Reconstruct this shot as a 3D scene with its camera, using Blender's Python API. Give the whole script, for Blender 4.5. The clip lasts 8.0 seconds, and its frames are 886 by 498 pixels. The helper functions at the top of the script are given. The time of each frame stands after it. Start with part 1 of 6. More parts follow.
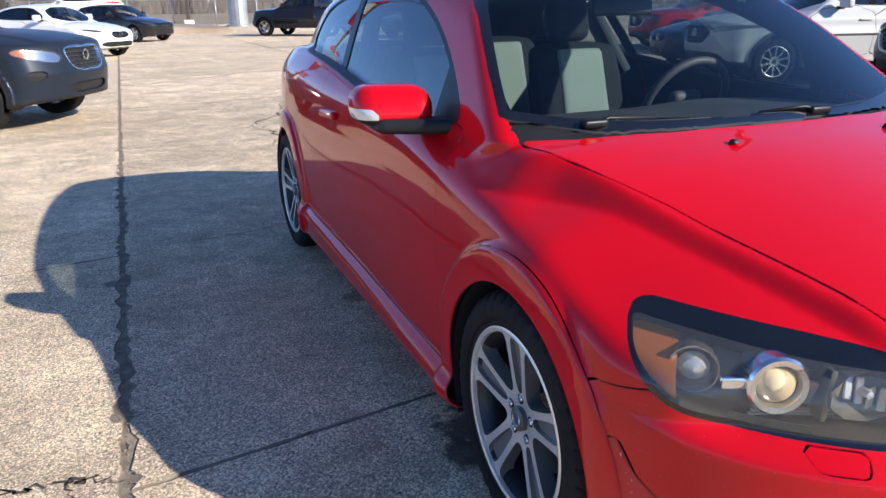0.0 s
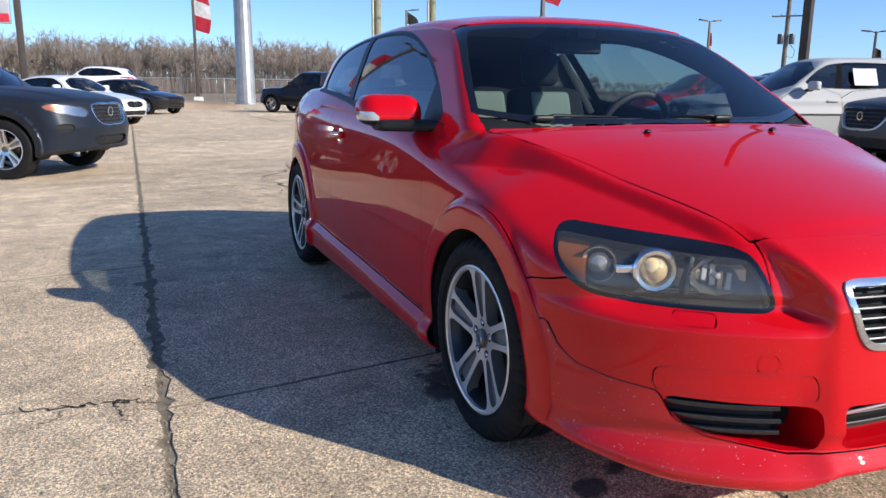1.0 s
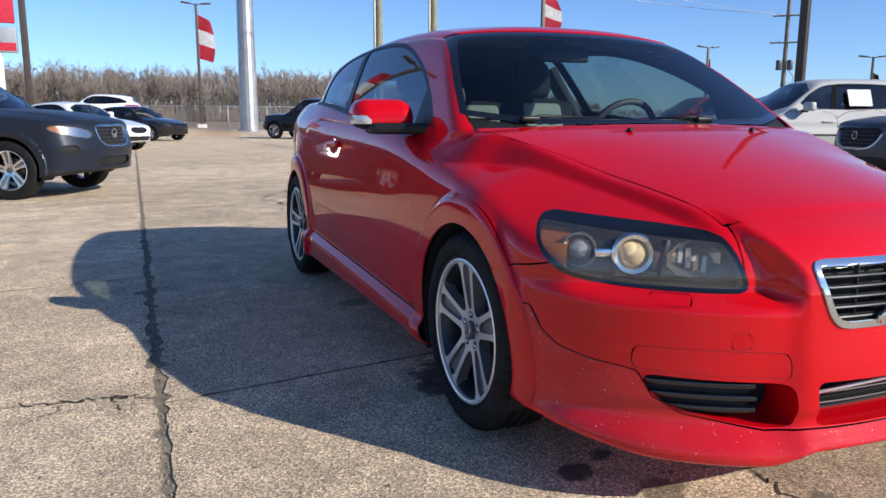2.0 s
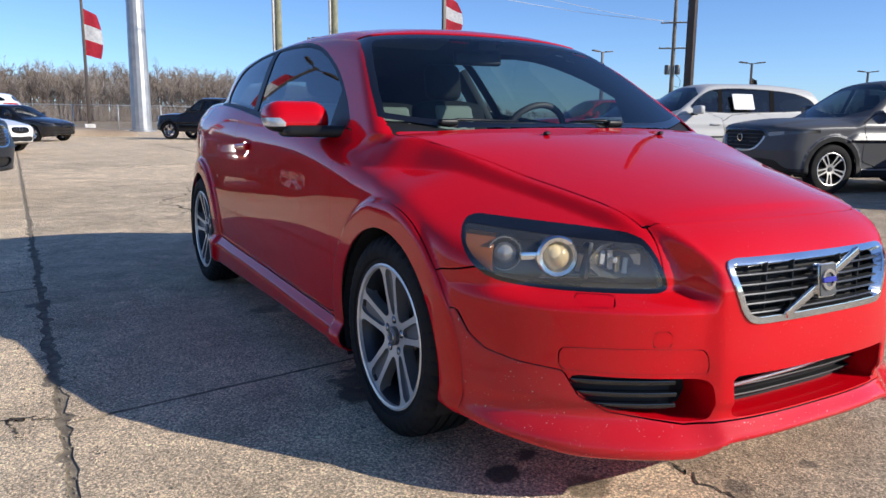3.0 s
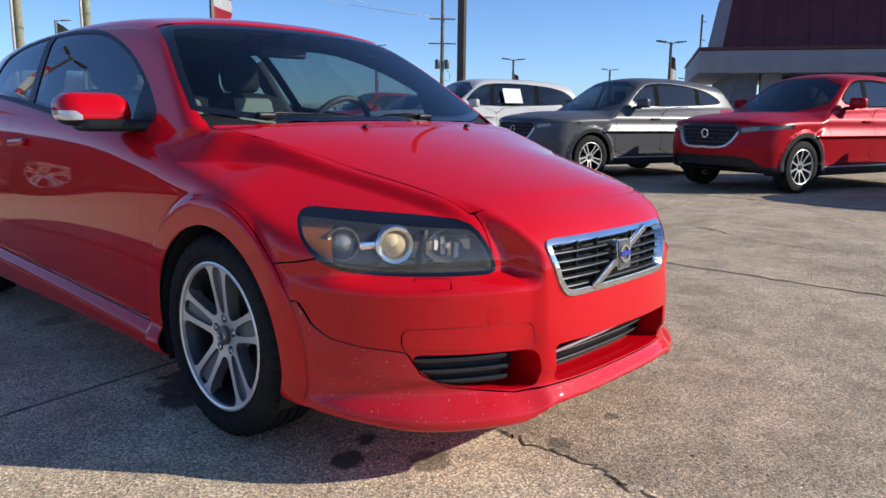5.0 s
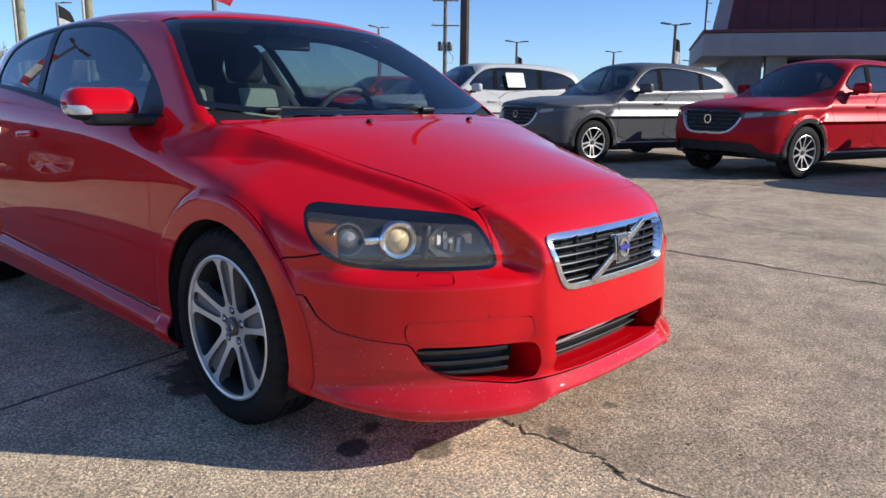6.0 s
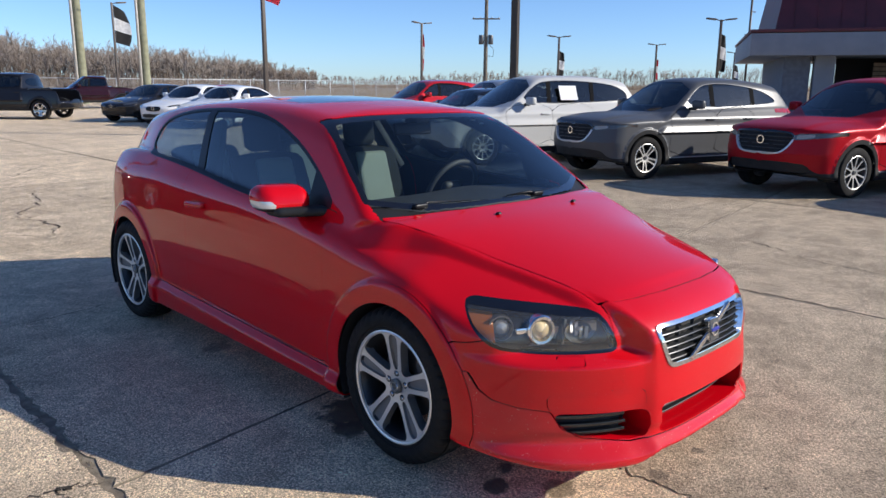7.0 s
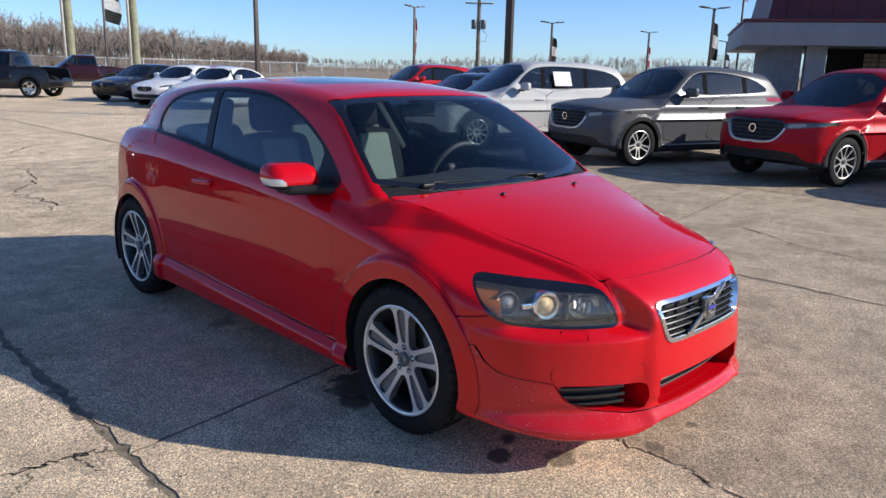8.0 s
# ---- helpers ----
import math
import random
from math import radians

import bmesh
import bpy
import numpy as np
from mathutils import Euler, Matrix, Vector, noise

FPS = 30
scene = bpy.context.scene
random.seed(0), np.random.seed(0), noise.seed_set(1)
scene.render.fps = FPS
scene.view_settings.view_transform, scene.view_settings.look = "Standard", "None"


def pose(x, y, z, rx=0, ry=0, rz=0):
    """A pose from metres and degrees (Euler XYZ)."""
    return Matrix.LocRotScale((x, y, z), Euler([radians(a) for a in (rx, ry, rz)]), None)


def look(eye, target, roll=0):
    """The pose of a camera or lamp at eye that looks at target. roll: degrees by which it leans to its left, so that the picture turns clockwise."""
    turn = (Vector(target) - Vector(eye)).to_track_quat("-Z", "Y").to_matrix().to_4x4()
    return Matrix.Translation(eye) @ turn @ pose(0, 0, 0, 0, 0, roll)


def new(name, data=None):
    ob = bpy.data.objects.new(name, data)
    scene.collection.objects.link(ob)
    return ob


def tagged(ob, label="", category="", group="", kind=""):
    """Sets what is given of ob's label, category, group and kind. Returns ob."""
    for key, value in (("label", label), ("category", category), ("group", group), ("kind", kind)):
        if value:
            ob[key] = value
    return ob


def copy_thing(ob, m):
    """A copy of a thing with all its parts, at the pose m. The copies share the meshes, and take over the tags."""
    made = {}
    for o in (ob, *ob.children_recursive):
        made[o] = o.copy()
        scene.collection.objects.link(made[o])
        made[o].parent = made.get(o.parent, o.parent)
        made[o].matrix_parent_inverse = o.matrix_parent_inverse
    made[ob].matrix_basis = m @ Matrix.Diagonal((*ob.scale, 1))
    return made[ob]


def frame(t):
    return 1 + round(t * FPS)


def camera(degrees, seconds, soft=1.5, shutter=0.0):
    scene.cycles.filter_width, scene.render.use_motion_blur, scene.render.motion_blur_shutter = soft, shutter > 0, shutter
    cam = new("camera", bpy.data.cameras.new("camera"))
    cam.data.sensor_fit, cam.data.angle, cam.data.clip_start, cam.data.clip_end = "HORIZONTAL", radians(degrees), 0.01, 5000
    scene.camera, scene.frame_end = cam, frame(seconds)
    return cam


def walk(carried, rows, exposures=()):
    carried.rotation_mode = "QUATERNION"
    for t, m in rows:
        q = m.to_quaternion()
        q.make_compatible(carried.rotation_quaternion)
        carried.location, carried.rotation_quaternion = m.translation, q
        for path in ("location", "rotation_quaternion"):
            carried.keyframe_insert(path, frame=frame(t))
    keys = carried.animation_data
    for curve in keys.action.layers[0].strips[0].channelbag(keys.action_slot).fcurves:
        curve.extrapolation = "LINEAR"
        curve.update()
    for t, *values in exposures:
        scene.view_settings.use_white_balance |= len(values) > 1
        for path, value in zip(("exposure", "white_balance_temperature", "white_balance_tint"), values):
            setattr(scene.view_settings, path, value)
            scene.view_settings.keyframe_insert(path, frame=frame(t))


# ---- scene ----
# ---- the camera and its walk ----
cam = camera(61.7, 8.0)
PATH = [
    (0, (-1.628, -1.419, 1.303), (-0.905, 0.337, 0.674), -0.9),
    (0.2, (-1.649, -1.558, 1.282), (-0.919, 0.195, 0.653), -1.6),
    (0.5, (-1.682, -1.773, 1.201), (-0.941, -0.014, 0.605), -0.3),
    (1, (-1.824, -2.017, 1.092), (-1.07, -0.213, 0.674), 0.5),
    (1.2, (-1.813, -2.084, 1.069), (-1.081, -0.264, 0.681), -0.1),
    (2.3, (-1.819, -2.118, 0.993), (-1.048, -0.304, 0.653), 0.7),
    (2.5, (-1.817, -2.115, 0.992), (-1.014, -0.316, 0.652), 0.7),
    (3, (-1.858, -2.071, 1.011), (-0.875, -0.364, 0.667), 0.5),
    (3.5, (-1.983, -2.006, 1.014), (-0.748, -0.473, 0.664), 0.4),
    (4, (-1.998, -2.027, 1.014), (-0.615, -0.626, 0.66), 0.5),
    (4.5, (-2.013, -2.03, 1.01), (-0.586, -0.674, 0.659), 0.7),
    (4.7, (-2.012, -2.027, 1.015), (-0.579, -0.678, 0.661), 0.7),
    (5.8, (-2.011, -2.034, 1.009), (-0.579, -0.691, 0.627), 0.6),
    (6, (-2.043, -2.057, 1.057), (-0.618, -0.713, 0.653), 0.6),
    (6.2, (-2.109, -2.096, 1.17), (-0.699, -0.745, 0.738), 0.3),
    (6.5, (-2.271, -2.154, 1.386), (-0.898, -0.776, 0.919), 0.1),
    (6.8, (-2.508, -2.159, 1.498), (-1.157, -0.755, 1.046), 0.1),
    (7, (-2.656, -2.153, 1.514), (-1.304, -0.744, 1.082), 0.4),
    (7.5, (-2.768, -2.162, 1.509), (-1.403, -0.77, 1.063), 1.2),
    (8, (-2.777, -2.172, 1.504), (-1.41, -0.79, 1.034), 1.3),
]
walk(cam, [(t, look(eye, target, roll)) for t, eye, target, roll in PATH],
     exposures=[(0, 1.03), (0.3, 0.95), (0.6, 0.82), (1.0, 0.69), (2.5, 0.57), (8.0, 0.57)])


# ---- sky and sun: low winter sun ahead of the car's left, clear sky ----
SUN_EL, SUN_AZ = radians(26.5), math.atan2(0.616, -0.788)
world = bpy.data.worlds.new("sky")
scene.world = world
world.use_nodes = True
wn = world.node_tree.nodes
sky = wn.new("ShaderNodeTexSky")
sky.sky_type, sky.sun_disc = "NISHITA", False
sky.sun_elevation, sky.sun_rotation = SUN_EL, SUN_AZ
sky.air_density, sky.dust_density, sky.ozone_density = 0.75, 0.2, 1.5
wn["Background"].inputs["Strength"].default_value = 0.091
cool = wn.new("ShaderNodeMix")
cool.data_type, cool.blend_type = "RGBA", "MULTIPLY"
cool.inputs["Factor"].default_value, cool.inputs["B"].default_value = 1.0, (0.70, 0.92, 1.28, 1)
world.node_tree.links.new(sky.outputs[0], cool.inputs["A"])
world.node_tree.links.new(cool.outputs["Result"], wn["Background"].inputs["Color"])
sun_dir = Vector((math.sin(SUN_AZ) * math.cos(SUN_EL), math.cos(SUN_AZ) * math.cos(SUN_EL), math.sin(SUN_EL)))
sun = new("sun", bpy.data.lights.new("sun", "SUN"))
sun.data.energy, sun.data.angle, sun.data.color = 4.05, radians(0.55), (1.0, 0.94, 0.85)
sun.matrix_world = look(sun_dir * 60, (0, 0, 0))


# ---- materials ----
def node_mat(name):
    m = bpy.data.materials.new(name)
    m.use_nodes = True
    return m, m.node_tree.nodes, m.node_tree.links, m.node_tree.nodes["Principled BSDF"]


def mat(name, color, rough=0.5, metal=0.0, other=None, scale=6.0, fine=90.0, bump=0.0, coat=0.0, spread=0.12, spec=0.5, rough_var=0.08):
    """A surface with blotches at one scale, grain at another, and fine relief."""
    m, n, l, p = node_mat(name)
    tc = n.new("ShaderNodeTexCoord")
    big, small = n.new("ShaderNodeTexNoise"), n.new("ShaderNodeTexNoise")
    big.inputs["Scale"].default_value, big.inputs["Detail"].default_value = scale, 5
    small.inputs["Scale"].default_value, small.inputs["Detail"].default_value = fine, 4
    for t in (big, small):
        l.new(tc.outputs["Object"], t.inputs["Vector"])
    other = other or tuple(c * (1 - spread * 2) for c in color)
    r1 = n.new("ShaderNodeValToRGB")
    r1.color_ramp.elements[0].position, r1.color_ramp.elements[1].position = 0.36, 0.64
    r1.color_ramp.elements[0].color, r1.color_ramp.elements[1].color = (*other, 1), (*color, 1)
    l.new(big.outputs["Fac"], r1.inputs["Fac"])
    mix = n.new("ShaderNodeMix")
    mix.data_type, mix.blend_type = "RGBA", "MULTIPLY"
    mix.inputs["Factor"].default_value = 1.0
    r2 = n.new("ShaderNodeValToRGB")
    r2.color_ramp.elements[0].position, r2.color_ramp.elements[1].position = 0.3, 0.7
    g = 1 - spread
    r2.color_ramp.elements[0].color = (g, g, g, 1)
    l.new(small.outputs["Fac"], r2.inputs["Fac"])
    l.new(r1.outputs["Color"], mix.inputs["A"])
    l.new(r2.outputs["Color"], mix.inputs["B"])
    l.new(mix.outputs["Result"], p.inputs["Base Color"])
    rr = n.new("ShaderNodeMapRange")
    rr.inputs["To Min"].default_value, rr.inputs["To Max"].default_value = max(rough - rough_var, 0.02), min(rough + rough_var, 1)
    l.new(big.outputs["Fac"], rr.inputs["Value"])
    l.new(rr.outputs["Result"], p.inputs["Roughness"])
    p.inputs["Metallic"].default_value, p.inputs["Coat Weight"].default_value = metal, coat
    p.inputs["Specular IOR Level"].default_value = spec
    p.inputs["Coat Roughness"].default_value = 0.03
    if bump:
        b = n.new("ShaderNodeBump")
        b.inputs["Strength"].default_value, b.inputs["Distance"].default_value = bump, 0.004
        l.new(small.outputs["Fac"], b.inputs["Height"])
        l.new(b.outputs["Normal"], p.inputs["Normal"])
    return m


def paint(name, color, flake=0.0, dust=0.008, coat=1.0, rough=0.4, spec=0.05, ior=1.5, gloss=0.008):
    """Car paint under clear coat, with road dust and stone chips towards the ground."""
    m, n, l, p = node_mat(name)
    tc = n.new("ShaderNodeTexCoord")
    chips, film = n.new("ShaderNodeTexNoise"), n.new("ShaderNodeTexNoise")
    chips.inputs["Scale"].default_value, chips.inputs["Detail"].default_value = 160, 3
    film.inputs["Scale"].default_value, film.inputs["Detail"].default_value = 5, 6
    l.new(tc.outputs["Object"], chips.inputs["Vector"])
    l.new(tc.outputs["Object"], film.inputs["Vector"])
    r = n.new("ShaderNodeValToRGB")
    r.color_ramp.elements[0].position, r.color_ramp.elements[1].position = 0.69, 0.74
    r.color_ramp.elements[0].color, r.color_ramp.elements[1].color = (0, 0, 0, 1), (1, 1, 1, 1)
    l.new(chips.outputs["Fac"], r.inputs["Fac"])
    m1 = n.new("ShaderNodeMath")
    m1.operation = "MULTIPLY"
    m1.inputs[1].default_value = dust * 16
    l.new(r.outputs["Color"], m1.inputs[0])
    m2 = n.new("ShaderNodeMath")
    m2.operation = "MULTIPLY_ADD"
    m2.inputs[1].default_value = dust
    l.new(film.outputs["Fac"], m2.inputs[0])
    l.new(m1.outputs[0], m2.inputs[2])
    mix = n.new("ShaderNodeMix")
    mix.data_type = "RGBA"
    mix.inputs["A"].default_value, mix.inputs["B"].default_value = (*color, 1), (0.5, 0.44, 0.38, 1)
    l.new(m2.outputs[0], mix.inputs["Factor"])
    l.new(mix.outputs["Result"], p.inputs["Base Color"])
    p.inputs["Metallic"].default_value, p.inputs["Roughness"].default_value = flake, rough
    p.inputs["Coat Weight"].default_value, p.inputs["Coat Roughness"].default_value = coat, gloss
    p.inputs["Coat IOR"].default_value = ior
    p.inputs["Specular IOR Level"].default_value = spec
    return m


def glass(name, tint, gloss=0.02, mirror=0.06, haze=0.0):
    """Thin car glass: a clear tinted pane with a surface reflection that grows at grazing angles."""
    m, n, l, p = node_mat(name)
    n.remove(p)
    tr, gl, mx = n.new("ShaderNodeBsdfTransparent"), n.new("ShaderNodeBsdfGlossy"), n.new("ShaderNodeMixShader")
    lw, pw, fr = n.new("ShaderNodeLayerWeight"), n.new("ShaderNodeMath"), n.new("ShaderNodeMath")
    lw.inputs["Blend"].default_value = 0.5
    pw.operation, fr.operation = "POWER", "MULTIPLY_ADD"
    pw.inputs[1].default_value, fr.inputs[1].default_value, fr.inputs[2].default_value = 4.0, 0.88, mirror
    l.new(lw.outputs["Facing"], pw.inputs[0])
    l.new(pw.outputs[0], fr.inputs[0])
    tc, no, mr = n.new("ShaderNodeTexCoord"), n.new("ShaderNodeTexNoise"), n.new("ShaderNodeMapRange")
    no.inputs["Scale"].default_value = 3
    l.new(tc.outputs["Object"], no.inputs["Vector"])
    l.new(no.outputs["Fac"], mr.inputs["Value"])
    mr.inputs["To Min"].default_value, mr.inputs["To Max"].default_value = gloss * 0.5, gloss * 1.5
    l.new(mr.outputs["Result"], gl.inputs["Roughness"])
    tr.inputs["Color"].default_value = (*tint, 1)
    l.new(fr.outputs[0], mx.inputs[0])
    l.new(tr.outputs[0], mx.inputs[1])
    l.new(gl.outputs[0], mx.inputs[2])
    out = mx.outputs[0]
    if haze:
        df, hz = n.new("ShaderNodeBsdfDiffuse"), n.new("ShaderNodeMixShader")
        df.inputs["Color"].default_value = (0.7, 0.68, 0.62, 1)
        mh = n.new("ShaderNodeMapRange")
        mh.inputs["To Min"].default_value, mh.inputs["To Max"].default_value = haze * 0.5, haze * 1.5
        l.new(no.outputs["Fac"], mh.inputs["Value"])
        l.new(mh.outputs["Result"], hz.inputs[0])
        l.new(out, hz.inputs[1])
        l.new(df.outputs[0], hz.inputs[2])
        out = hz.outputs[0]
    l.new(out, n["Material Output"].inputs["Surface"])
    return m


RED = paint("red_paint", (0.56, 0.0006, 0.007), dust=0.003, ior=1.43, spec=0.02)
RED_CHIPPED = paint("red_paint_chipped", (0.56, 0.0006, 0.007), dust=0.013, ior=1.43, spec=0.02)
RED_DUSTY = paint("red_paint_dusty", (0.54, 0.001, 0.009), dust=0.055, ior=1.43, spec=0.02)
BLACK_PLASTIC = mat("black_plastic", (0.012, 0.012, 0.013), 0.5, other=(0.02, 0.02, 0.021), bump=0.1, spec=0.3)
GLOSS_BLACK = mat("gloss_black", (0.008, 0.008, 0.01), 0.12, coat=0.6)
WINDOW_BLACK = mat("window_frame_black", (0.010, 0.010, 0.011), 0.4, spec=0.25)
RUBBER = mat("rubber", (0.02, 0.02, 0.021), 0.75, other=(0.035, 0.034, 0.033), fine=240, bump=0.15)
TYRE = mat("tyre_rubber", (0.012, 0.012, 0.0125), 0.70, spec=0.15, other=(0.019, 0.018, 0.0175), scale=9, fine=200, bump=0.2)
CHROME = mat("chrome", (0.78, 0.79, 0.80), 0.10, 1.0, spread=0.04)
MACHINED = mat("machined_alloy", (0.80, 0.78, 0.74), 0.34, 0.6, fine=300, bump=0.05, spread=0.06)
WHEEL_GREY = mat("wheel_grey_paint", (0.20, 0.20, 0.20), 0.36, 0.3, coat=0.5, spread=0.06)
BARREL = mat("barrel_grey", (0.045, 0.047, 0.052), 0.36, 0.5)
DISC = mat("brake_disc", (0.22, 0.21, 0.20), 0.45, 0.9, other=(0.12, 0.09, 0.07), fine=200)
DARK = mat("dark_cavity", (0.010, 0.010, 0.011), 0.8)
GLASS_WS = glass("windscreen_glass", (0.82, 0.88, 0.86), 0.01, 0.045)
GLASS_SIDE = glass("side_glass", (0.28, 0.35, 0.37), 0.01, 0.08)
GLASS_REAR = glass("rear_glass_clear", (0.68, 0.75, 0.75), 0.01, 0.05)
GLASS_DARK = glass("privacy_glass", (0.10, 0.115, 0.12), 0.02, 0.09)
GLASS_LAMP = glass("lamp_cover", (0.84, 0.83, 0.80), 0.05, 0.07, 0.045)
AMBER = mat("amber_reflector", (0.50, 0.14, 0.02), 0.25, coat=0.8, spread=0.05)
LAMP_SILVER = mat("lamp_silver", (0.80, 0.80, 0.80), 0.18, 1.0, spread=0.04)
LAMP_BOWL = mat("lamp_bowl_aluminium", (0.50, 0.49, 0.46), 0.30, 0.85, spread=0.05)
LAMP_GREY = mat("lamp_bezel_grey", (0.10, 0.10, 0.10), 0.35, 0.3, spread=0.06)
LAMP_INNER = mat("lamp_inner_grey", (0.44, 0.43, 0.40), 0.4, 0.0, spread=0.06)
LAMP_BACK = mat("lamp_back_grey", (0.17, 0.162, 0.15), 0.35, 0.3, spread=0.06)
LENS = mat("lamp_lens", (0.85, 0.66, 0.36), 0.06, 0.0, coat=1.0, spread=0.05)
CLEAR_LENS = mat("clear_lens", (0.72, 0.72, 0.70), 0.08, 0.3, coat=1.0, spread=0.06)
POST_BLACK = mat("post_black", (0.012, 0.012, 0.013), 0.85, spec=0.05)
SEAT_DARK = mat("seat_charcoal_cloth", (0.035, 0.036, 0.037), 0.85, fine=400, bump=0.3)
SEAT_PALE = mat("seat_pale_cloth", (0.50, 0.53, 0.44), 0.85, fine=400, bump=0.3, spread=0.05)
DASH = mat("dashboard_vinyl", (0.045, 0.047, 0.05), 0.6, fine=300, bump=0.2)
HEADLINER = mat("headliner_felt", (0.10, 0.10, 0.095), 0.9)
PAPER = mat("white_paper", (0.8, 0.8, 0.78), 0.8, spread=0.02)
BADGE_BLUE = mat("badge_blue", (0.02, 0.03, 0.35), 0.3, coat=0.6)


from itertools import chain

# ---- geometry tools: profiles, fields, surface meshing and trimming ----
def sstep(v, lo, hi):
    """A smooth step of v from 0 at lo to 1 at hi (lo may lie above hi)."""
    t = np.clip((v - lo) / (hi - lo), 0, 1)
    return t * t * (3 - 2 * t)


def smax(a, b, r):
    return np.maximum(a, b) + np.maximum(r - np.abs(a - b), 0) ** 2 / (4 * r)


def smin(a, b, r):
    return -smax(-a, -b, r)


def curve(*pts):
    """A smooth function through (u, v) pairs: cubic, with slopes that never overshoot, level beyond the ends."""
    u, v = np.array([p[0] for p in pts], float), np.array([p[1] for p in pts], float)
    h, d = np.diff(u), np.diff(v) / np.diff(u)
    m = np.zeros(len(u))
    if len(u) > 2:
        w = np.where(d[:-1] * d[1:] > 0, 1.0, 0.0)
        m[1:-1] = w * (h[1:] + h[:-1]) / np.where(w > 0, h[1:] / np.where(d[:-1] == 0, 1, d[:-1]) + h[:-1] / np.where(d[1:] == 0, 1, d[1:]), 1)
    m[0], m[-1] = d[0], d[-1]

    fine = np.linspace(u[0], u[-1], 1500)
    i = np.clip(np.searchsorted(u, fine) - 1, 0, len(u) - 2)
    s = (fine - u[i]) / h[i]
    table = v[i] * (1 + 2 * s) * (1 - s) ** 2 + m[i] * h[i] * s * (1 - s) ** 2 + v[i + 1] * s * s * (3 - 2 * s) + m[i + 1] * h[i] * s * s * (s - 1)
    return lambda t: np.interp(t, fine, table)


def gradient(f, p, e=0.002):
    g = np.empty_like(p)
    for k in range(3):
        d = np.zeros(3)
        d[k] = e
        a, b = p + d, p - d
        g[:, k] = (f(a[:, 0], a[:, 1], a[:, 2]) - f(b[:, 0], b[:, 1], b[:, 2])) / (2 * e)
    return g


def snap(f, p, rounds=5, limit=0.02):
    """Moves points along the gradient onto the field's zero surface."""
    for _ in range(rounds):
        g = gradient(f, p)
        step = f(p[:, 0], p[:, 1], p[:, 2])[:, None] * g / np.maximum((g * g).sum(1), 0.05)[:, None]
        size = np.linalg.norm(step, axis=1, keepdims=True)
        p = p - step * np.minimum(1, limit / np.maximum(size, 1e-9))
    return p


def shell(f, lo, hi, h):
    """The zero surface of a field (negative inside) as points and quads."""
    lo, hi = np.array(lo, float), np.array(hi, float)
    n = np.ceil((hi - lo) / h).astype(int) + 1
    ax = [lo[k] + h * np.arange(n[k]) for k in range(3)]
    F = np.empty(tuple(n))
    for i in range(n[0]):
        Y, Z = np.meshgrid(ax[1], ax[2], indexing="ij")
        F[i] = f(np.full(Y.shape, ax[0][i]), Y, Z)
    S = F < 0
    cut = lambda o, m: slice(o, o + m - 1)
    box = lambda o, A: A[cut(o[0], n[0]), cut(o[1], n[1]), cut(o[2], n[2])]
    corners = [(i, j, k) for i in (0, 1) for j in (0, 1) for k in (0, 1)]
    count = sum(box(c, S).astype(np.int8) for c in corners)
    act = (count > 0) & (count < 8)
    idx = np.full(act.shape, -1)
    cells = np.argwhere(act)
    idx[act] = np.arange(len(cells))
    tot, num = np.zeros((len(cells), 3)), np.zeros(len(cells))
    for c in corners:
        for k in range(3):
            if c[k]:
                continue
            d = list(c)
            d[k] = 1
            fa, fb = F[tuple((cells + c).T)], F[tuple((cells + d).T)]
            hit = (fa < 0) != (fb < 0)
            t = np.where(hit, fa / np.where(fa == fb, 1, fa - fb), 0)
            p = cells + np.array(c, float)
            p[:, k] += t
            tot += p * hit[:, None]
            num += hit
    P = lo + h * tot / num[:, None]
    quads = []
    for k in range(3):
        a, b = [(1, 2), (2, 0), (0, 1)][k]
        s0, s1 = [slice(None)] * 3, [slice(None)] * 3
        s0[k], s1[k] = slice(0, -1), slice(1, None)
        for e, flip in ((S[tuple(s0)] & ~S[tuple(s1)], False), (~S[tuple(s0)] & S[tuple(s1)], True)):
            w = np.argwhere(e)
            w = w[(w[:, a] > 0) & (w[:, b] > 0) & (w[:, a] < n[a] - 1) & (w[:, b] < n[b] - 1)]
            q = []
            for da, db in ((1, 1), (0, 1), (0, 0), (1, 0)):
                c = w.copy()
                c[:, a] -= da
                c[:, b] -= db
                q.append(idx[tuple(c.T)])
            q = np.stack(q if not flip else q[::-1], 1)
            quads.append(q)
    return snap(f, P), np.concatenate(quads)


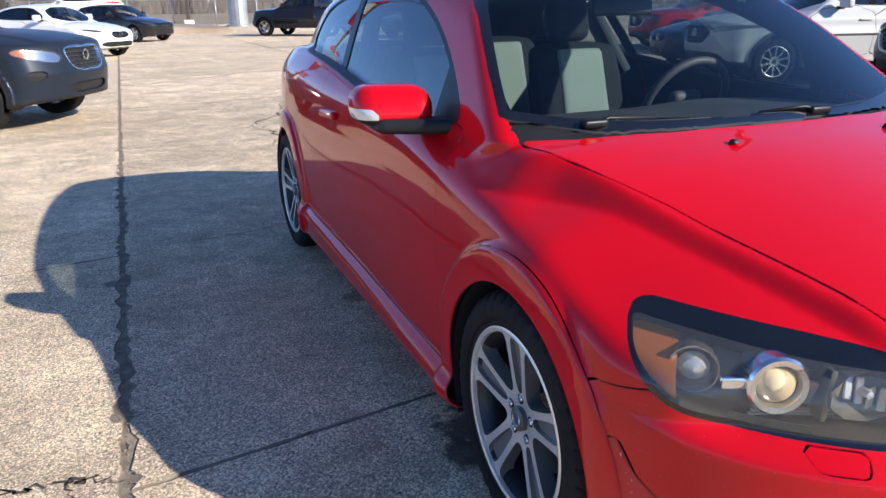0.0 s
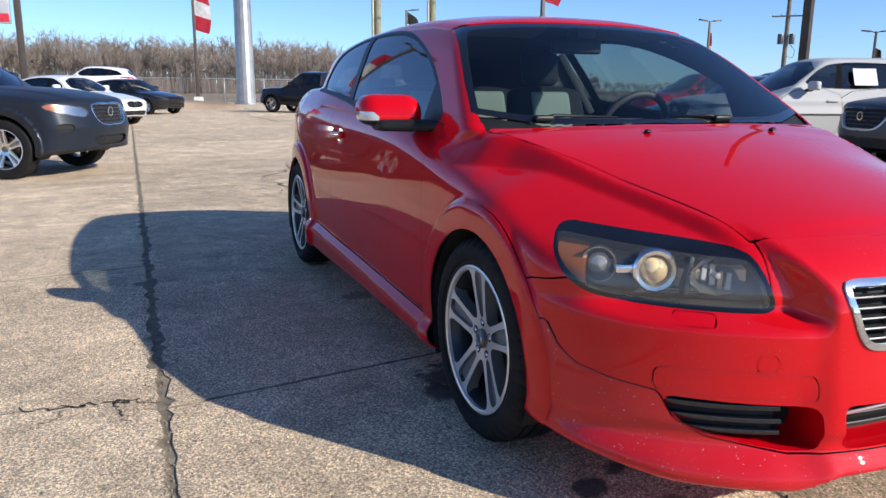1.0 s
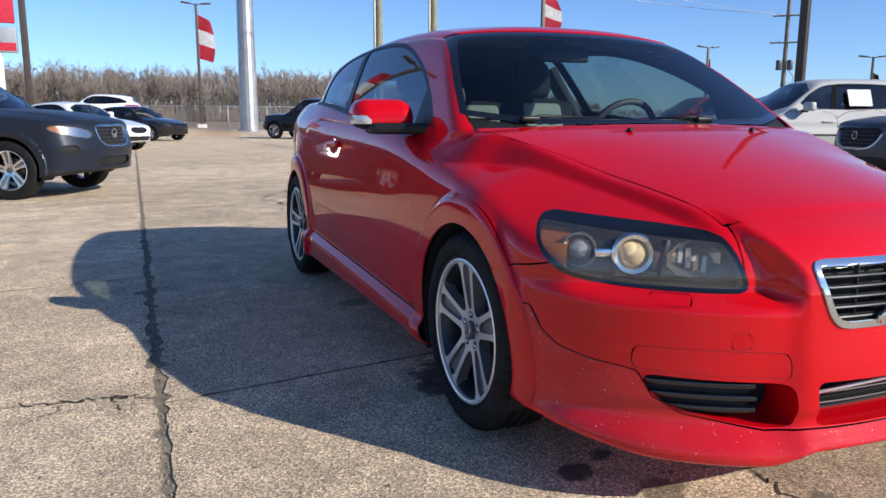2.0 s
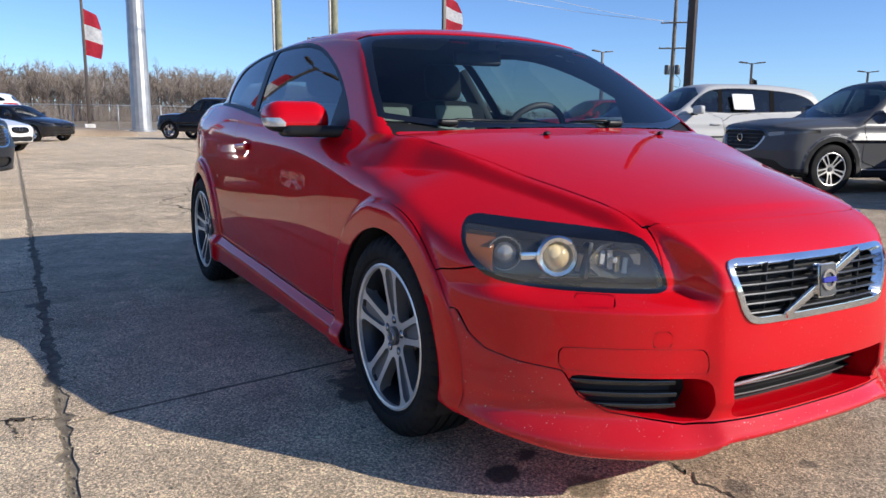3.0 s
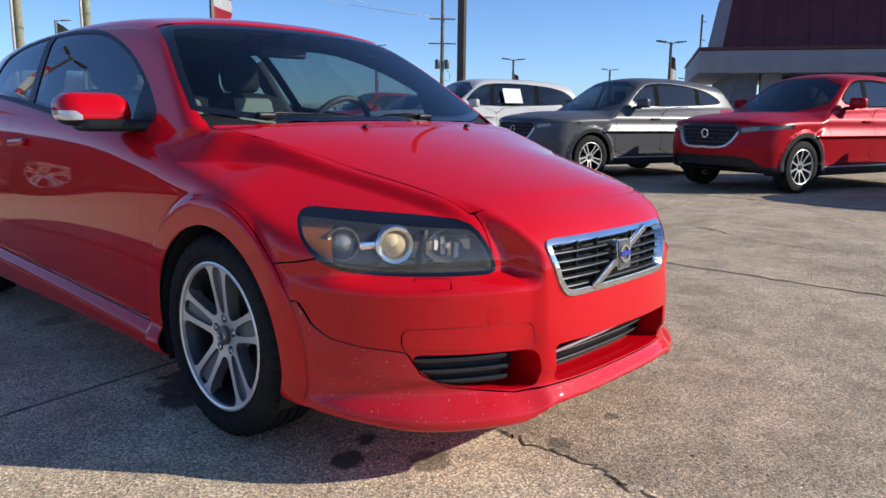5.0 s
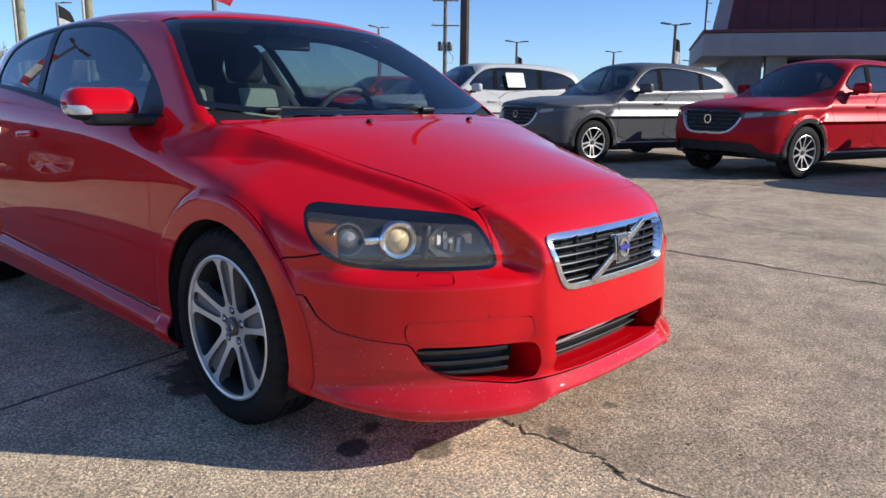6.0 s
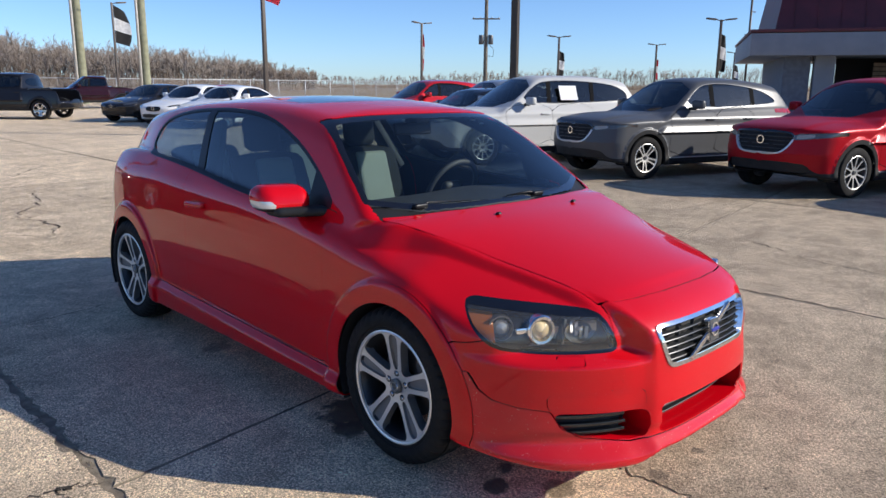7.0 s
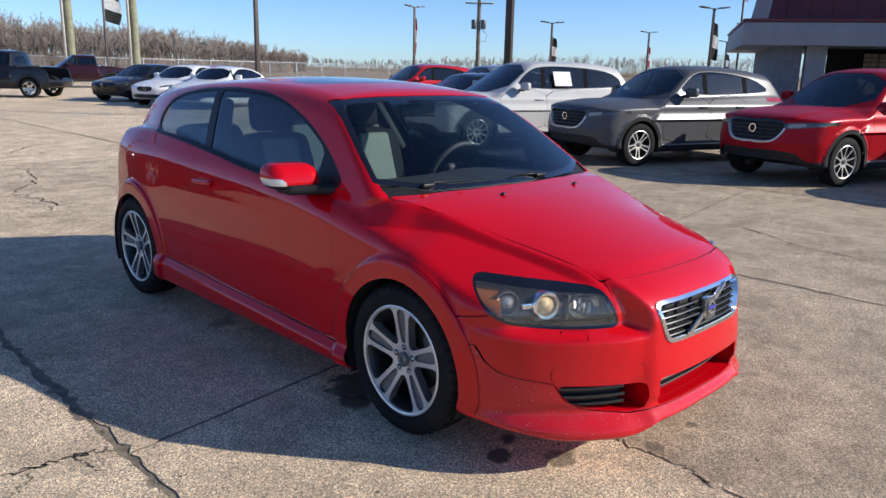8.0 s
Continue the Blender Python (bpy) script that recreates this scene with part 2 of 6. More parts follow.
class Skin:
    """Points shared by panels; trim() splits a panel's faces along the zero line of a distance given per point."""

    def __init__(self, points, quads):
        self.p = np.array(points, float)
        self.all = [tuple(q) for q in (quads.tolist() if hasattr(quads, "tolist") else quads)]

    def trim(self, faces, dist):
        """dist(points array) -> distances. Returns (inside, outside) faces."""
        if not faces:
            return [], []
        flat = np.fromiter(chain.from_iterable(faces), int)
        starts = np.concatenate([[0], np.cumsum(np.fromiter(map(len, faces), int))[:-1]])
        used = np.unique(flat)
        d = np.ones(len(self.p))
        d[used] = dist(self.p[used])
        d[np.abs(d) < 1e-6] = 1e-6
        low, high = np.minimum.reduceat(d[flat], starts), np.maximum.reduceat(d[flat], starts)
        ins = [faces[i] for i in np.nonzero(high < 0)[0]]
        outs = [faces[i] for i in np.nonzero(low > 0)[0]]
        made, fresh = {}, []
        for n in np.nonzero((low <= 0) & (high >= 0))[0]:
            f = faces[n]
            a, b = [], []
            for i, j in zip(f, f[1:] + f[:1]):
                (a if d[i] < 0 else b).append(i)
                if (d[i] < 0) != (d[j] < 0):
                    key = (i, j) if i < j else (j, i)
                    if key not in made:
                        made[key] = len(self.p) + len(fresh)
                        fresh.append(self.p[i] + (self.p[j] - self.p[i]) * (d[i] / (d[i] - d[j])))
                    a.append(made[key])
                    b.append(made[key])
            if len(a) > 2:
                ins.append(tuple(a))
            if len(b) > 2:
                outs.append(tuple(b))
        if fresh:
            self.p = np.vstack([self.p, np.array(fresh)])
        return ins, outs

    def mesh(self, name, faces, f=None, offset=0.0, rim=0.0):
        """A mesh of the faces, moved out along the field's normal by offset; rim: depth of a turned-in edge."""
        me = bpy.data.meshes.new(name)
        if not faces:
            return me
        flat = np.fromiter(chain.from_iterable(faces), int)
        used = np.unique(flat)
        where = np.zeros(len(self.p), int)
        where[used] = np.arange(len(used))
        P = self.p[used]
        N = None
        if f is not None:
            N = gradient(f, P, 0.009)
            N /= np.maximum(np.linalg.norm(N, axis=1, keepdims=True), 1e-6)
            P = P + N * offset
        loc = where[flat].tolist()
        polys, k = [], 0
        for q in faces:
            polys.append(tuple(loc[k:k + len(q)]))
            k += len(q)
        if rim and N is not None:
            seen = set()
            for q in polys:
                seen.update(zip(q, q[1:] + q[:1]))
            edge = [e for e in seen if (e[1], e[0]) not in seen]
            extra = sorted({i for e in edge for i in e})
            ring = {i: len(P) + k for k, i in enumerate(extra)}
            if extra:
                polys = polys + [(j, i, ring[i], ring[j]) for i, j in edge]
                P, N = np.concatenate([P, P[extra] - N[extra] * rim]), np.concatenate([N, N[extra]])
        me.from_pydata(P.tolist(), [], polys)
        me.update()
        me.shade_smooth()
        if N is not None:
            me.normals_split_custom_set_from_vertices(N.tolist())
        return me


def rounded(pts, times=2):
    """A closed outline with its corners cut round."""
    p = np.array(pts, float)
    for _ in range(times):
        q = np.roll(p, -1, 0)
        p = np.stack([p * 0.75 + q * 0.25, p * 0.25 + q * 0.75], 1).reshape(-1, 2)
    return p


def fillet(pts, r=0.01, n=4):
    """A closed outline with each corner rounded over about r."""
    out = []
    p = np.array(pts, float)
    for a, b, c in zip(np.roll(p, 1, 0), p, np.roll(p, -1, 0)):
        u, v = a - b, c - b
        lu, lv = np.hypot(*u), np.hypot(*v)
        s, e = b + u * min(r / lu, 0.5), b + v * min(r / lv, 0.5)
        for t in np.linspace(0, 1, n):
            out.append(s * (1 - t) ** 2 + 2 * b * t * (1 - t) + e * t * t)
    return np.array(out)


def area_dist(poly, u, v):
    """Signed distance from (u, v) to a closed outline, negative inside."""
    P = np.stack([u, v], 1)
    best, inside = np.full(len(P), 1e9), np.zeros(len(P), bool)
    for a, b in zip(poly, np.roll(poly, -1, 0)):
        e = b - a
        w = P - a
        t = np.clip((w @ e) / max(e @ e, 1e-12), 0, 1)
        best = np.minimum(best, np.hypot(*(w - t[:, None] * e).T))
        inside ^= ((a[1] > P[:, 1]) != (b[1] > P[:, 1])) & (P[:, 0] < (b[0] - a[0]) * (P[:, 1] - a[1]) / (b[1] - a[1] + 1e-12) + a[0])
    return np.where(inside, -best, best)


def line_dist(pts, u, v):
    P, best = np.stack([u, v], 1), np.full(len(u), 1e9)
    pts = np.array(pts, float)
    for a, b in zip(pts[:-1], pts[1:]):
        e = b - a
        t = np.clip(((P - a) @ e) / max(e @ e, 1e-12), 0, 1)
        best = np.minimum(best, np.hypot(*(P - a - t[:, None] * e).T))
    return best


def bend(pts, n=6):
    """A smooth open line through the points (Catmull-Rom)."""
    p = np.array(pts, float)
    p = np.concatenate([[2 * p[0] - p[1]], p, [2 * p[-1] - p[-2]]])
    out = []
    for i in range(1, len(p) - 2):
        for t in np.linspace(0, 1, n, endpoint=False):
            out.append(0.5 * (2 * p[i] + (p[i + 1] - p[i - 1]) * t + (2 * p[i - 1] - 5 * p[i] + 4 * p[i + 1] - p[i + 2]) * t * t + (3 * p[i] - p[i - 1] - 3 * p[i + 1] + p[i + 2]) * t ** 3))
    return np.array(out + [p[-2]])


# ---- the red hatchback's form: front axle at y = 0, nose towards -y, x = 0 its middle, metres ----
WHEEL_Y, WHEEL_R = (0.0, 2.64), 0.325
crest_z = curve((-0.9, 0.70), (-0.35, 0.75), (0.2, 0.80), (0.47, 0.845), (0.83, 0.89), (1.75, 0.93), (2.3, 0.95), (3.0, 0.95), (3.4, 0.93))
belt_z = curve((0.2, 0.955), (0.5, 0.955), (0.9, 0.965), (1.26, 0.985), (1.75, 1.035), (2.45, 1.095), (2.8, 1.09), (3.3, 1.0))
plan_w = curve((-1.0, 0.865), (-0.4, 0.872), (0, 0.876), (0.5, 0.876), (1.3, 0.872), (2.1, 0.876), (2.6, 0.868), (3.0, 0.82), (3.4, 0.68))
side_p = curve((0.1, -0.035), (0.3, -0.016), (0.45, -0.004), (0.58, 0), (0.72, -0.002), (0.9, -0.012), (1.2, -0.05))
hood_z = curve((-0.95, 0.60), (-0.88, 0.675), (-0.80, 0.735), (-0.70, 0.785), (-0.5, 0.850), (-0.25, 0.915), (0, 0.968), (0.15, 0.990), (0.3, 0.985))
hood_fall = curve((-0.9, 0.15), (-0.35, 0.138), (0, 0.070), (0.3, 0.02))
ridge_drop = curve((-0.85, 0.030), (-0.6, 0.026), (-0.35, 0.024), (-0.1, 0.038), (0, 0.056), (0.1, 0.076), (0.2, 0.088), (0.3, 0.088))
wing_tilt = curve((-0.6, 0.03), (-0.35, 0.06), (-0.1, 0.14), (0.05, 0.20), (0.3, 0.20))
ridge_wide = curve((-0.35, 0.026), (-0.1, 0.038), (0, 0.052), (0.1, 0.070), (0.25, 0.062))
nose_rake = curve((0.2, -0.012), (0.38, -0.012), (0.5, 0), (0.6, 0.008), (0.67, 0.035), (0.72, 0.07), (0.77, 0.16))
lamp_rake = curve((0.2, 0), (0.6, 0), (0.7, 0.03), (0.745, 0.07), (0.8, 0.14))
under_z = curve((0, 0.205), (0.33, 0.20), (0.43, 0.163), (0.65, 0.163), (0.80, 0.192), (0.88, 0.222))
roof_z = curve((0.6, 1.355), (0.9, 1.408), (1.2, 1.436), (1.6, 1.447), (2.1, 1.432), (2.6, 1.39), (2.9, 1.35), (3.1, 1.31))
green_w = curve((0.2, 0.785), (0.9, 0.785), (1.75, 0.79), (2.45, 0.775), (2.9, 0.70), (3.2, 0.60))


def hero(x, y, z):
    a = np.abs(x)
    flare = 0
    for wy in WHEEL_Y:
        flare = flare + 0.020 * sstep(np.hypot(y - wy, z - WHEEL_R), 0.450, 0.424) * sstep(z, 0.16, 0.22)
    sill_z = 0.284 + 0.0347 * (y - 0.42)
    sill = 0.040 * sstep(z, sill_z + 0.012, sill_z - 0.050) * sstep(y, 0.2, 0.4) * sstep(y, 2.45, 2.25)
    lip_side = 0.014 * sstep(z, 0.29, 0.2) * sstep(y, -0.25, -0.4)
    dent = 0.002 * np.exp(-((y - 1.665) / 0.065) ** 2 - ((z - 0.862) / 0.032) ** 2)
    w = plan_w(y) + side_p(z) - dent
    side = smax(a - w - flare - sill - lip_side, (a - plan_w(y) - 0.004 + (z - crest_z(y)) * (0.90 - 0.1 * sstep(y, 0.6, 1.4))) * 0.72, 0.03)
    ar = 0.47 + 0.26 * (np.minimum(y, 0.26) + 0.69) / 0.94 + 0.040 * sstep(y, 0.06, 0.20)
    front_deck = hood_z(y) - hood_fall(y) * (a / 0.8) ** 2.2 - ridge_drop(y) * sstep(a, ar - 0.006, ar + ridge_wide(y)) - wing_tilt(y) * np.maximum(a - ar - 0.03, 0)
    rear_deck = belt_z(y) + 0.005 - 0.046 * sstep(y, 0.85, 0.36)
    k = sstep(y, 0.22, 0.46)
    deck = z - (front_deck * (1 - k) + rear_deck * k)
    step_a = 0.380 + 0.050 * sstep(z, 0.63, 0.745)
    ramp = np.clip((z - 0.548) / 0.036, 0, 1)
    back = 0.085 * (0.65 * ramp + 0.35 * ramp * ramp * (3 - 2 * ramp)) * sstep(a, step_a - 0.027, step_a + 0.027) * (1 - 0.6 * sstep(a, 0.70, 0.83))
    inner = sstep(a, 0.36, 0.44)
    nose = -0.90 + 0.70 * a ** 3 + back + nose_rake(z) * (1 - inner) + lamp_rake(z) * inner
    nose = nose - (0.028 + 0.014 * sstep(a, 0.3, 0.5) * sstep(a, 0.86, 0.66)) * sstep(z, 0.27, 0.19) + 0.012 * sstep(z, 0.31, 0.28) * sstep(z, 0.20, 0.26)
    nose = nose + 0.018 * sstep(a, 0.345, 0.40) * sstep(z, 0.575, 0.545) * 0.6
    body = smax(side, nose - y, 0.07)
    body = smax(body, deck, 0.045 - 0.018 * sstep(y, -0.35, 0.05))
    tail = y - (3.35 - 0.55 * a ** 3 - 0.5 * np.maximum(z - 0.78, 0) ** 1.3 - 0.25 * np.maximum(0.5 - z, 0))
    body = smax(body, tail, 0.08)
    floor_z = np.where(y < -0.3, under_z(a), 0.185)
    body = smax(body, floor_z - z, 0.03)
    gs = (a - green_w(y) + 0.40 * (z - 0.97) + 0.22 * np.maximum(z - 0.97, 0) ** 2) * 0.9
    zz = z - 0.985
    ws = (0.10 + 1.63 * zz + 0.30 * a * a - 0.35 * zz * (0.4 - zz) + 2.6 * np.maximum(-0.022 - zz, 0) - y) / 1.9
    roof = z - roof_z(y) + 0.055 * (a / 0.6) ** 2.4
    hatch = (y - 3.30 + 0.75 * (z - 0.95) + 0.35 * a * a) * 0.8
    top = smax(smax(smax(gs, roof, 0.075), ws, 0.035), hatch, 0.06)
    top = smax(top, 0.8 - z, 0.01)
    return smin(body, top, 0.018)


# ---- building blocks ----
def part(name, me, material, parent, label=""):
    """Links a mesh or bmesh as one mesh object under a thing or a part."""
    if isinstance(me, bmesh.types.BMesh):
        bm, me = me, bpy.data.meshes.new(name)
        bm.normal_update()
        bm.to_mesh(bm_target := me)
        bm.free()
    if not len(me.polygons):
        return parent
    if not me.materials:
        me.materials.append(material)
    ob = new(name, me)
    ob.parent = parent
    if label:
        tagged(ob, label=label)
    return ob


def thing(name, label, category, at=None, group="", kind=""):
    ob = new(name)
    ob.empty_display_size = 0.2
    if at is not None:
        ob.matrix_basis = at
    return tagged(ob, label, category, group, kind)


def smooth_by(bm, angle=35):
    for f in bm.faces:
        f.smooth = True
    lim = radians(angle)
    for e in bm.edges:
        e.smooth = not (len(e.link_faces) == 2 and e.calc_face_angle(0) > lim)
    return bm


def block(size, at=(0, 0, 0), bevel=0.01, segments=2, turn=(0, 0, 0), taper=None):
    """A box with rounded edges. taper: (x, y) scale of its top."""
    bm = bmesh.new()
    bmesh.ops.create_cube(bm, size=1)
    for v in bm.verts:
        k = taper if taper and v.co.z > 0 else (1, 1)
        v.co = Vector((v.co.x * size[0] * k[0], v.co.y * size[1] * k[1], v.co.z * size[2]))
    if bevel:
        bmesh.ops.bevel(bm, geom=bm.edges[:], offset=bevel, segments=segments, profile=0.6, affect="EDGES")
    bm.transform(pose(*at, *turn))
    return smooth_by(bm, 40)


def lathe(profile, n=64, axis="x", closed=False, cut=None):
    """Turns (radius, along) points about an axis. cut(i, k, r, a) may change a point."""
    bm = bmesh.new()
    rings = []
    for i in range(n):
        t = 2 * math.pi * i / n
        ring = []
        for k, (r, a) in enumerate(profile):
            if cut:
                r, a = cut(i, k, r, a)
            c, s = r * math.cos(t), r * math.sin(t)
            ring.append(bm.verts.new({"x": (a, c, s), "y": (s, a, c), "z": (c, s, a)}[axis]))
        rings.append(ring)
    m = len(profile)
    for i in range(n):
        p, q = rings[i], rings[(i + 1) % n]
        for k in range(m if closed else m - 1):
            bm.faces.new((p[k], p[(k + 1) % m], q[(k + 1) % m], q[k]))
    bmesh.ops.remove_doubles(bm, verts=bm.verts[:], dist=1e-5)
    bmesh.ops.recalc_face_normals(bm, faces=bm.faces[:])
    return smooth_by(bm, 32)


def tube(points, radius, n=8, caps=True, bm=None):
    """A round bar along points; radius may be a list."""
    own = bm is None
    bm = bm or bmesh.new()
    pts = [Vector(p) for p in points]
    rad = radius if hasattr(radius, "__len__") else [radius] * len(pts)
    rings = []
    ref = None
    for i, p in enumerate(pts):
        d = (pts[min(i + 1, len(pts) - 1)] - pts[max(i - 1, 0)]).normalized()
        if ref is None:
            ref = d.orthogonal().normalized()
        ref = (ref - d * ref.dot(d)).normalized()
        o = d.cross(ref)
        rings.append([bm.verts.new(p + (ref * math.cos(2 * math.pi * k / n) + o * math.sin(2 * math.pi * k / n)) * rad[i]) for k in range(n)])
    for a, b in zip(rings, rings[1:]):
        for k in range(n):
            f = bm.faces.new((a[k], a[(k + 1) % n], b[(k + 1) % n], b[k]))
            f.smooth = n > 5
    if caps:
        bm.faces.new(rings[0][::-1])
        bm.faces.new(rings[-1])
    return smooth_by(bm, 50) if own else bm


def plate(outline, depth, at=None, bevel=0.0):
    """A flat outline in x, z (facing -y) with thickness along +y."""
    bm = bmesh.new()
    a = [bm.verts.new((u, 0, v)) for u, v in outline]
    b = [bm.verts.new((u, depth, v)) for u, v in outline]
    bm.faces.new(a)
    bm.faces.new(b[::-1])
    for i in range(len(a)):
        j = (i + 1) % len(a)
        bm.faces.new((a[j], a[i], b[i], b[j]))
    bmesh.ops.recalc_face_normals(bm, faces=bm.faces[:])
    if bevel:
        bmesh.ops.bevel(bm, geom=[e for e in bm.edges if e.calc_face_angle(0) > 0.6], offset=bevel, segments=2, affect="EDGES")
    if at is not None:
        bm.transform(at)
    return smooth_by(bm, 35)


def joined(*parts):
    """Several bmeshes as one."""
    bm = bmesh.new()
    for b in parts:
        me = bpy.data.meshes.new("piece")
        b.to_mesh(me)
        b.free()
        bm.from_mesh(me)
        bpy.data.meshes.remove(me)
    return bm


def field_mesh(name, f, lo, hi, h):
    """A closed rounded form from a field."""
    p, q = shell(f, lo, hi, h)
    sk = Skin(p, q)
    return sk.mesh(name, sk.all, f)


def ball(c, r):
    """Field of an ellipsoid."""
    return lambda x, y, z: (np.sqrt(((x - c[0]) / r[0]) ** 2 + ((y - c[1]) / r[1]) ** 2 + ((z - c[2]) / r[2]) ** 2) - 1) * min(r)


def brick_field(c, s, r):
    """Field of a box of half sizes s with edges rounded by r."""
    def f(x, y, z):
        q = [np.abs(v - c[k]) - s[k] + r for k, v in enumerate((x, y, z))]
        return np.sqrt(sum(np.maximum(v, 0) ** 2 for v in q)) + np.minimum(np.maximum(np.maximum(q[0], q[1]), q[2]), 0) - r
    return f


def tunnel(skin, faces, push):
    """Walls from the rim of a cut-out region, pushed by a vector."""
    seen = {}
    for q in faces:
        for i, j in zip(q, q[1:] + q[:1]):
            seen[(i, j)] = 1
    bm = bmesh.new()
    vs = {}
    def vert(i, k):
        if (i, k) not in vs:
            vs[(i, k)] = bm.verts.new(Vector(skin.p[i]) + Vector(push) * k)
        return vs[(i, k)]
    for i, j in seen:
        if (j, i) not in seen:
            bm.faces.new((vert(i, 0), vert(j, 0), vert(j, 1), vert(i, 1)))
    return smooth_by(bm, 50)


def moved_mesh(skin, name, faces, push):
    me = skin.mesh(name, faces)
    me.transform(Matrix.Translation(push))
    return me


# ---- wheels: axle along x, outer face towards +x, centre at the origin ----
def wheel(name, parent, m, R, width, rim, arms=5, twin=True, face=None, under=None, h_arm=0.0118, cap=None, fine=True):
    """A tyre on an alloy wheel with spokes cut from a dished face, brake disc behind."""
    root = new(name)
    root.parent = parent
    root.matrix_basis = m
    w = width / 2
    prof = [(rim - 0.012, -w * 0.80), (rim + 0.006, -w * 0.94), (rim + (R - rim) * 0.45, -w * 1.04), (R - 0.022, -w * 0.96), (R - 0.006, -w * 0.80)]
    grooves = (-0.52, -0.18, 0.18, 0.52) if fine else ()
    for g in grooves:
        prof += [(R, (g - 0.06) * w), (R - 0.007, (g - 0.05) * w), (R - 0.007, (g + 0.05) * w), (R, (g + 0.06) * w)]
    prof += [(R - 0.006, w * 0.80), (R - 0.022, w * 0.96), (rim + (R - rim) * 0.45, w * 1.04), (rim + 0.022, w * 0.99), (rim + 0.018, w * 0.93), (rim + 0.006, w * 0.94), (rim - 0.012, w * 0.80)]
    def tread(i, k, r, a):
        if fine and abs(a) > w * 0.56 and r > R - 0.03 and i % 4 == 0:
            return r - 0.007, a
        return r, a
    part("tyre", lathe(prof, 176 if fine else 40, "x", cut=tread), TYRE, root)
    barrel = [(rim * 0.93, -w * 0.9), (rim * 0.88, 0), (rim * 0.90, w * 0.6), (rim * 0.965, w * 0.86)]
    part("barrel", lathe(barrel, 72 if fine else 32), under or BARREL, root)
    lip = [(rim * 0.955, w * 0.82), (rim * 0.96, w * 0.925), (rim * 0.995, w * 0.955), (rim * 1.02, w * 0.93), (rim * 1.015, w * 0.86)]
    part("rim_lip", lathe(lip, 96 if fine else 32), face or MACHINED, root)
    # spokes: a disc trimmed by rounded arms
    nr, nt = (26, 240) if fine else (12, 90)
    rr = np.linspace(rim * 0.10, rim * 0.985, nr)
    pts = [(0.0, r * math.cos(2 * math.pi * t / nt), r * math.sin(2 * math.pi * t / nt)) for r in rr for t in range(nt)]
    quads = [(i * nt + t, (i + 1) * nt + t, (i + 1) * nt + (t + 1) % nt, i * nt + (t + 1) % nt) for i in range(nr - 1) for t in range(nt)]
    sk = Skin(pts, quads)
    def arms_dist(P):
        y, z = P[:, 1], P[:, 2]
        r = np.hypot(y, z)
        d = r - rim * 0.27
        for k in range(arms):
            mid = math.pi / 2 + 2 * math.pi * k / arms
            for side in ((-1, 1) if twin else (0,)):
                a0, a1 = mid + side * radians(27), mid + side * radians(10.0 if twin else 0)
                p0, p1 = np.array([math.cos(a0), math.sin(a0)]) * rim * 0.17, np.array([math.cos(a1), math.sin(a1)]) * rim * 1.0
                e = p1 - p0
                t = np.clip(((y - p0[0]) * e[0] + (z - p0[1]) * e[1]) / (e @ e), 0, 1)
                q = np.hypot(y - p0[0] - t * e[0], z - p0[1] - t * e[1])
                d = smin(d, q - (h_arm - 0.0042 + 0.007 * t ** 4 + 0.005 * (1 - t) ** 2), 0.024)
        return smin(d, rim * 0.968 - r, 0.034)
    keep, _ = sk.trim(sk.all, arms_dist)
    dish = lambda r: w * (0.86 - 0.26 * max(0.0, 1 - (r / rim)) ** 1.2 * (1 if r > rim * 0.22 else 1))
    used = sorted({i for q in keep for i in q})
    loc = {v: i for i, v in enumerate(used)}
    bm = bmesh.new()
    front, rear = [], []
    for i in used:
        _, y, z = sk.p[i]
        r = math.hypot(y, z)
        front.append(bm.verts.new((dish(r), y, z)))
    seen = {}
    for q in keep:
        bm.faces.new([front[loc[i]] for i in q])
        for i, j in zip(q, q[1:] + q[:1]):
            seen[(i, j)] = 1
    bmesh.ops.recalc_face_normals(bm, faces=bm.faces[:])
    for f in bm.faces:
        f.smooth = True
    part("spoke_face", bm, face or MACHINED, root, "bright machined faces of the twin spokes")
    bm = bmesh.new()
    vs = {}
    def vert(i, deep):
        if (i, deep) not in vs:
            _, y, z = sk.p[i]
            s = 1.0 if not deep else 0.97
            vs[(i, deep)] = bm.verts.new((dish(math.hypot(y, z)) - (0.002 if not deep else 0.040), y * s, z * s))
        return vs[(i, deep)]
    for i, j in seen:
        if (j, i) not in seen:
            bm.faces.new((vert(i, 0), vert(j, 0), vert(j, 1), vert(i, 1)))
    bmesh.ops.recalc_face_normals(bm, faces=bm.faces[:])
    part("spoke_side", smooth_by(bm, 60), under or WHEEL_GREY, root, "grey painted flanks of the spokes")
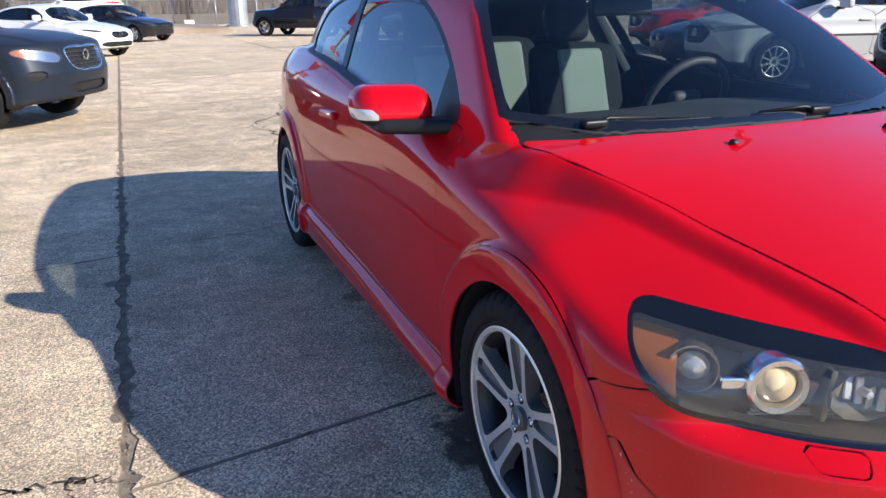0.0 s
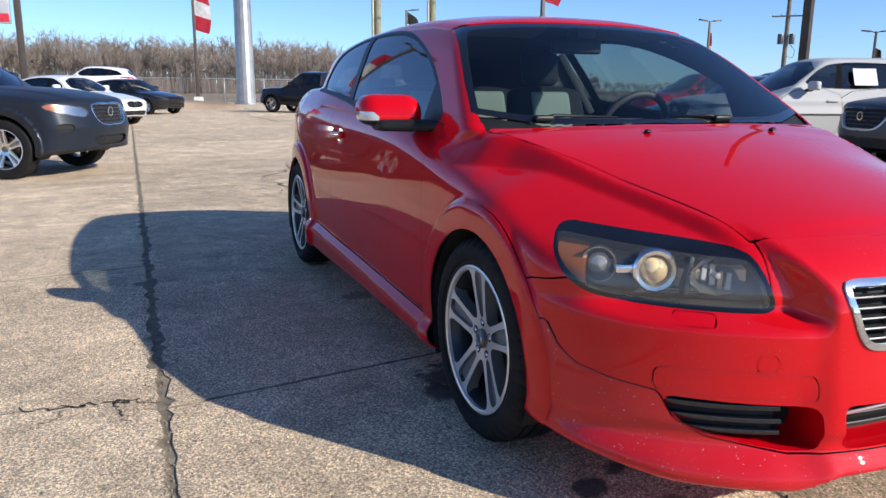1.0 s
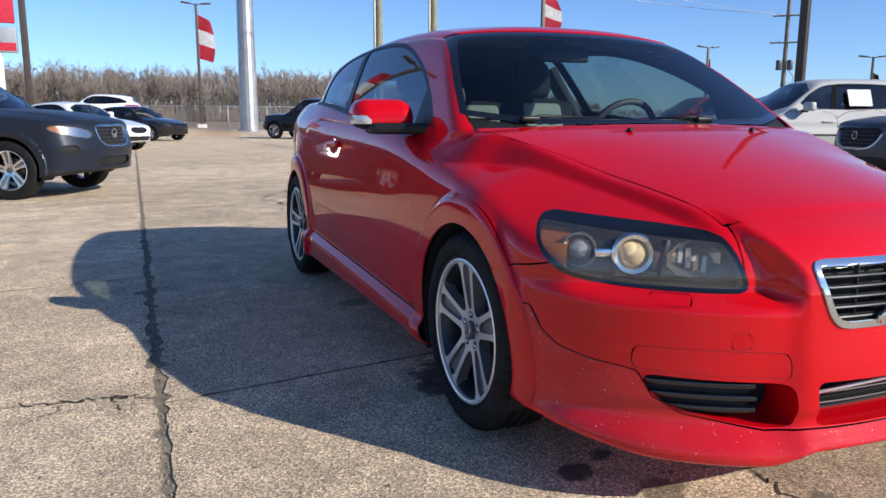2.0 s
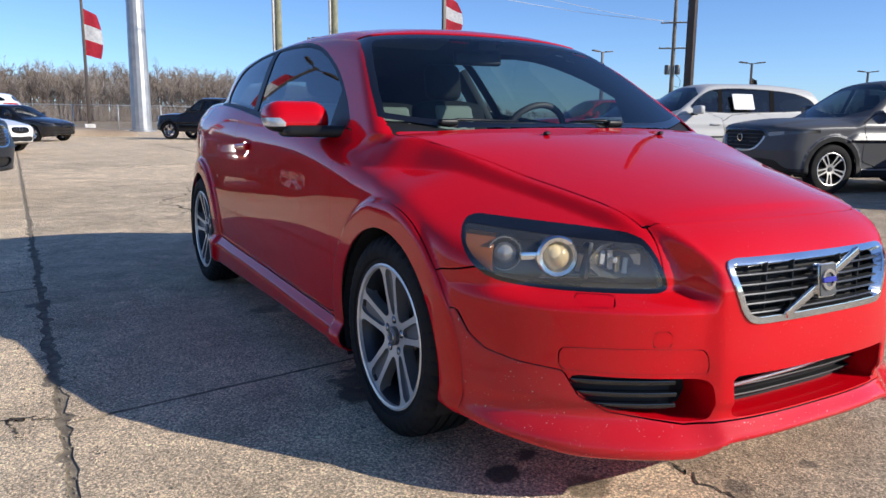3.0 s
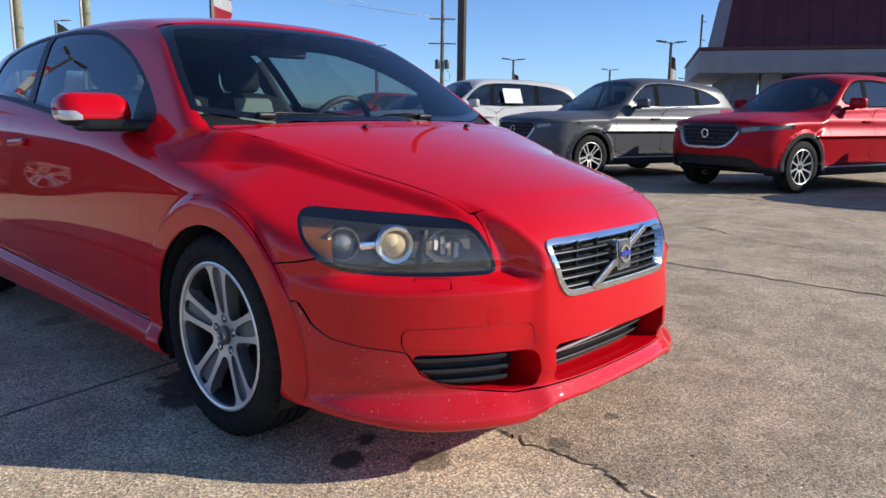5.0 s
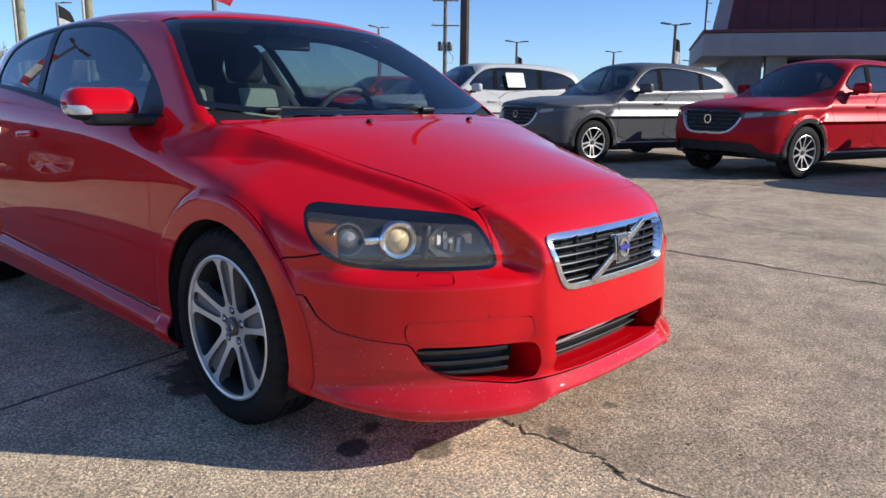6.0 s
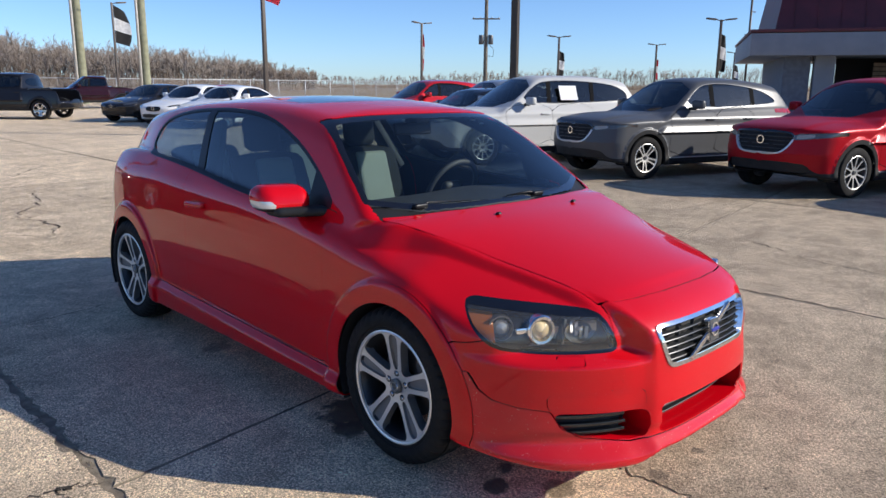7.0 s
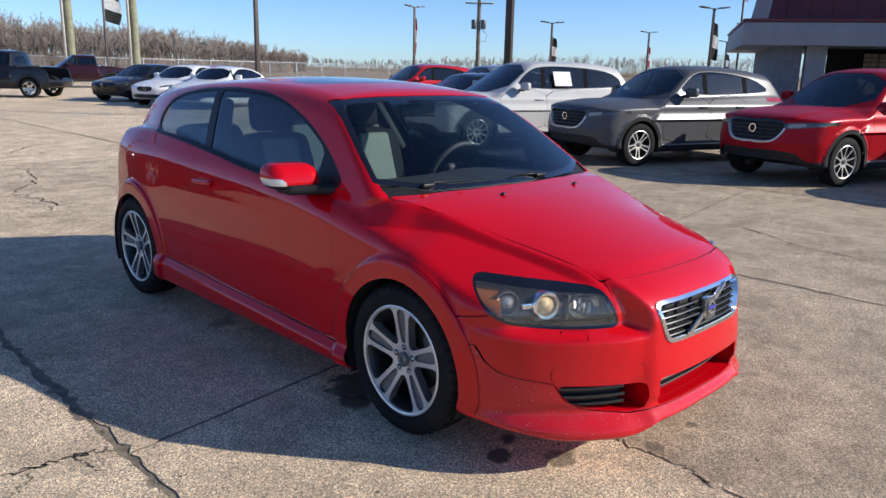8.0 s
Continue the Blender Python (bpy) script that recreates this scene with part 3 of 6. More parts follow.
    if twin:
        for kk in range(arms):
            mid = math.pi / 2 + 2 * math.pi * kk / arms
            def web_d(P, mid=mid):
                ang = np.arctan2(P[:, 2], P[:, 1]) - mid
                ang = np.abs((ang + math.pi) % (2 * math.pi) - math.pi)
                rr_ = np.hypot(P[:, 1], P[:, 2])
                return np.maximum(np.maximum((ang - radians(13)) * rr_, rr_ - rim * 0.93), rim * 0.26 - rr_)
            wf, _ = sk.trim(sk.all, web_d)
            bm = bmesh.new()
            vv = {}
            for q in wf:
                for i in q:
                    if i not in vv:
                        vv[i] = bm.verts.new((dish(math.hypot(sk.p[i][1], sk.p[i][2])) - 0.013, sk.p[i][1], sk.p[i][2]))
                bm.faces.new([vv[i] for i in q])
            bmesh.ops.recalc_face_normals(bm, faces=bm.faces[:])
            for f in bm.faces:
                f.smooth = True
            part("spoke_web", bm, under or WHEEL_GREY, root)
    part("centre_cap", lathe([(0.001, w * 0.80), (rim * 0.11, w * 0.795), (rim * 0.135, w * 0.76), (rim * 0.135, w * 0.5)], 40), cap or LAMP_GREY, root)
    if fine:
        part("cap_emblem", lathe([(rim * 0.065, w * 0.80), (rim * 0.07, w * 0.815), (rim * 0.085, w * 0.815), (rim * 0.09, w * 0.79)], 32), CHROME, root)
        for k in range(5):
            a = math.pi / 2 + 2 * math.pi * k / 5
            b = lathe([(0.001, 0.0), (0.006, 0.0), (0.0095, -0.004), (0.0095, -0.03)], 12)
            b.transform(Matrix.Translation((w * 0.715, math.cos(a) * 0.054, math.sin(a) * 0.054)))
            part("lug_bolt", b, LAMP_SILVER, root)
            # flat near-black disc painting the shade of the recess round each bolt
            b = lathe([(0.001, w * 0.684), (0.0135, w * 0.684), (0.0145, w * 0.66)], 18)
            b.transform(Matrix.Translation((0, math.cos(a) * 0.054, math.sin(a) * 0.054)))
            part("bolt_shade_disc", b, DARK, root)
        part("brake_disc", lathe([(0.06, -0.002), (0.06, 0.012), (0.148, 0.012), (0.150, -0.002)], 48), DISC, root)
        part("brake_caliper", block((0.07, 0.07, 0.15), (0.0, 0.125, 0.05), 0.015, 2, (22, 0, 0)), LAMP_GREY, root)
    else:
        part("brake_disc", lathe([(0.02, -0.002), (0.02, 0.012), (0.15, 0.012), (0.15, -0.002)], 20), DISC, root)
    return root


# ---- ground: concrete slabs with open joints on a bed, dry field beyond ----
def concrete(name, base, other, stains=(), pour=None):
    """Weathered exposed-aggregate concrete, tied to places on the lot."""
    m, n, l, p = node_mat(name)
    geo, info = n.new("ShaderNodeNewGeometry"), n.new("ShaderNodeObjectInfo")
    pos = geo.outputs["Position"]
    def noise_at(scale, detail=5, rough=0.6, vec=pos):
        t = n.new("ShaderNodeTexNoise")
        t.inputs["Scale"].default_value, t.inputs["Detail"].default_value, t.inputs["Roughness"].default_value = scale, detail, rough
        l.new(vec, t.inputs["Vector"])
        return t.outputs["Fac"]
    def ramp(fac, a, b, ca, cb):
        r = n.new("ShaderNodeValToRGB")
        r.color_ramp.elements[0].position, r.color_ramp.elements[1].position = a, b
        r.color_ramp.elements[0].color, r.color_ramp.elements[1].color = (*ca, 1), (*cb, 1)
        l.new(fac, r.inputs["Fac"])
        return r.outputs["Color"]
    def blend(kind, a, b, fac=1.0):
        x = n.new("ShaderNodeMix")
        x.data_type, x.blend_type = "RGBA", kind
        if isinstance(fac, float):
            x.inputs["Factor"].default_value = fac
        else:
            l.new(fac, x.inputs["Factor"])
        l.new(a, x.inputs["A"])
        if isinstance(b, tuple):
            x.inputs["B"].default_value = (*b, 1)
        else:
            l.new(b, x.inputs["B"])
        return x.outputs["Result"]
    def maths(op, a, b):
        x = n.new("ShaderNodeMath")
        x.operation = op
        for i, v in enumerate((a, b)):
            if isinstance(v, (int, float)):
                x.inputs[i].default_value = v
            else:
                l.new(v, x.inputs[i])
        return x.outputs[0]
    big, mid, grit, sand = noise_at(0.55, 6), noise_at(7, 6, 0.7), noise_at(110, 4, 0.75), noise_at(420, 2, 0.6)
    def cells(scale, vec=pos, out="Color"):
        t = n.new("ShaderNodeTexVoronoi")
        t.inputs["Scale"].default_value = scale
        l.new(vec, t.inputs["Vector"])
        return t.outputs[out]
    col = ramp(big, 0.35, 0.66, other, base)
    if pour:
        # a later pour of another mix, past a ragged edge
        sx = n.new("ShaderNodeSeparateXYZ")
        l.new(pos, sx.inputs[0])
        edge = n.new("ShaderNodeMapRange")
        edge.inputs["From Min"].default_value, edge.inputs["From Max"].default_value = pour[0] - 0.008, pour[0] + 0.008
        l.new(maths("ADD", sx.outputs["X"], maths("MULTIPLY", maths("SUBTRACT", noise_at(3.0, 5, 0.7), 0.5), 0.10)), edge.inputs["Value"])
        col = blend("MIX", col, ramp(big, 0.35, 0.66, pour[2], pour[1]), edge.outputs["Result"])
    col = blend("MULTIPLY", col, ramp(noise_at(2.2, 6, 0.72), 0.33, 0.66, (0.74, 0.73, 0.72), (1.08, 1.08, 1.07)))
    col = blend("MULTIPLY", col, ramp(mid, 0.30, 0.72, (0.70, 0.69, 0.67), (1.10, 1.09, 1.07)))
    col = blend("MULTIPLY", col, ramp(grit, 0.40, 0.60, (0.58, 0.57, 0.56), (1.30, 1.28, 1.26)))
    col = blend("MULTIPLY", col, ramp(cells(150), 0.06, 0.94, (0.42, 0.41, 0.40), (1.50, 1.48, 1.44)))
    col = blend("MULTIPLY", col, ramp(cells(330), 0.10, 0.90, (0.62, 0.61, 0.60), (1.32, 1.31, 1.29)))
    shade = n.new("ShaderNodeMapRange")
    shade.inputs["To Min"].default_value, shade.inputs["To Max"].default_value = 0.88, 1.07
    l.new(info.outputs["Random"], shade.inputs["Value"])
    col = blend("MULTIPLY", col, shade.outputs["Result"])
    pits = ramp(noise_at(38, 4, 0.75), 0.62, 0.67, (0, 0, 0), (1, 1, 1))
    col = blend("MIX", col, (0.10, 0.09, 0.08), maths("MULTIPLY", pits, 0.55))
    # open voids where stones have come out, here and there
    warp = n.new("ShaderNodeVectorMath")
    warp.operation = "MULTIPLY_ADD"
    warp.inputs[1].default_value = (0.030, 0.030, 0.0)
    wn_ = n.new("ShaderNodeTexNoise")
    wn_.inputs["Scale"].default_value, wn_.inputs["Detail"].default_value = 26, 4
    l.new(pos, wn_.inputs["Vector"])
    l.new(wn_.outputs["Color"], warp.inputs[0])
    l.new(pos, warp.inputs[2])
    voids = ramp(cells(8.5, warp.outputs[0], "Distance"), 0.045, 0.085, (1, 1, 1), (0, 0, 0))
    voids = maths("MULTIPLY", voids, ramp(noise_at(3.1, 3), 0.45, 0.52, (0, 0, 0), (1, 1, 1)))
    col = blend("MIX", col, (0.05, 0.045, 0.04), maths("MULTIPLY", voids, 0.85))
    wet = None
    wob = noise_at(9, 5, 0.7)
    for x, y, r, strength, kind in stains:
        d = n.new("ShaderNodeVectorMath")
        d.operation = "DISTANCE"
        d.inputs[1].default_value = (x, y, 0)
        l.new(pos, d.inputs[0])
        e = maths("ADD", d.outputs["Value"], maths("MULTIPLY", maths("SUBTRACT", wob, 0.5), r * 2.2))
        mr = n.new("ShaderNodeMapRange")
        mr.interpolation_type = "SMOOTHSTEP"
        mr.inputs["From Min"].default_value, mr.inputs["From Max"].default_value = r, r * 0.62
        mr.inputs["To Max"].default_value = strength
        l.new(e, mr.inputs["Value"])
        col = blend("MIX", col, kind, mr.outputs["Result"])
        wet = mr.outputs["Result"] if wet is None else maths("MAXIMUM", wet, mr.outputs["Result"])
    l.new(col, p.inputs["Base Color"])
    p.inputs["Roughness"].default_value = 0.86
    if wet is not None:
        l.new(maths("SUBTRACT", 0.86, maths("MULTIPLY", wet, 0.35)), p.inputs["Roughness"])
    b1 = n.new("ShaderNodeBump")
    b1.inputs["Strength"].default_value, b1.inputs["Distance"].default_value = 1.0, 0.007
    l.new(maths("ADD", maths("ADD", maths("MULTIPLY", grit, 1.3), maths("MULTIPLY", sand, 0.4)), maths("ADD", maths("MULTIPLY", mid, 1.6), maths("ADD", maths("MULTIPLY", pits, -0.6), maths("MULTIPLY", voids, -1.4)))), b1.inputs["Height"])
    l.new(b1.outputs["Normal"], p.inputs["Normal"])
    return m


OIL, RUST = (0.022, 0.021, 0.021), (0.10, 0.075, 0.035)
STAINS = [(-0.573, -0.358, 0.050, 0.9, OIL), (-0.700, -0.425, 0.060, 0.9, OIL), (-0.68, 0.47, 0.19, 0.92, OIL), (-0.82, 0.36, 0.09, 0.9, OIL), (-0.545, -0.595, 0.075, 0.7, RUST),
          (0.142, -0.816, 0.035, 0.6, OIL), (-0.16, -0.80, 0.045, 0.5, OIL), (0.42, -0.35, 0.05, 0.5, OIL), (-1.80, 1.02, 0.05, 0.7, OIL), (-0.75, 1.75, 0.10, 0.5, OIL), (-1.83, 2.42, 0.06, 0.7, OIL), (-1.795, 1.39, 0.05, 0.7, OIL)]
CONCRETE = concrete("old_concrete", (1.0, 0.83, 0.615), (0.82, 0.67, 0.49), STAINS)
SPLIT = concrete("mended_concrete", (1.0, 0.83, 0.615), (0.82, 0.67, 0.49), STAINS, (-0.235, (0.68, 0.565, 0.425), (0.53, 0.44, 0.325)))
COARSE = concrete("coarse_concrete", (0.68, 0.565, 0.425), (0.53, 0.44, 0.325), STAINS)
BED = mat("joint_dirt", (0.30, 0.245, 0.17), 0.95, other=(0.15, 0.12, 0.085), scale=14, fine=120, bump=0.8)
CRACK = mat("crack_dirt", (0.09, 0.072, 0.052), 0.95, other=(0.045, 0.037, 0.028), scale=14, fine=120, bump=0.8)
DRY = mat("dry_field", (0.30, 0.22, 0.12), 0.95, other=(0.20, 0.14, 0.075), scale=0.15, fine=3, bump=0.4, spread=0.2)
bm = bmesh.new()
bmesh.ops.create_grid(bm, x_segments=2, y_segments=2, size=2500)
bm.transform(Matrix.Translation((0, 0, -0.035)))
ground = part("ground", bm, DRY, None)
tagged(ground, "dry tan field and verge round the car lot", "ground", kind="structure")
bed = part("joint_bed", block((150, 120, 0.02), (40, 12, -0.0155), 0, 1), BED, None)
tagged(bed, "dark dirt and filler in the slab joints", "ground", kind="structure")
lot = thing("pavement", "worn concrete slabs of a car lot, cracked and oil-stained", "pavement", kind="structure")
SLAB, SKEW, JX, JY = 4.58, 0.165, -1.787, 0.575
slab_meshes, coarse_meshes = [], []
for v in range(3):
    rnd = random.Random(40 + v)
    bm = bmesh.new()
    g, t = 0.008, 0.004
    loop = []
    n = 84
    for e in range(4):
        for i in range(n):
            u = i / n
            x, y = [(u, 0), (1, u), (1 - u, 1), (0, 1 - u)][e]
            gx, gy = (g, t)
            px, py = x * SLAB, y * SLAB
            px += gx if x == 0 else (-gx if x == 1 else 0)
            py += gy if y == 0 else (-gy if y == 1 else 0)
            chip = rnd.random() ** 3 * (0.034 if e % 2 else 0.016)
            px += chip if x == 0 else (-chip if x == 1 else 0)
            py += chip * 0.6 if y == 0 else (-chip * 0.6 if y == 1 else 0)
            loop.append((px, py + SKEW * px))
    c = (SLAB / 2, SLAB / 2 + SKEW * SLAB / 2)
    rings = []
    for s, z in ((0.0, -0.05), (0.0, -0.006), (0.004, 0.0)):
        rings.append([bm.verts.new((x + (c[0] - x) * s / SLAB * 2, y + (c[1] - y) * s / SLAB * 2, z)) for x, y in loop])
    m_ = len(loop)
    for a, b in zip(rings, rings[1:]):
        for i in range(m_):
            bm.faces.new((a[i], a[(i + 1) % m_], b[(i + 1) % m_], b[i]))
    bm.faces.new(rings[-1])
    me = bpy.data.meshes.new("slab")
    bm.to_mesh(me)
    bm.free()
    me.materials.append(CONCRETE)
    me.materials.append(BED)
    for poly in me.polygons:
        poly.material_index = 0 if poly.normal.z > 0.95 else 1
    slab_meshes.append(me)
    me2 = me.copy()
    me2.materials[0] = COARSE
    coarse_meshes.append(me2)
    if v == 0:
        split_mesh = me.copy()
        split_mesh.materials[0] = SPLIT
rnd = random.Random(5)
for i in range(-4, 12):
    for j in range(-3, 13):
        x0 = JX + i * SLAB
        ob = new("slab", split_mesh if (i, j) == (0, -1) else (coarse_meshes if (i >= 0 and j <= -1) or (i >= 1 and j <= 0) else slab_meshes)[rnd.randrange(3)])
        ob.parent = lot
        ob.location = (x0, JY + SKEW * (i * SLAB) + j * SLAB + (0.0 if i >= 0 else 2.3), 0.0 if (i, j) in ((0, 0), (0, -1), (-1, 0), (-1, -1)) else rnd.uniform(-0.003, 0.001))


def crack(points, wide, seed, parent, name="crack"):
    """A jagged dark crack lying in the slab's face."""
    r = random.Random(seed)
    base = bend([(x, y) for x, y in points], 10)
    bm = bmesh.new()
    prev = None
    for k, (x, y) in enumerate(base):
        w = wide * (0.4 + 1.2 * r.random()) * min(1, 0.3 + 3 * min(k, len(base) - 1 - k) / len(base))
        d = base[min(k + 1, len(base) - 1)] - base[max(k - 1, 0)]
        d = d / max(np.hypot(*d), 1e-6)
        jx, jy = r.gauss(0, wide * 1.4), r.gauss(0, wide * 1.4)
        a = bm.verts.new((x + jx - d[1] * w / 2, y + jy + d[0] * w / 2, 0.0025))
        b = bm.verts.new((x + jx + d[1] * w / 2, y + jy - d[0] * w / 2, 0.0025))
        if prev:
            bm.faces.new((prev[0], prev[1], b, a))
        prev = (a, b)
    bmesh.ops.recalc_face_normals(bm, faces=bm.faces[:])
    return part(name, bm, CRACK, parent)


crack([(-2.35, 0.74), (-2.17, 0.712), (-2.03, 0.712), (-1.93, 0.69), (-1.80, 0.66)], 0.012, 1, lot)
crack([(-1.95, 0.69), (-1.93, 0.60), (-1.90, 0.50)], 0.006, 2, lot)
crack([(-2.10, 0.71), (-2.13, 0.62), (-2.22, 0.55)], 0.005, 3, lot)
crack([(-0.226, -0.55), (-0.233, -0.70), (-0.225, -0.86), (-0.249, -1.045), (-0.268, -1.16), (-0.25, -1.5), (-0.31, -2.0)], 0.009, 4, lot)
crack([(4.75, 1.4), (4.55, 0.8), (4.20, 0.16), (4.1, -0.8)], 0.012, 5, lot)
crack([(0.4, 9.6), (0.1, 8.2), (-0.35, 7.4), (-0.2, 6.4), (-0.5, 5.9)], 0.02, 6, lot)
crack([(0.6, 8.9), (0.9, 8.0), (1.4, 7.2), (1.3, 6.3)], 0.02, 7, lot)
crack([(1.0, 15.5), (0.2, 14.2), (-0.8, 13.6), (-1.6, 12.9)], 0.03, 8, lot)
crack([(2.2, 13.2), (1.2, 12.4), (0.6, 11.4)], 0.025, 9, lot)
crack([(-1.62, 2.95), (-1.2, 3.0), (-0.8, 3.1)], 0.006, 10, lot)
# crumbs of stone in and beside the long joint
bm = bmesh.new()
r = random.Random(9)
for k in range(900):
    y = r.uniform(-0.9, 5)
    x = JX + r.gauss(0, 0.012) if r.random() < 0.6 else JX + r.gauss(0, 0.09)
    s = r.uniform(0.0015, 0.005)
    z = -0.005 if abs(x - JX) < 0.01 else 0.001
    m = pose(x, y, z + s * 0.4, r.uniform(0, 360), r.uniform(0, 360), 0) @ Matrix.Diagonal((s, s * r.uniform(0.6, 1.2), s * 0.8, 1))
    bmesh.ops.create_icosphere(bm, subdivisions=1, radius=1, matrix=m)
grit_ob = part("joint_grit", bm, mat("grit", (0.27, 0.23, 0.17), 0.9), None)
tagged(grit_ob, "loose grit along the slab joint", "gravel", kind="stuff")
# ---- the red hatchback ----
hero_car = thing("red_hatchback", "glossy red three-door hatchback with body kit and alloy wheels", "car")
pts, quads = shell(hero, (-0.99, -1.02, 0.08), (0.99, 3.46, 1.50), 0.0132)
sk = Skin(pts, quads)
rest = sk.all
GAP = 0.0022


def when(ok, d):
    """A distance that counts only where ok holds."""
    return np.where(ok, d, 1.0)


def cut(faces, fn):
    return sk.trim(faces, fn)


def panel(faces, fn, gap=GAP):
    """Splits a panel out with a narrow shut line round it: (panel, rest)."""
    inside, outside = sk.trim(faces, lambda P: fn(P) + gap)
    _, outside = sk.trim(outside, lambda P: fn(P) - gap)
    return inside, outside


A = lambda P: np.abs(P[:, 0])
# wheel openings
for wy in WHEEL_Y:
    _, rest = cut(rest, lambda P, wy=wy: when(A(P) > 0.5, np.hypot(P[:, 1] - wy, P[:, 2] - WHEEL_R) - 0.352))
# windscreen
WS = rounded([(-0.768, 0.965), (0.768, 0.965), (0.684, 1.18), (0.596, 1.335), (0.54, 1.358), (0.27, 1.374), (-0.27, 1.374), (-0.54, 1.358), (-0.596, 1.335), (-0.684, 1.18)], 1)
ws_f, rest = cut(rest, lambda P: when((P[:, 1] < 1.2) & (P[:, 2] > 0.95) & (P[:, 1] > 0.1 + 0.28 * P[:, 0] ** 2), area_dist(WS, P[:, 0], P[:, 2])))
# rear glass
HATCH = rounded([(-0.56, 0.86), (0.56, 0.86), (0.50, 1.20), (0.40, 1.27), (-0.40, 1.27), (-0.50, 1.20)], 2)
hatch_f, rest = cut(rest, lambda P: when(P[:, 1] > 2.9, area_dist(HATCH, P[:, 0], P[:, 2])))
# side windows with their black frames
FRAME = rounded([(2.50, 1.085), (2.57, 1.14), (2.55, 1.24), (2.42, 1.325), (2.10, 1.372), (1.65, 1.383), (1.28, 1.355), (0.915, 1.245), (0.63, 1.10), (0.455, 0.958), (0.90, 0.957), (1.26, 0.977), (1.75, 1.030), (2.15, 1.068)], 2)
frame_f, rest = cut(rest, lambda P: when(A(P) > 0.40, area_dist(FRAME, P[:, 1], P[:, 2])))
in_f, frame_f = cut(frame_f, lambda P: area_dist(FRAME, P[:, 1], P[:, 2]) + 0.016)
post = lambda P: P[:, 1] - (1.755 + (P[:, 2] - 1.04) * 0.42)
door_glass, in_f = cut(in_f, lambda P: post(P))
sail, door_glass = cut(door_glass, lambda P: P[:, 1] - 0.70 - (P[:, 2] - 1.0) * 0.12)
post_f, quarter_glass = cut(in_f, lambda P: post(P) - 0.075)
# roof glass
SUNROOF = rounded([(-0.42, 1.08), (0.42, 1.08), (0.42, 1.60), (-0.42, 1.60)], 2)
sunroof_f, rest = panel(rest, lambda P: when(P[:, 2] > 1.3, area_dist(SUNROOF, P[:, 0], P[:, 1])))
# bonnet and cowl
HOOD = np.array([(-0.1, -0.762), (0.15, -0.757), (0.30, -0.738), (0.40, -0.712), (0.457, -0.675), (0.485, -0.53), (0.582, -0.17), (0.70, 0.12), (0.735, 0.235), (0.60, 0.178), (0.35, 0.112), (0.1, 0.085), (-0.1, 0.08)])
hood_f, rest = panel(rest, lambda P: when((P[:, 2] > 0.66) & (P[:, 1] < 0.4), area_dist(HOOD, A(P), P[:, 1])), 0.0032)
cowl_f, rest = cut(rest, lambda P: when((P[:, 2] > 0.9) & (A(P) < 0.74) & (P[:, 1] < 0.36), 0.07 + 0.30 * P[:, 0] ** 2 - P[:, 1]))
# headlamps
LAMP = rounded([(0.448, 0.690), (0.470, 0.735), (0.438, 0.754), (0.326, 0.750), (0.195, 0.745), (-0.042, 0.736), (-0.205, 0.724), (-0.264, 0.686), (-0.312, 0.621), (-0.322, 0.580), (-0.205, 0.579), (0.013, 0.581), (0.184, 0.586), (0.316, 0.605), (0.392, 0.640)], 1)
lamp_f, rest = cut(rest, lambda P: when((P[:, 1] < -0.15) & (P[:, 2] < 0.8), area_dist(LAMP, A(P) + P[:, 1], P[:, 2])))
# grille, lower intake, fog slots
GRILLE = fillet([(-0.342, 0.670), (0.342, 0.670), (0.318, 0.59), (0.286, 0.506), (-0.286, 0.506), (-0.318, 0.59)], 0.04)
nosy = lambda P: P[:, 1] < -0.4
grille_f, rest = cut(rest, lambda P: when(nosy(P), area_dist(GRILLE, P[:, 0], P[:, 2])))
INTAKE = fillet([(-0.327, 0.378), (0.327, 0.378), (0.312, 0.262), (-0.312, 0.262)], 0.02)
intake_f, rest = cut(rest, lambda P: when(nosy(P), area_dist(INTAKE, P[:, 0], P[:, 2])))
SLOT = fillet([(0.688, 0.378), (0.375, 0.372), (0.362, 0.262), (0.43, 0.254), (0.60, 0.283), (0.66, 0.32)], 0.03)
slot_f, rest = cut(rest, lambda P: when(nosy(P), area_dist(SLOT, A(P), P[:, 2])))
# doors
DOOR = rounded([(0.450, 0.99), (0.474, 0.90), (0.466, 0.82), (0.466, 0.55), (0.464, 0.30), (0.55, 0.290), (1.1, 0.312), (1.7, 0.338), (1.80, 0.36), (1.80, 0.65), (1.795, 0.85), (1.825, 0.95), (1.83, 1.10)], 1)
door_f, rest = panel(rest, lambda P: when(A(P) > 0.5, area_dist(DOOR, P[:, 1], P[:, 2])))
# arch mouldings
arches = []
for wy in WHEEL_Y:
    af, rest = panel(rest, lambda P, wy=wy: when((A(P) > 0.6) & (P[:, 2] > 0.20), np.hypot(P[:, 1] - wy, P[:, 2] - WHEEL_R) - 0.436), 0.0012)
    arches.append(af)
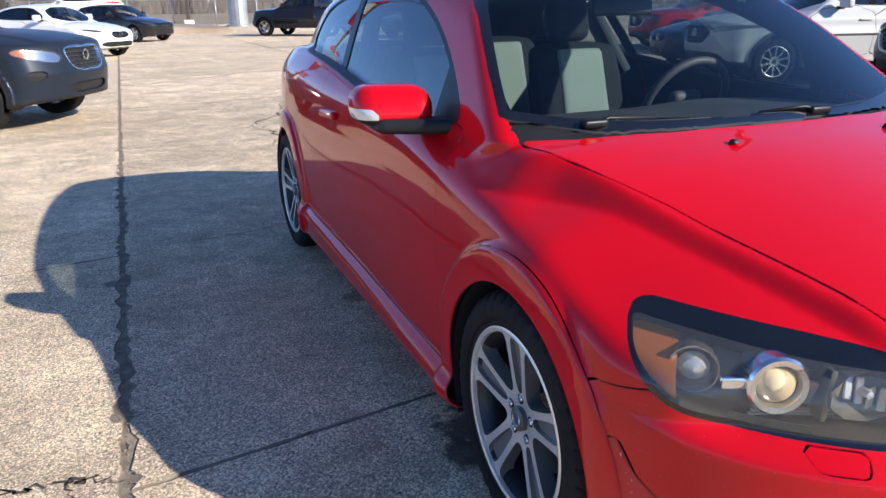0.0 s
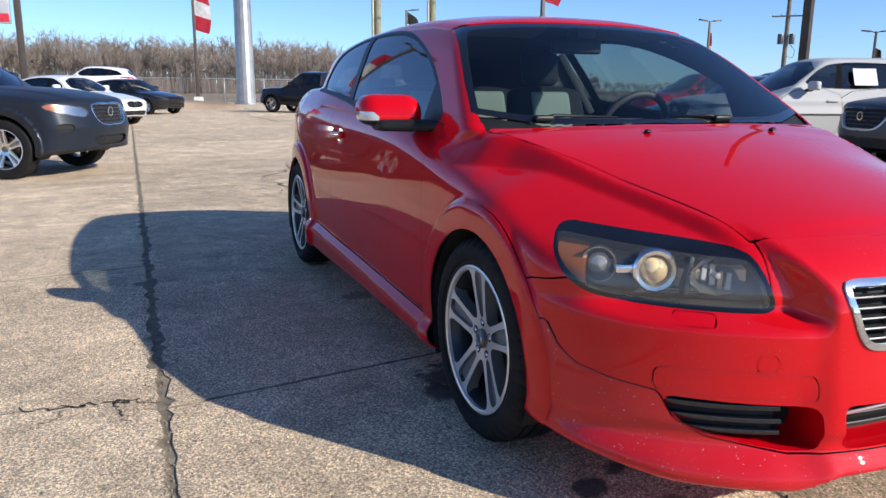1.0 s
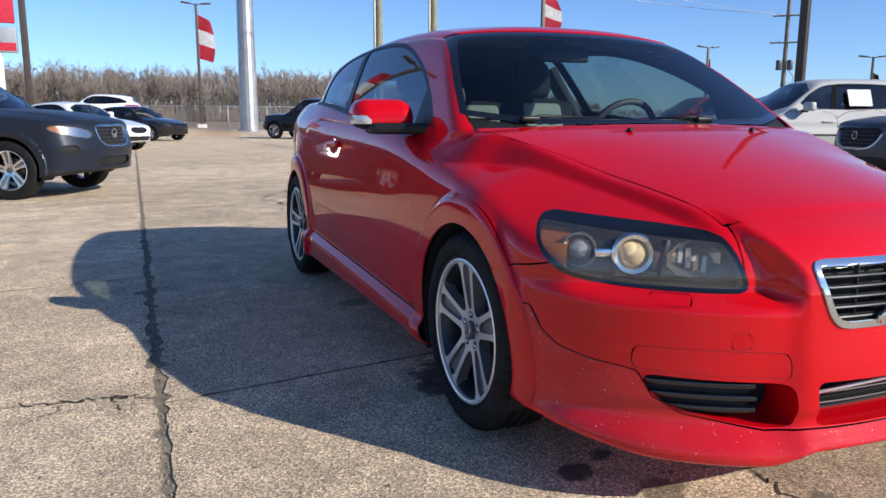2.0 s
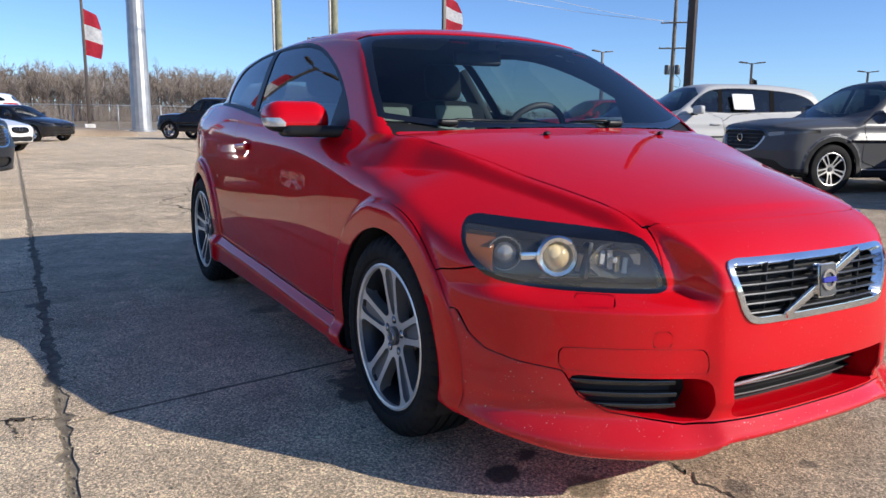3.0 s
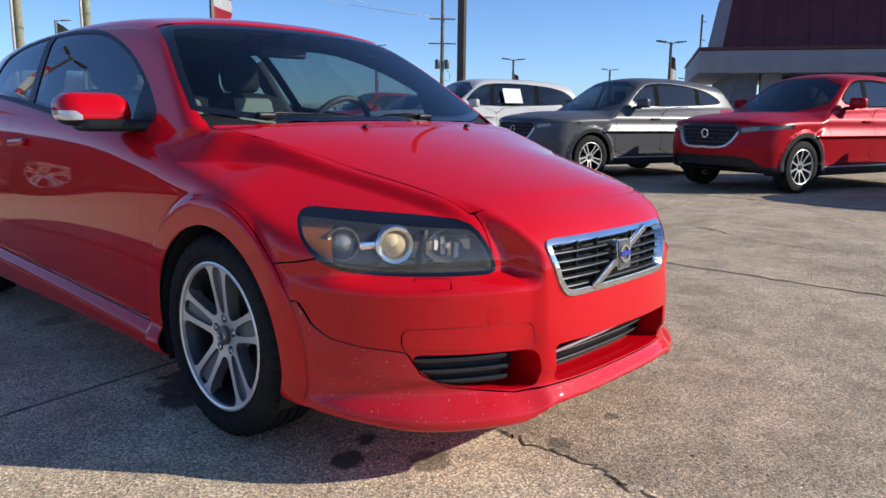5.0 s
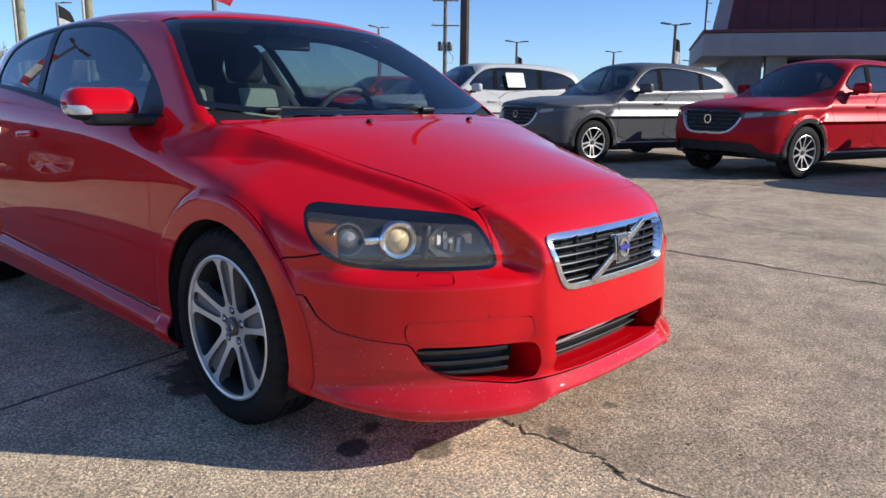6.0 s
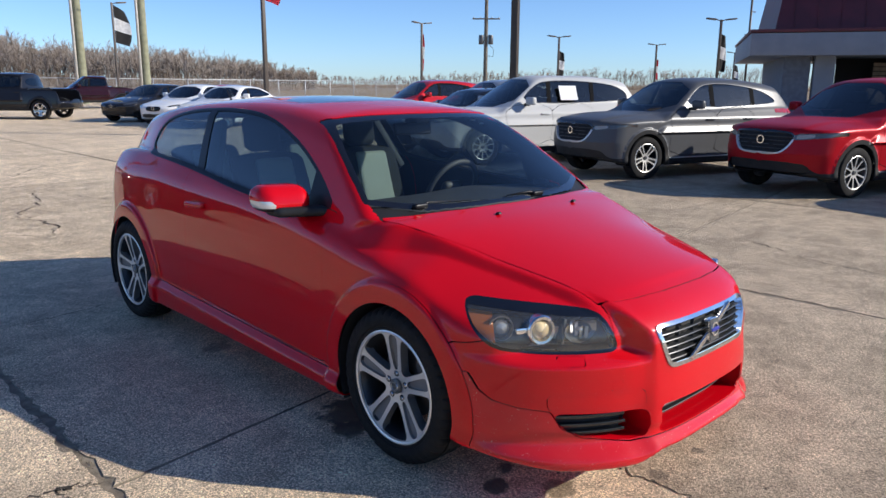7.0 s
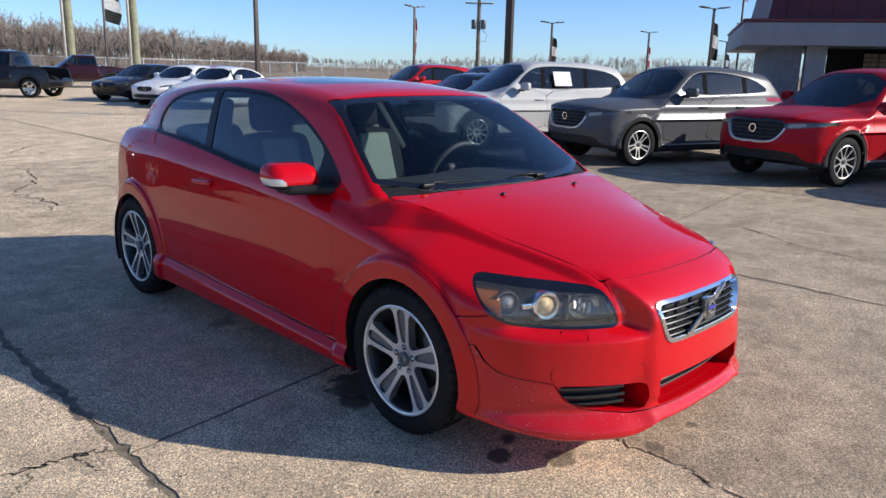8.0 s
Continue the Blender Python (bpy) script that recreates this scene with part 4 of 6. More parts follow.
# sill, bumper, lip
SILL = np.array([(0.35, 0.10), (0.35, 0.275), (0.42, 0.281), (1.1, 0.304), (1.8, 0.328), (2.19, 0.345), (2.35, 0.345), (2.35, 0.1)])
sill_f, rest = panel(rest, lambda P: when(A(P) > 0.5, area_dist(SILL, P[:, 1], P[:, 2])))
BUMPER = np.array([(-0.1, 0.9), (0.452, 0.9), (0.447, 0.60), (0.60, 0.60), (0.812, 0.642), (0.95, 0.57), (0.95, 0.0), (-0.1, 0.0)])
bump_f, rest = panel(rest, lambda P: when(P[:, 1] < -0.20, area_dist(BUMPER, A(P), P[:, 2])))
LIP = np.array([(0.95, 0.505), (0.862, 0.512), (0.846, 0.452), (0.822, 0.418), (0.77, 0.397), (0.69, 0.384), (0.66, 0.32), (0.60, 0.280), (0.43, 0.250), (0.345, 0.256), (-0.1, 0.256), (-0.1, 0.0), (0.95, 0.0)])
lip_f, bump_f = panel(bump_f, lambda P: area_dist(LIP, A(P), P[:, 2]))
FOG = fillet([(0.699, 0.388), (0.699, 0.447), (0.54, 0.450), (0.388, 0.447), (0.384, 0.384), (0.54, 0.384)], 0.018)
fog_f, bump_f = panel(bump_f, lambda P: area_dist(FOG, A(P), P[:, 2]), 0.0013)
TOW = fillet([(0.470, 0.455), (0.517, 0.455), (0.515, 0.495), (0.472, 0.495)], 0.008)
tow_f, bump_f = panel(bump_f, lambda P: when(P[:, 0] < 0, area_dist(TOW, A(P), P[:, 2])), 0.0010)
WASH = fillet([(0.657, 0.552), (0.596, 0.553), (0.567, 0.577), (0.652, 0.578)], 0.008)
wash_f, bump_f = panel(bump_f, lambda P: when(P[:, 1] < -0.60, area_dist(WASH, A(P), P[:, 2])), 0.0010)


def halves(faces):
    """Right (x < 0) and left faces."""
    r, l = [], []
    for q in faces:
        (r if sum(sk.p[i][0] for i in q) < 0 else l).append(q)
    return r, l


def hero_panel(name, faces, material, label="", offset=0.0, rim=0.006, parent=None):
    return part(name, sk.mesh(name, faces, hero, offset, rim), material, parent or hero_car, label)


hero_panel("body_shell", rest, RED)
hero_panel("bonnet", hood_f, RED, "smooth red bonnet with a V-shaped crease")
hero_panel("bumper", bump_f, RED_CHIPPED, "red front bumper specked with stone chips")
hero_panel("lip_spoiler", lip_f, RED_DUSTY, "red body-kit front lip, scuffed and dusty")
hero_panel("cowl", cowl_f, BLACK_PLASTIC, offset=-0.012)
ws_clear, ws_band = sk.trim(ws_f, lambda P: area_dist(WS, P[:, 0], P[:, 2]) + 0.022 + 0.03 * sstep(P[:, 2], 1.02, 0.99))
screen = hero_panel("windscreen", ws_clear, GLASS_WS, "clear windscreen with black edge band", rim=0.0, offset=-0.004)
hero_panel("edge_band", ws_band, GLOSS_BLACK, "black printed edge band", rim=0.0, offset=-0.004, parent=screen)
hero_panel("rear_glass", hatch_f, GLASS_REAR, rim=0.0)
hero_panel("sunroof", sunroof_f, GLOSS_BLACK, "dark glass sunroof panel")
for sname, k in (("right", 0), ("left", 1)):
    door = hero_panel("door", halves(door_f)[k], RED)
    hero_panel("door_window", halves(door_glass)[k], GLASS_SIDE, "tinted side glass", -0.006, 0, door)
    hero_panel("sail_panel", halves(sail)[k], WINDOW_BLACK, offset=-0.002, parent=door)
    hero_panel("window_frame", halves(frame_f)[k], WINDOW_BLACK, "black window surround", rim=0.012)
    hero_panel("window_post", halves(post_f)[k], WINDOW_BLACK, offset=-0.002)
    hero_panel("quarter_window", halves(quarter_glass)[k], GLASS_SIDE, "tinted side glass", -0.005, 0)
    hero_panel("sill_skirt", halves(sill_f)[k], RED)
    hero_panel("fog_lamp_cover", halves(fog_f)[k], RED_CHIPPED)
    hero_panel("washer_cover", halves(wash_f)[k], RED)
    for af in arches:
        hero_panel("arch_moulding", halves(af)[k], RED)
hero_panel("tow_eye_cover", tow_f, RED)
inner = [q for q in rest + arches[0] + arches[1] + hood_f + bump_f + lip_f + door_f + sill_f + fog_f + tow_f + wash_f + frame_f + post_f + sail]
part("inner_shell", sk.mesh("inner_shell", inner, hero, -0.012), DARK, hero_car)
# wheel housings and wheels
for wy in WHEEL_Y:
    for s in (-1, 1):
        bm = bmesh.new()
        n = 28
        ring = []
        for i in range(n + 1):
            t = math.pi * (-0.14 + 1.28 * i / n)
            y, z = wy + 0.356 * math.cos(t), WHEEL_R + 0.356 * math.sin(t)
            ring.append([bm.verts.new((s * x, y, max(z, 0.17))) for x in (0.872, 0.80, 0.52)])
        for a, b in zip(ring, ring[1:]):
            for k in range(2):
                bm.faces.new((a[k], a[k + 1], b[k + 1], b[k]))
        bm.faces.new([r[2] for r in ring])
        part("wheel_housing", smooth_by(bm, 50), DARK, hero_car)
        turn = pose(s * 0.772, wy, WHEEL_R, 0, 0, 180 if s < 0 else 0) @ pose(0, 0, 0, {0.0: 1, 2.64: 12}[wy], 0, 0)
        wheel("wheel", hero_car, turn, WHEEL_R, 0.212, 0.2315)


def nose_y(x, z):
    """Where the nose's skin lies at x, z."""
    lo, hi = -1.1, -0.2
    for _ in range(30):
        mid = (lo + hi) / 2
        if hero(np.array([x]), np.array([mid]), np.array([z]))[0] > 0:
            lo = mid
        else:
            hi = mid
    return lo


def bow(z, x0, x1, high, deep, back, n=14, material=None):
    """A blade across the nose that follows its curve, set back by some depth."""
    bm = bmesh.new()
    rows = []
    for i in range(n + 1):
        x = x0 + (x1 - x0) * i / n
        y = nose_y(x, z) + back
        rows.append([bm.verts.new(p) for p in ((x, y, z - high / 2), (x, y - 0.002, z), (x, y, z + high / 2), (x, y + deep, z + high / 2), (x, y + deep, z - high / 2))])
    for a, b in zip(rows, rows[1:]):
        for k in range(5):
            bm.faces.new((a[k], a[(k + 1) % 5], b[(k + 1) % 5], b[k]))
    bm.faces.new(rows[0])
    bm.faces.new(rows[-1][::-1])
    bmesh.ops.recalc_face_normals(bm, faces=bm.faces[:])
    return smooth_by(bm, 40)


# grille: bright frame, dark blades, slanting bar and emblem
SLAT = mat("grille_slat_grey", (0.06, 0.062, 0.066), 0.3, 0.4, spread=0.05)
grille_in, ring_f = sk.trim(grille_f, lambda P: area_dist(GRILLE, P[:, 0], P[:, 2]) + 0.013 + 0.10 * np.maximum(0.56 - P[:, 2], 0))
grille = hero_panel("grille", ring_f, CHROME, "bright chrome grille surround", offset=0.006, rim=0.03)
part("grille_back", moved_mesh(sk, "grille_back", grille_f, (0, 0.055, 0)), DARK, grille)
part("grille_wall", tunnel(sk, grille_in, (0, 0.055, 0)), BLACK_PLASTIC, grille)
for k in range(6):
    z = 0.530 + 0.0245 * k
    half = 0.270 + (z - 0.53) * 0.40
    part("grille_slat", bow(z, -half, half, 0.006, 0.022, 0.012), SLAT, grille)
for x in (-0.2, -0.1, 0.1, 0.2):
    part("grille_rib", block((0.003, 0.016, 0.135), (x, nose_y(x, 0.59) + 0.030, 0.592), 0.0008, 1), SLAT, grille)
d = Vector((0.175, nose_y(0.175, 0.66), 0.661)) - Vector((-0.165, nose_y(-0.165, 0.53), 0.523))
bar = block((0.012, 0.024, d.length), (0, 0, 0), 0.005, 2)
bar.transform(Matrix.Translation((0.005, nose_y(0, 0.592) + 0.004, 0.592)) @ d.to_track_quat("Z", "Y").to_matrix().to_4x4())
part("diagonal_bar", bar, CHROME, grille, "slanting chrome bar across the grille")
by = nose_y(0, 0.6)
em = plate(fillet([(-0.037, -0.046), (0.037, -0.046), (0.037, 0.046), (-0.037, 0.046)], 0.008), 0.02, pose(0, by - 0.012, 0.598, -6), 0.003)
emblem = part("emblem", em, CHROME, grille, "square badge with ring and blue band, unlettered")
part("emblem_field", plate(fillet([(-0.033, -0.042), (0.033, -0.042), (0.033, 0.042), (-0.033, 0.042)], 0.006), 0.004, pose(0, by - 0.0145, 0.598, -6)), LAMP_GREY, emblem)
o = lathe([(0.019, 0.0), (0.0195, -0.004), (0.029, -0.004), (0.0295, 0.0)], 40, "y")
o.transform(pose(0, by - 0.0148, 0.600, -6))
part("emblem_ring", o, CHROME, emblem)
part("emblem_band", block((0.058, 0.006, 0.015), (0, by - 0.0175, 0.600), 0.002, 1, (-6, 0, 0)), BADGE_BLUE, emblem)

# lower intake and fog slots
part("intake_wall", tunnel(sk, intake_f, (0, 0.10, 0.0)), RED, hero_car)
intake = part("intake_back", moved_mesh(sk, "intake_back", intake_f, (0, 0.098, 0)), DARK, hero_car, "dark mesh behind the lower intake")
for k in range(3):
    part("intake_slat", bow(0.287 + 0.032 * k, -0.30, 0.30, 0.006, 0.02, 0.075), BLACK_PLASTIC, intake)
# bright bar standing in for the intercooler edge, only along its sunlit length
part("cooler_lit_edge", tube([(-0.31, nose_y(-0.31, 0.33) + 0.07, 0.318), (0.0, nose_y(0, 0.33) + 0.07, 0.338), (0.14, nose_y(0.14, 0.33) + 0.07, 0.346)], 0.006), MACHINED, intake, "bare metal bar for the intercooler's sunlit edge")
for k in (0, 1):
    s = -1 if k == 0 else 1
    sf = halves(slot_f)[k]
    part("fog_slot_wall", tunnel(sk, sf, (-s * 0.02, 0.125, 0)), RED, hero_car)
    slot = part("fog_slot_back", moved_mesh(sk, "fog_slot_back", sf, (-s * 0.018, 0.123, 0)), DARK, hero_car)
    insert = part("fog_grille", bow(0.325, s * 0.435, s * 0.70, 0.10, 0.01, 0.055), BLACK_PLASTIC, slot, "black slatted fog-lamp insert")
    for i in range(3):
        part("fog_slat", bow(0.292 + 0.030 * i, s * 0.435, s * 0.695, 0.011, 0.03, 0.022 + 0.006 * i), GLOSS_BLACK, insert)

# headlamps
for k in (0, 1):
    s = -1 if k == 0 else 1
    lf = halves(lamp_f)[k]
    def lampd(P):
        return 0.75 * area_dist(LAMP, A(P) + P[:, 1], P[:, 2])
    clear, border = sk.trim(lf, lambda P: np.maximum(lampd(P) + 0.009, P[:, 2] - (0.711 + 0.045 * (A(P) + P[:, 1]))))
    lamp = hero_panel("headlamp", border, GLOSS_BLACK, "xenon headlamp with black surround, amber marker and clear cover", rim=0.03)
    hero_panel("lamp_cover", clear, GLASS_LAMP, "slightly hazed clear cover", rim=0.0, offset=-0.001, parent=lamp)
    part("lamp_wall", tunnel(sk, clear, (-s * 0.035, 0.06, 0.0)), LAMP_GREY, lamp)
    part("lamp_back", moved_mesh(sk, "lamp_back", clear, (-s * 0.034, 0.058, 0)), LAMP_BACK, lamp)
    def aim(cx, cy, cz, yaw, bm):
        bm.transform(pose(s * cx, cy, cz, -3, 0, s * yaw))
        return bm
    proj = part("projector", aim(0.652, -0.570, 0.662, 24, lathe([(0.036, -0.004), (0.040, -0.016), (0.050, -0.018), (0.055, -0.012), (0.055, 0.05)], 40, "y")), LAMP_SILVER, lamp, "bright ringed projector unit")
    part("projector_lens", aim(0.652, -0.570, 0.662, 24, lathe([(0.0005, -0.026), (0.014, -0.024), (0.026, -0.016), (0.036, -0.002)], 32, "y")), LENS, proj)
    part("projector_neck", aim(0.652, -0.566, 0.662, 24, block((0.06, 0.02, 0.022), (-s * -0.065, 0.0, 0.002), 0.006)), LAMP_SILVER, proj)
    part("indicator_bowl", aim(0.735, -0.455, 0.660, 40, lathe([(0.002, 0.03), (0.020, 0.022), (0.036, 0.002), (0.043, -0.016), (0.046, -0.016), (0.046, 0.03)], 18, "y")), LAMP_BOWL, lamp)
    part("indicator_bulb", aim(0.735, -0.455, 0.660, 40, lathe([(0.0005, -0.022), (0.020, -0.016), (0.030, -0.002), (0.030, 0.02)], 24, "y")), CLEAR_LENS, lamp)
    bowl = lathe([(0.010, 0.034), (0.030, 0.024), (0.046, 0.004), (0.055, -0.010), (0.056, 0.03)], 10, "y")
    bowl.transform(Matrix.Diagonal((1.38, 1.0, 0.88, 1)))
    for face in bowl.faces:
        face.smooth = False
    beam = part("high_beam_reflector", aim(0.528, -0.650, 0.655, 14, bowl), LAMP_BOWL, lamp, "faceted bright main-beam reflector")
    part("high_beam_bulb", aim(0.528, -0.650, 0.655, 14, lathe([(0.0005, -0.012), (0.007, -0.010), (0.009, 0.0), (0.009, 0.03)], 14, "y")), CLEAR_LENS, beam)
    part("lamp_divider", aim(0.590, -0.612, 0.655, 20, block((0.012, 0.05, 0.095), (0, 0, 0), 0.004, 2, (0, 8, 0))), LAMP_GREY, lamp)
    fr = random.Random(31)
    for i in range(7):
        part("reflector_facet", aim(0.498 + 0.017 * i, -0.668 + 0.010 * i, 0.635 + 0.030 * fr.random(), 16, block((0.015, 0.006, 0.050 + 0.02 * fr.random()), (0, 0.012, 0), 0.002, 1, (fr.uniform(-25, 25), fr.uniform(-15, 15), fr.uniform(-35, 35)))), (LAMP_BOWL, LENS, CLEAR_LENS)[i % 3], beam)
    for z, w_ in ((0.614, 0.20), (0.608, 0.21)):
        part("lamp_rib", aim(0.600, -0.600, z, 24, block((w_, 0.012, 0.003), (0, 0, 0), 0.001, 1)), LAMP_INNER, lamp)
    amb, _ = sk.trim(clear, lambda P: 0.325 - (0.72 - P[:, 2]) * 0.15 - A(P) - P[:, 1])
    part("amber_marker", sk.mesh("amber_marker", amb, hero, -0.022), AMBER, lamp, "amber side marker")

# door mirrors
for s in (-1, 1):
    def mirror_f(x, y, z, s=s):
        a, yy = s * x, y - 0.30 * (s * x - 0.915) - 0.25 * (z - 1.0)
        return smax(brick_field((0.912, 0.72, 1.012), (0.112, 0.078, 0.064), 0.058)(a, yy, z), -(z - 0.945 - 0.12 * np.maximum(a - 0.92, 0)), 0.02)
    lo, hi = sorted((s * 0.77, s * 1.06))
    p, q = shell(mirror_f, (lo, 0.55, 0.92), (hi, 0.95, 1.10), 0.010)
    ms = Skin(p, q)
    base_f, cap_f = ms.trim(ms.all, lambda P: P[:, 2] - 0.982 + 0.02 * (s * P[:, 0] - 0.9))
    glass_f, cap_f = ms.trim(cap_f, lambda P: np.where(P[:, 1] > 0.70, area_dist(rounded([(0.825, 0.978), (1.0, 0.978), (1.0, 1.055), (0.835, 1.06)], 2), s * P[:, 0], P[:, 2]), 1.0))
    ind_f, cap_f = ms.trim(cap_f, lambda P: np.maximum(P[:, 2] - 1.012 + 1.0 * np.maximum(0.985 - s * P[:, 0], 0), 0.968 - s * P[:, 0]))
    mirror = part("door_mirror", ms.mesh("door_mirror", cap_f, mirror_f, 0, 0.004), RED, hero_car, "red mirror cap with clear repeater on black foot")
    part("mirror_foot", ms.mesh("mirror_foot", base_f, mirror_f, -0.003), BLACK_PLASTIC, mirror)
    part("mirror_glass", ms.mesh("mirror_glass", glass_f, mirror_f, -0.006), CHROME, mirror)
    part("side_repeater", ms.mesh("side_repeater", ind_f, mirror_f, 0), CLEAR_LENS, mirror, "clear turn-signal lens")
    arm = brick_field((0.850, 0.63, 0.957), (0.125, 0.055, 0.022), 0.020)
    lo, hi = sorted((s * 0.70, s * 1.0))
    part("mirror_arm", field_mesh("mirror_arm", lambda x, y, z: arm(s * x, y - 0.55 * (s * x - 0.85), z - 0.006), (lo, 0.46, 0.91), (hi, 0.80, 1.01), 0.010), BLACK_PLASTIC, mirror)
    # door handles
    hf = brick_field((0.873, 1.66, 0.868), (0.014, 0.105, 0.017), 0.012)
    lo, hi = sorted((s * 0.85, s * 0.90))
    part("door_handle", field_mesh("door_handle", lambda x, y, z: hf(s * x, y, z + 0.06 * (y - 1.66)), (lo, 1.53, 0.83), (hi, 1.79, 0.90), 0.006), RED, hero_car)

# wipers, washer jets, roof aerial
wy_at = lambda x: 0.135 + 0.30 * x * x
for x0, x1, px in ((-0.735, -0.16, -0.53), (-0.06, 0.58, 0.17)):
    blade = [(x, wy_at(x) + 0.012, 0.990 + 0.010) for x in np.linspace(x0, x1, 12)]
    w = part("wiper", tube(blade, 0.0038, 8), WINDOW_BLACK, hero_car, "black wiper resting at the windscreen foot")
    part("wiper_arm", tube([(px, wy_at(px) - 0.02, 1.002), (px + 0.05 * (1 if px < 0 else -1), wy_at(px) - 0.005, 1.012), ((x1 - 0.1) if px < 0 else (x0 + 0.02), wy_at(x1 - 0.1 if px < 0 else x0) + 0.008, 1.006)], [0.008, 0.006, 0.0035], 8), WINDOW_BLACK, w)
    part("wiper_hub", block((0.075, 0.03, 0.022), (px, wy_at(px) - 0.012, 1.002), 0.009, 3), WINDOW_BLACK, w)
for x in (-0.262, 0.277):
    part("washer_jet", block((0.022, 0.026, 0.012), (x, -0.008, 0.968), 0.004, 2, (-12, 0, 0), taper=(0.6, 0.6)), BLACK_PLASTIC, hero_car)
part("roof_aerial", tube([(0.0, 2.78, 1.355), (0.0, 2.88, 1.47)], [0.010, 0.004], 8), BLACK_PLASTIC, hero_car)

# cabin
dash = brick_field((0, 0.62, 0.80), (0.70, 0.30, 0.15), 0.06)
cabin = part("dashboard", field_mesh("dashboard", lambda x, y, z: smax(dash(x, y, z), z - (0.975 - 0.12 * np.maximum(y - 0.45, 0) + 0.035 * np.exp(-((x - 0.36) / 0.2) ** 2 - ((y - 0.75) / 0.12) ** 2)), 0.02), (-0.75, 0.28, 0.6), (0.75, 0.98, 1.02), 0.03), DASH, hero_car, "charcoal dashboard")
rim_pts = [(0.36 + 0.185 * math.cos(t), 0.0, 0.185 * math.sin(t)) for t in np.linspace(0, 2 * math.pi, 41)]
sw = tube(rim_pts, 0.016, 10, False)
sw.transform(pose(0.02, 0.94, 0.915, 24))
steer = part("steering_wheel", sw, DASH, hero_car, "black steering wheel")
hub = block((0.14, 0.05, 0.12), (0.36, 0.01, -0.01), 0.03, 3)
hub.transform(pose(0.02, 0.94, 0.915, 24))
part("steering_hub", hub, DASH, steer)
for a in (-20, 200, 270):
    sp = tube([(0.36 + 0.05 * math.cos(radians(a)), 0, 0.05 * math.sin(radians(a))), (0.36 + 0.18 * math.cos(radians(a)), 0, 0.18 * math.sin(radians(a)))], 0.013, 8)
    sp.transform(pose(0.02, 0.94, 0.915, 24))
    part("steering_spoke", sp, DASH, steer)


def seat(x, y, wide, parent, name, head=True):
    lean = lambda yy, z: yy - 0.30 * (z - 0.6)
    bk = brick_field((x, y, 0.80), (wide, 0.07, 0.32), 0.06)
    back = part(name, field_mesh(name, lambda a, b, c: bk(a, lean(b, c), c) + 0.25 * np.maximum(c - 0.95, 0) * np.maximum(np.abs(a - x) - wide * 0.35, 0) * 3, (x - wide - 0.03, y - 0.25, 0.45), (x + wide + 0.03, y + 0.35, 1.16), 0.03), SEAT_DARK, parent, "charcoal cloth seat with pale centre panel")
    cu = brick_field((x, y - 0.26, 0.50), (wide, 0.26, 0.09), 0.06)
    part("seat_cushion", field_mesh("seat_cushion", cu, (x - wide - 0.03, y - 0.56, 0.38), (x + wide + 0.03, y + 0.04, 0.62), 0.03), SEAT_DARK, back)
    pl = brick_field((x, y - 0.040, 0.82), (wide * 0.52, 0.045, 0.27), 0.02)
    part("seat_panel", field_mesh("seat_panel", lambda a, b, c: pl(a * 1.0 + 0.12 * (a - x) * (c - 0.82), lean(b, c), c), (x - wide, y - 0.25, 0.5), (x + wide, y + 0.3, 1.12), 0.02), SEAT_PALE, back, "pale grey-green cloth panel")
    if not head:
        return
    hr = brick_field((x, y + 0.20, 1.225), (0.115, 0.05, 0.105), 0.05)
    part("headrest", field_mesh("headrest", lambda a, b, c: hr(a, b - 0.15 * (c - 1.2), c), (x - 0.15, y + 0.08, 1.08), (x + 0.15, y + 0.32, 1.36), 0.02), SEAT_DARK, back)
    for d in (-0.05, 0.05):
        part("headrest_stem", tube([(x + d, y + 0.165, 1.06), (x + d, y + 0.195, 1.16)], 0.006, 6), CHROME, back)


for x in (-0.36, 0.36):
    seat(x, 1.60, 0.24, hero_car, "front_seat")
    seat(x, 2.40, 0.24, hero_car, "rear_seat", head=False)
rv = part("rear_view_mirror", block((0.23, 0.03, 0.065), (0.0, 0.86, 1.285), 0.014, 3, (-10, 0, -8)), BLACK_PLASTIC, hero_car)
part("mirror_stalk", block((0.10, 0.10, 0.05), (0, 0.82, 1.335), 0.02, 2), BLACK_PLASTIC, rv)
for s in (-1, 1):
    part("sun_visor", block((0.34, 0.13, 0.016), (s * 0.31, 0.93, 1.345), 0.006, 2, (-14, 0, 0)), HEADLINER, hero_car)
    pil = block((0.05, 0.12, 0.40), (0, 0, 0), 0.02, 2)
    pil.transform(pose(s * 0.625, 1.86, 1.12, -22, -s * 22, 0))
    part("inner_post", pil, DASH, hero_car, "charcoal door-post trim")
for x, w_ in ((0.47, 0.055), (0.545, 0.05)):
    part("windscreen_sticker", block((w_, 0.002, 0.012), (x, 0.86 + 0.1 * (x - 0.47), 1.318 - 0.28 * (x - 0.47)), 0, 1, (-58, 0, 18)), PAPER, hero_car, "small white inspection sticker")
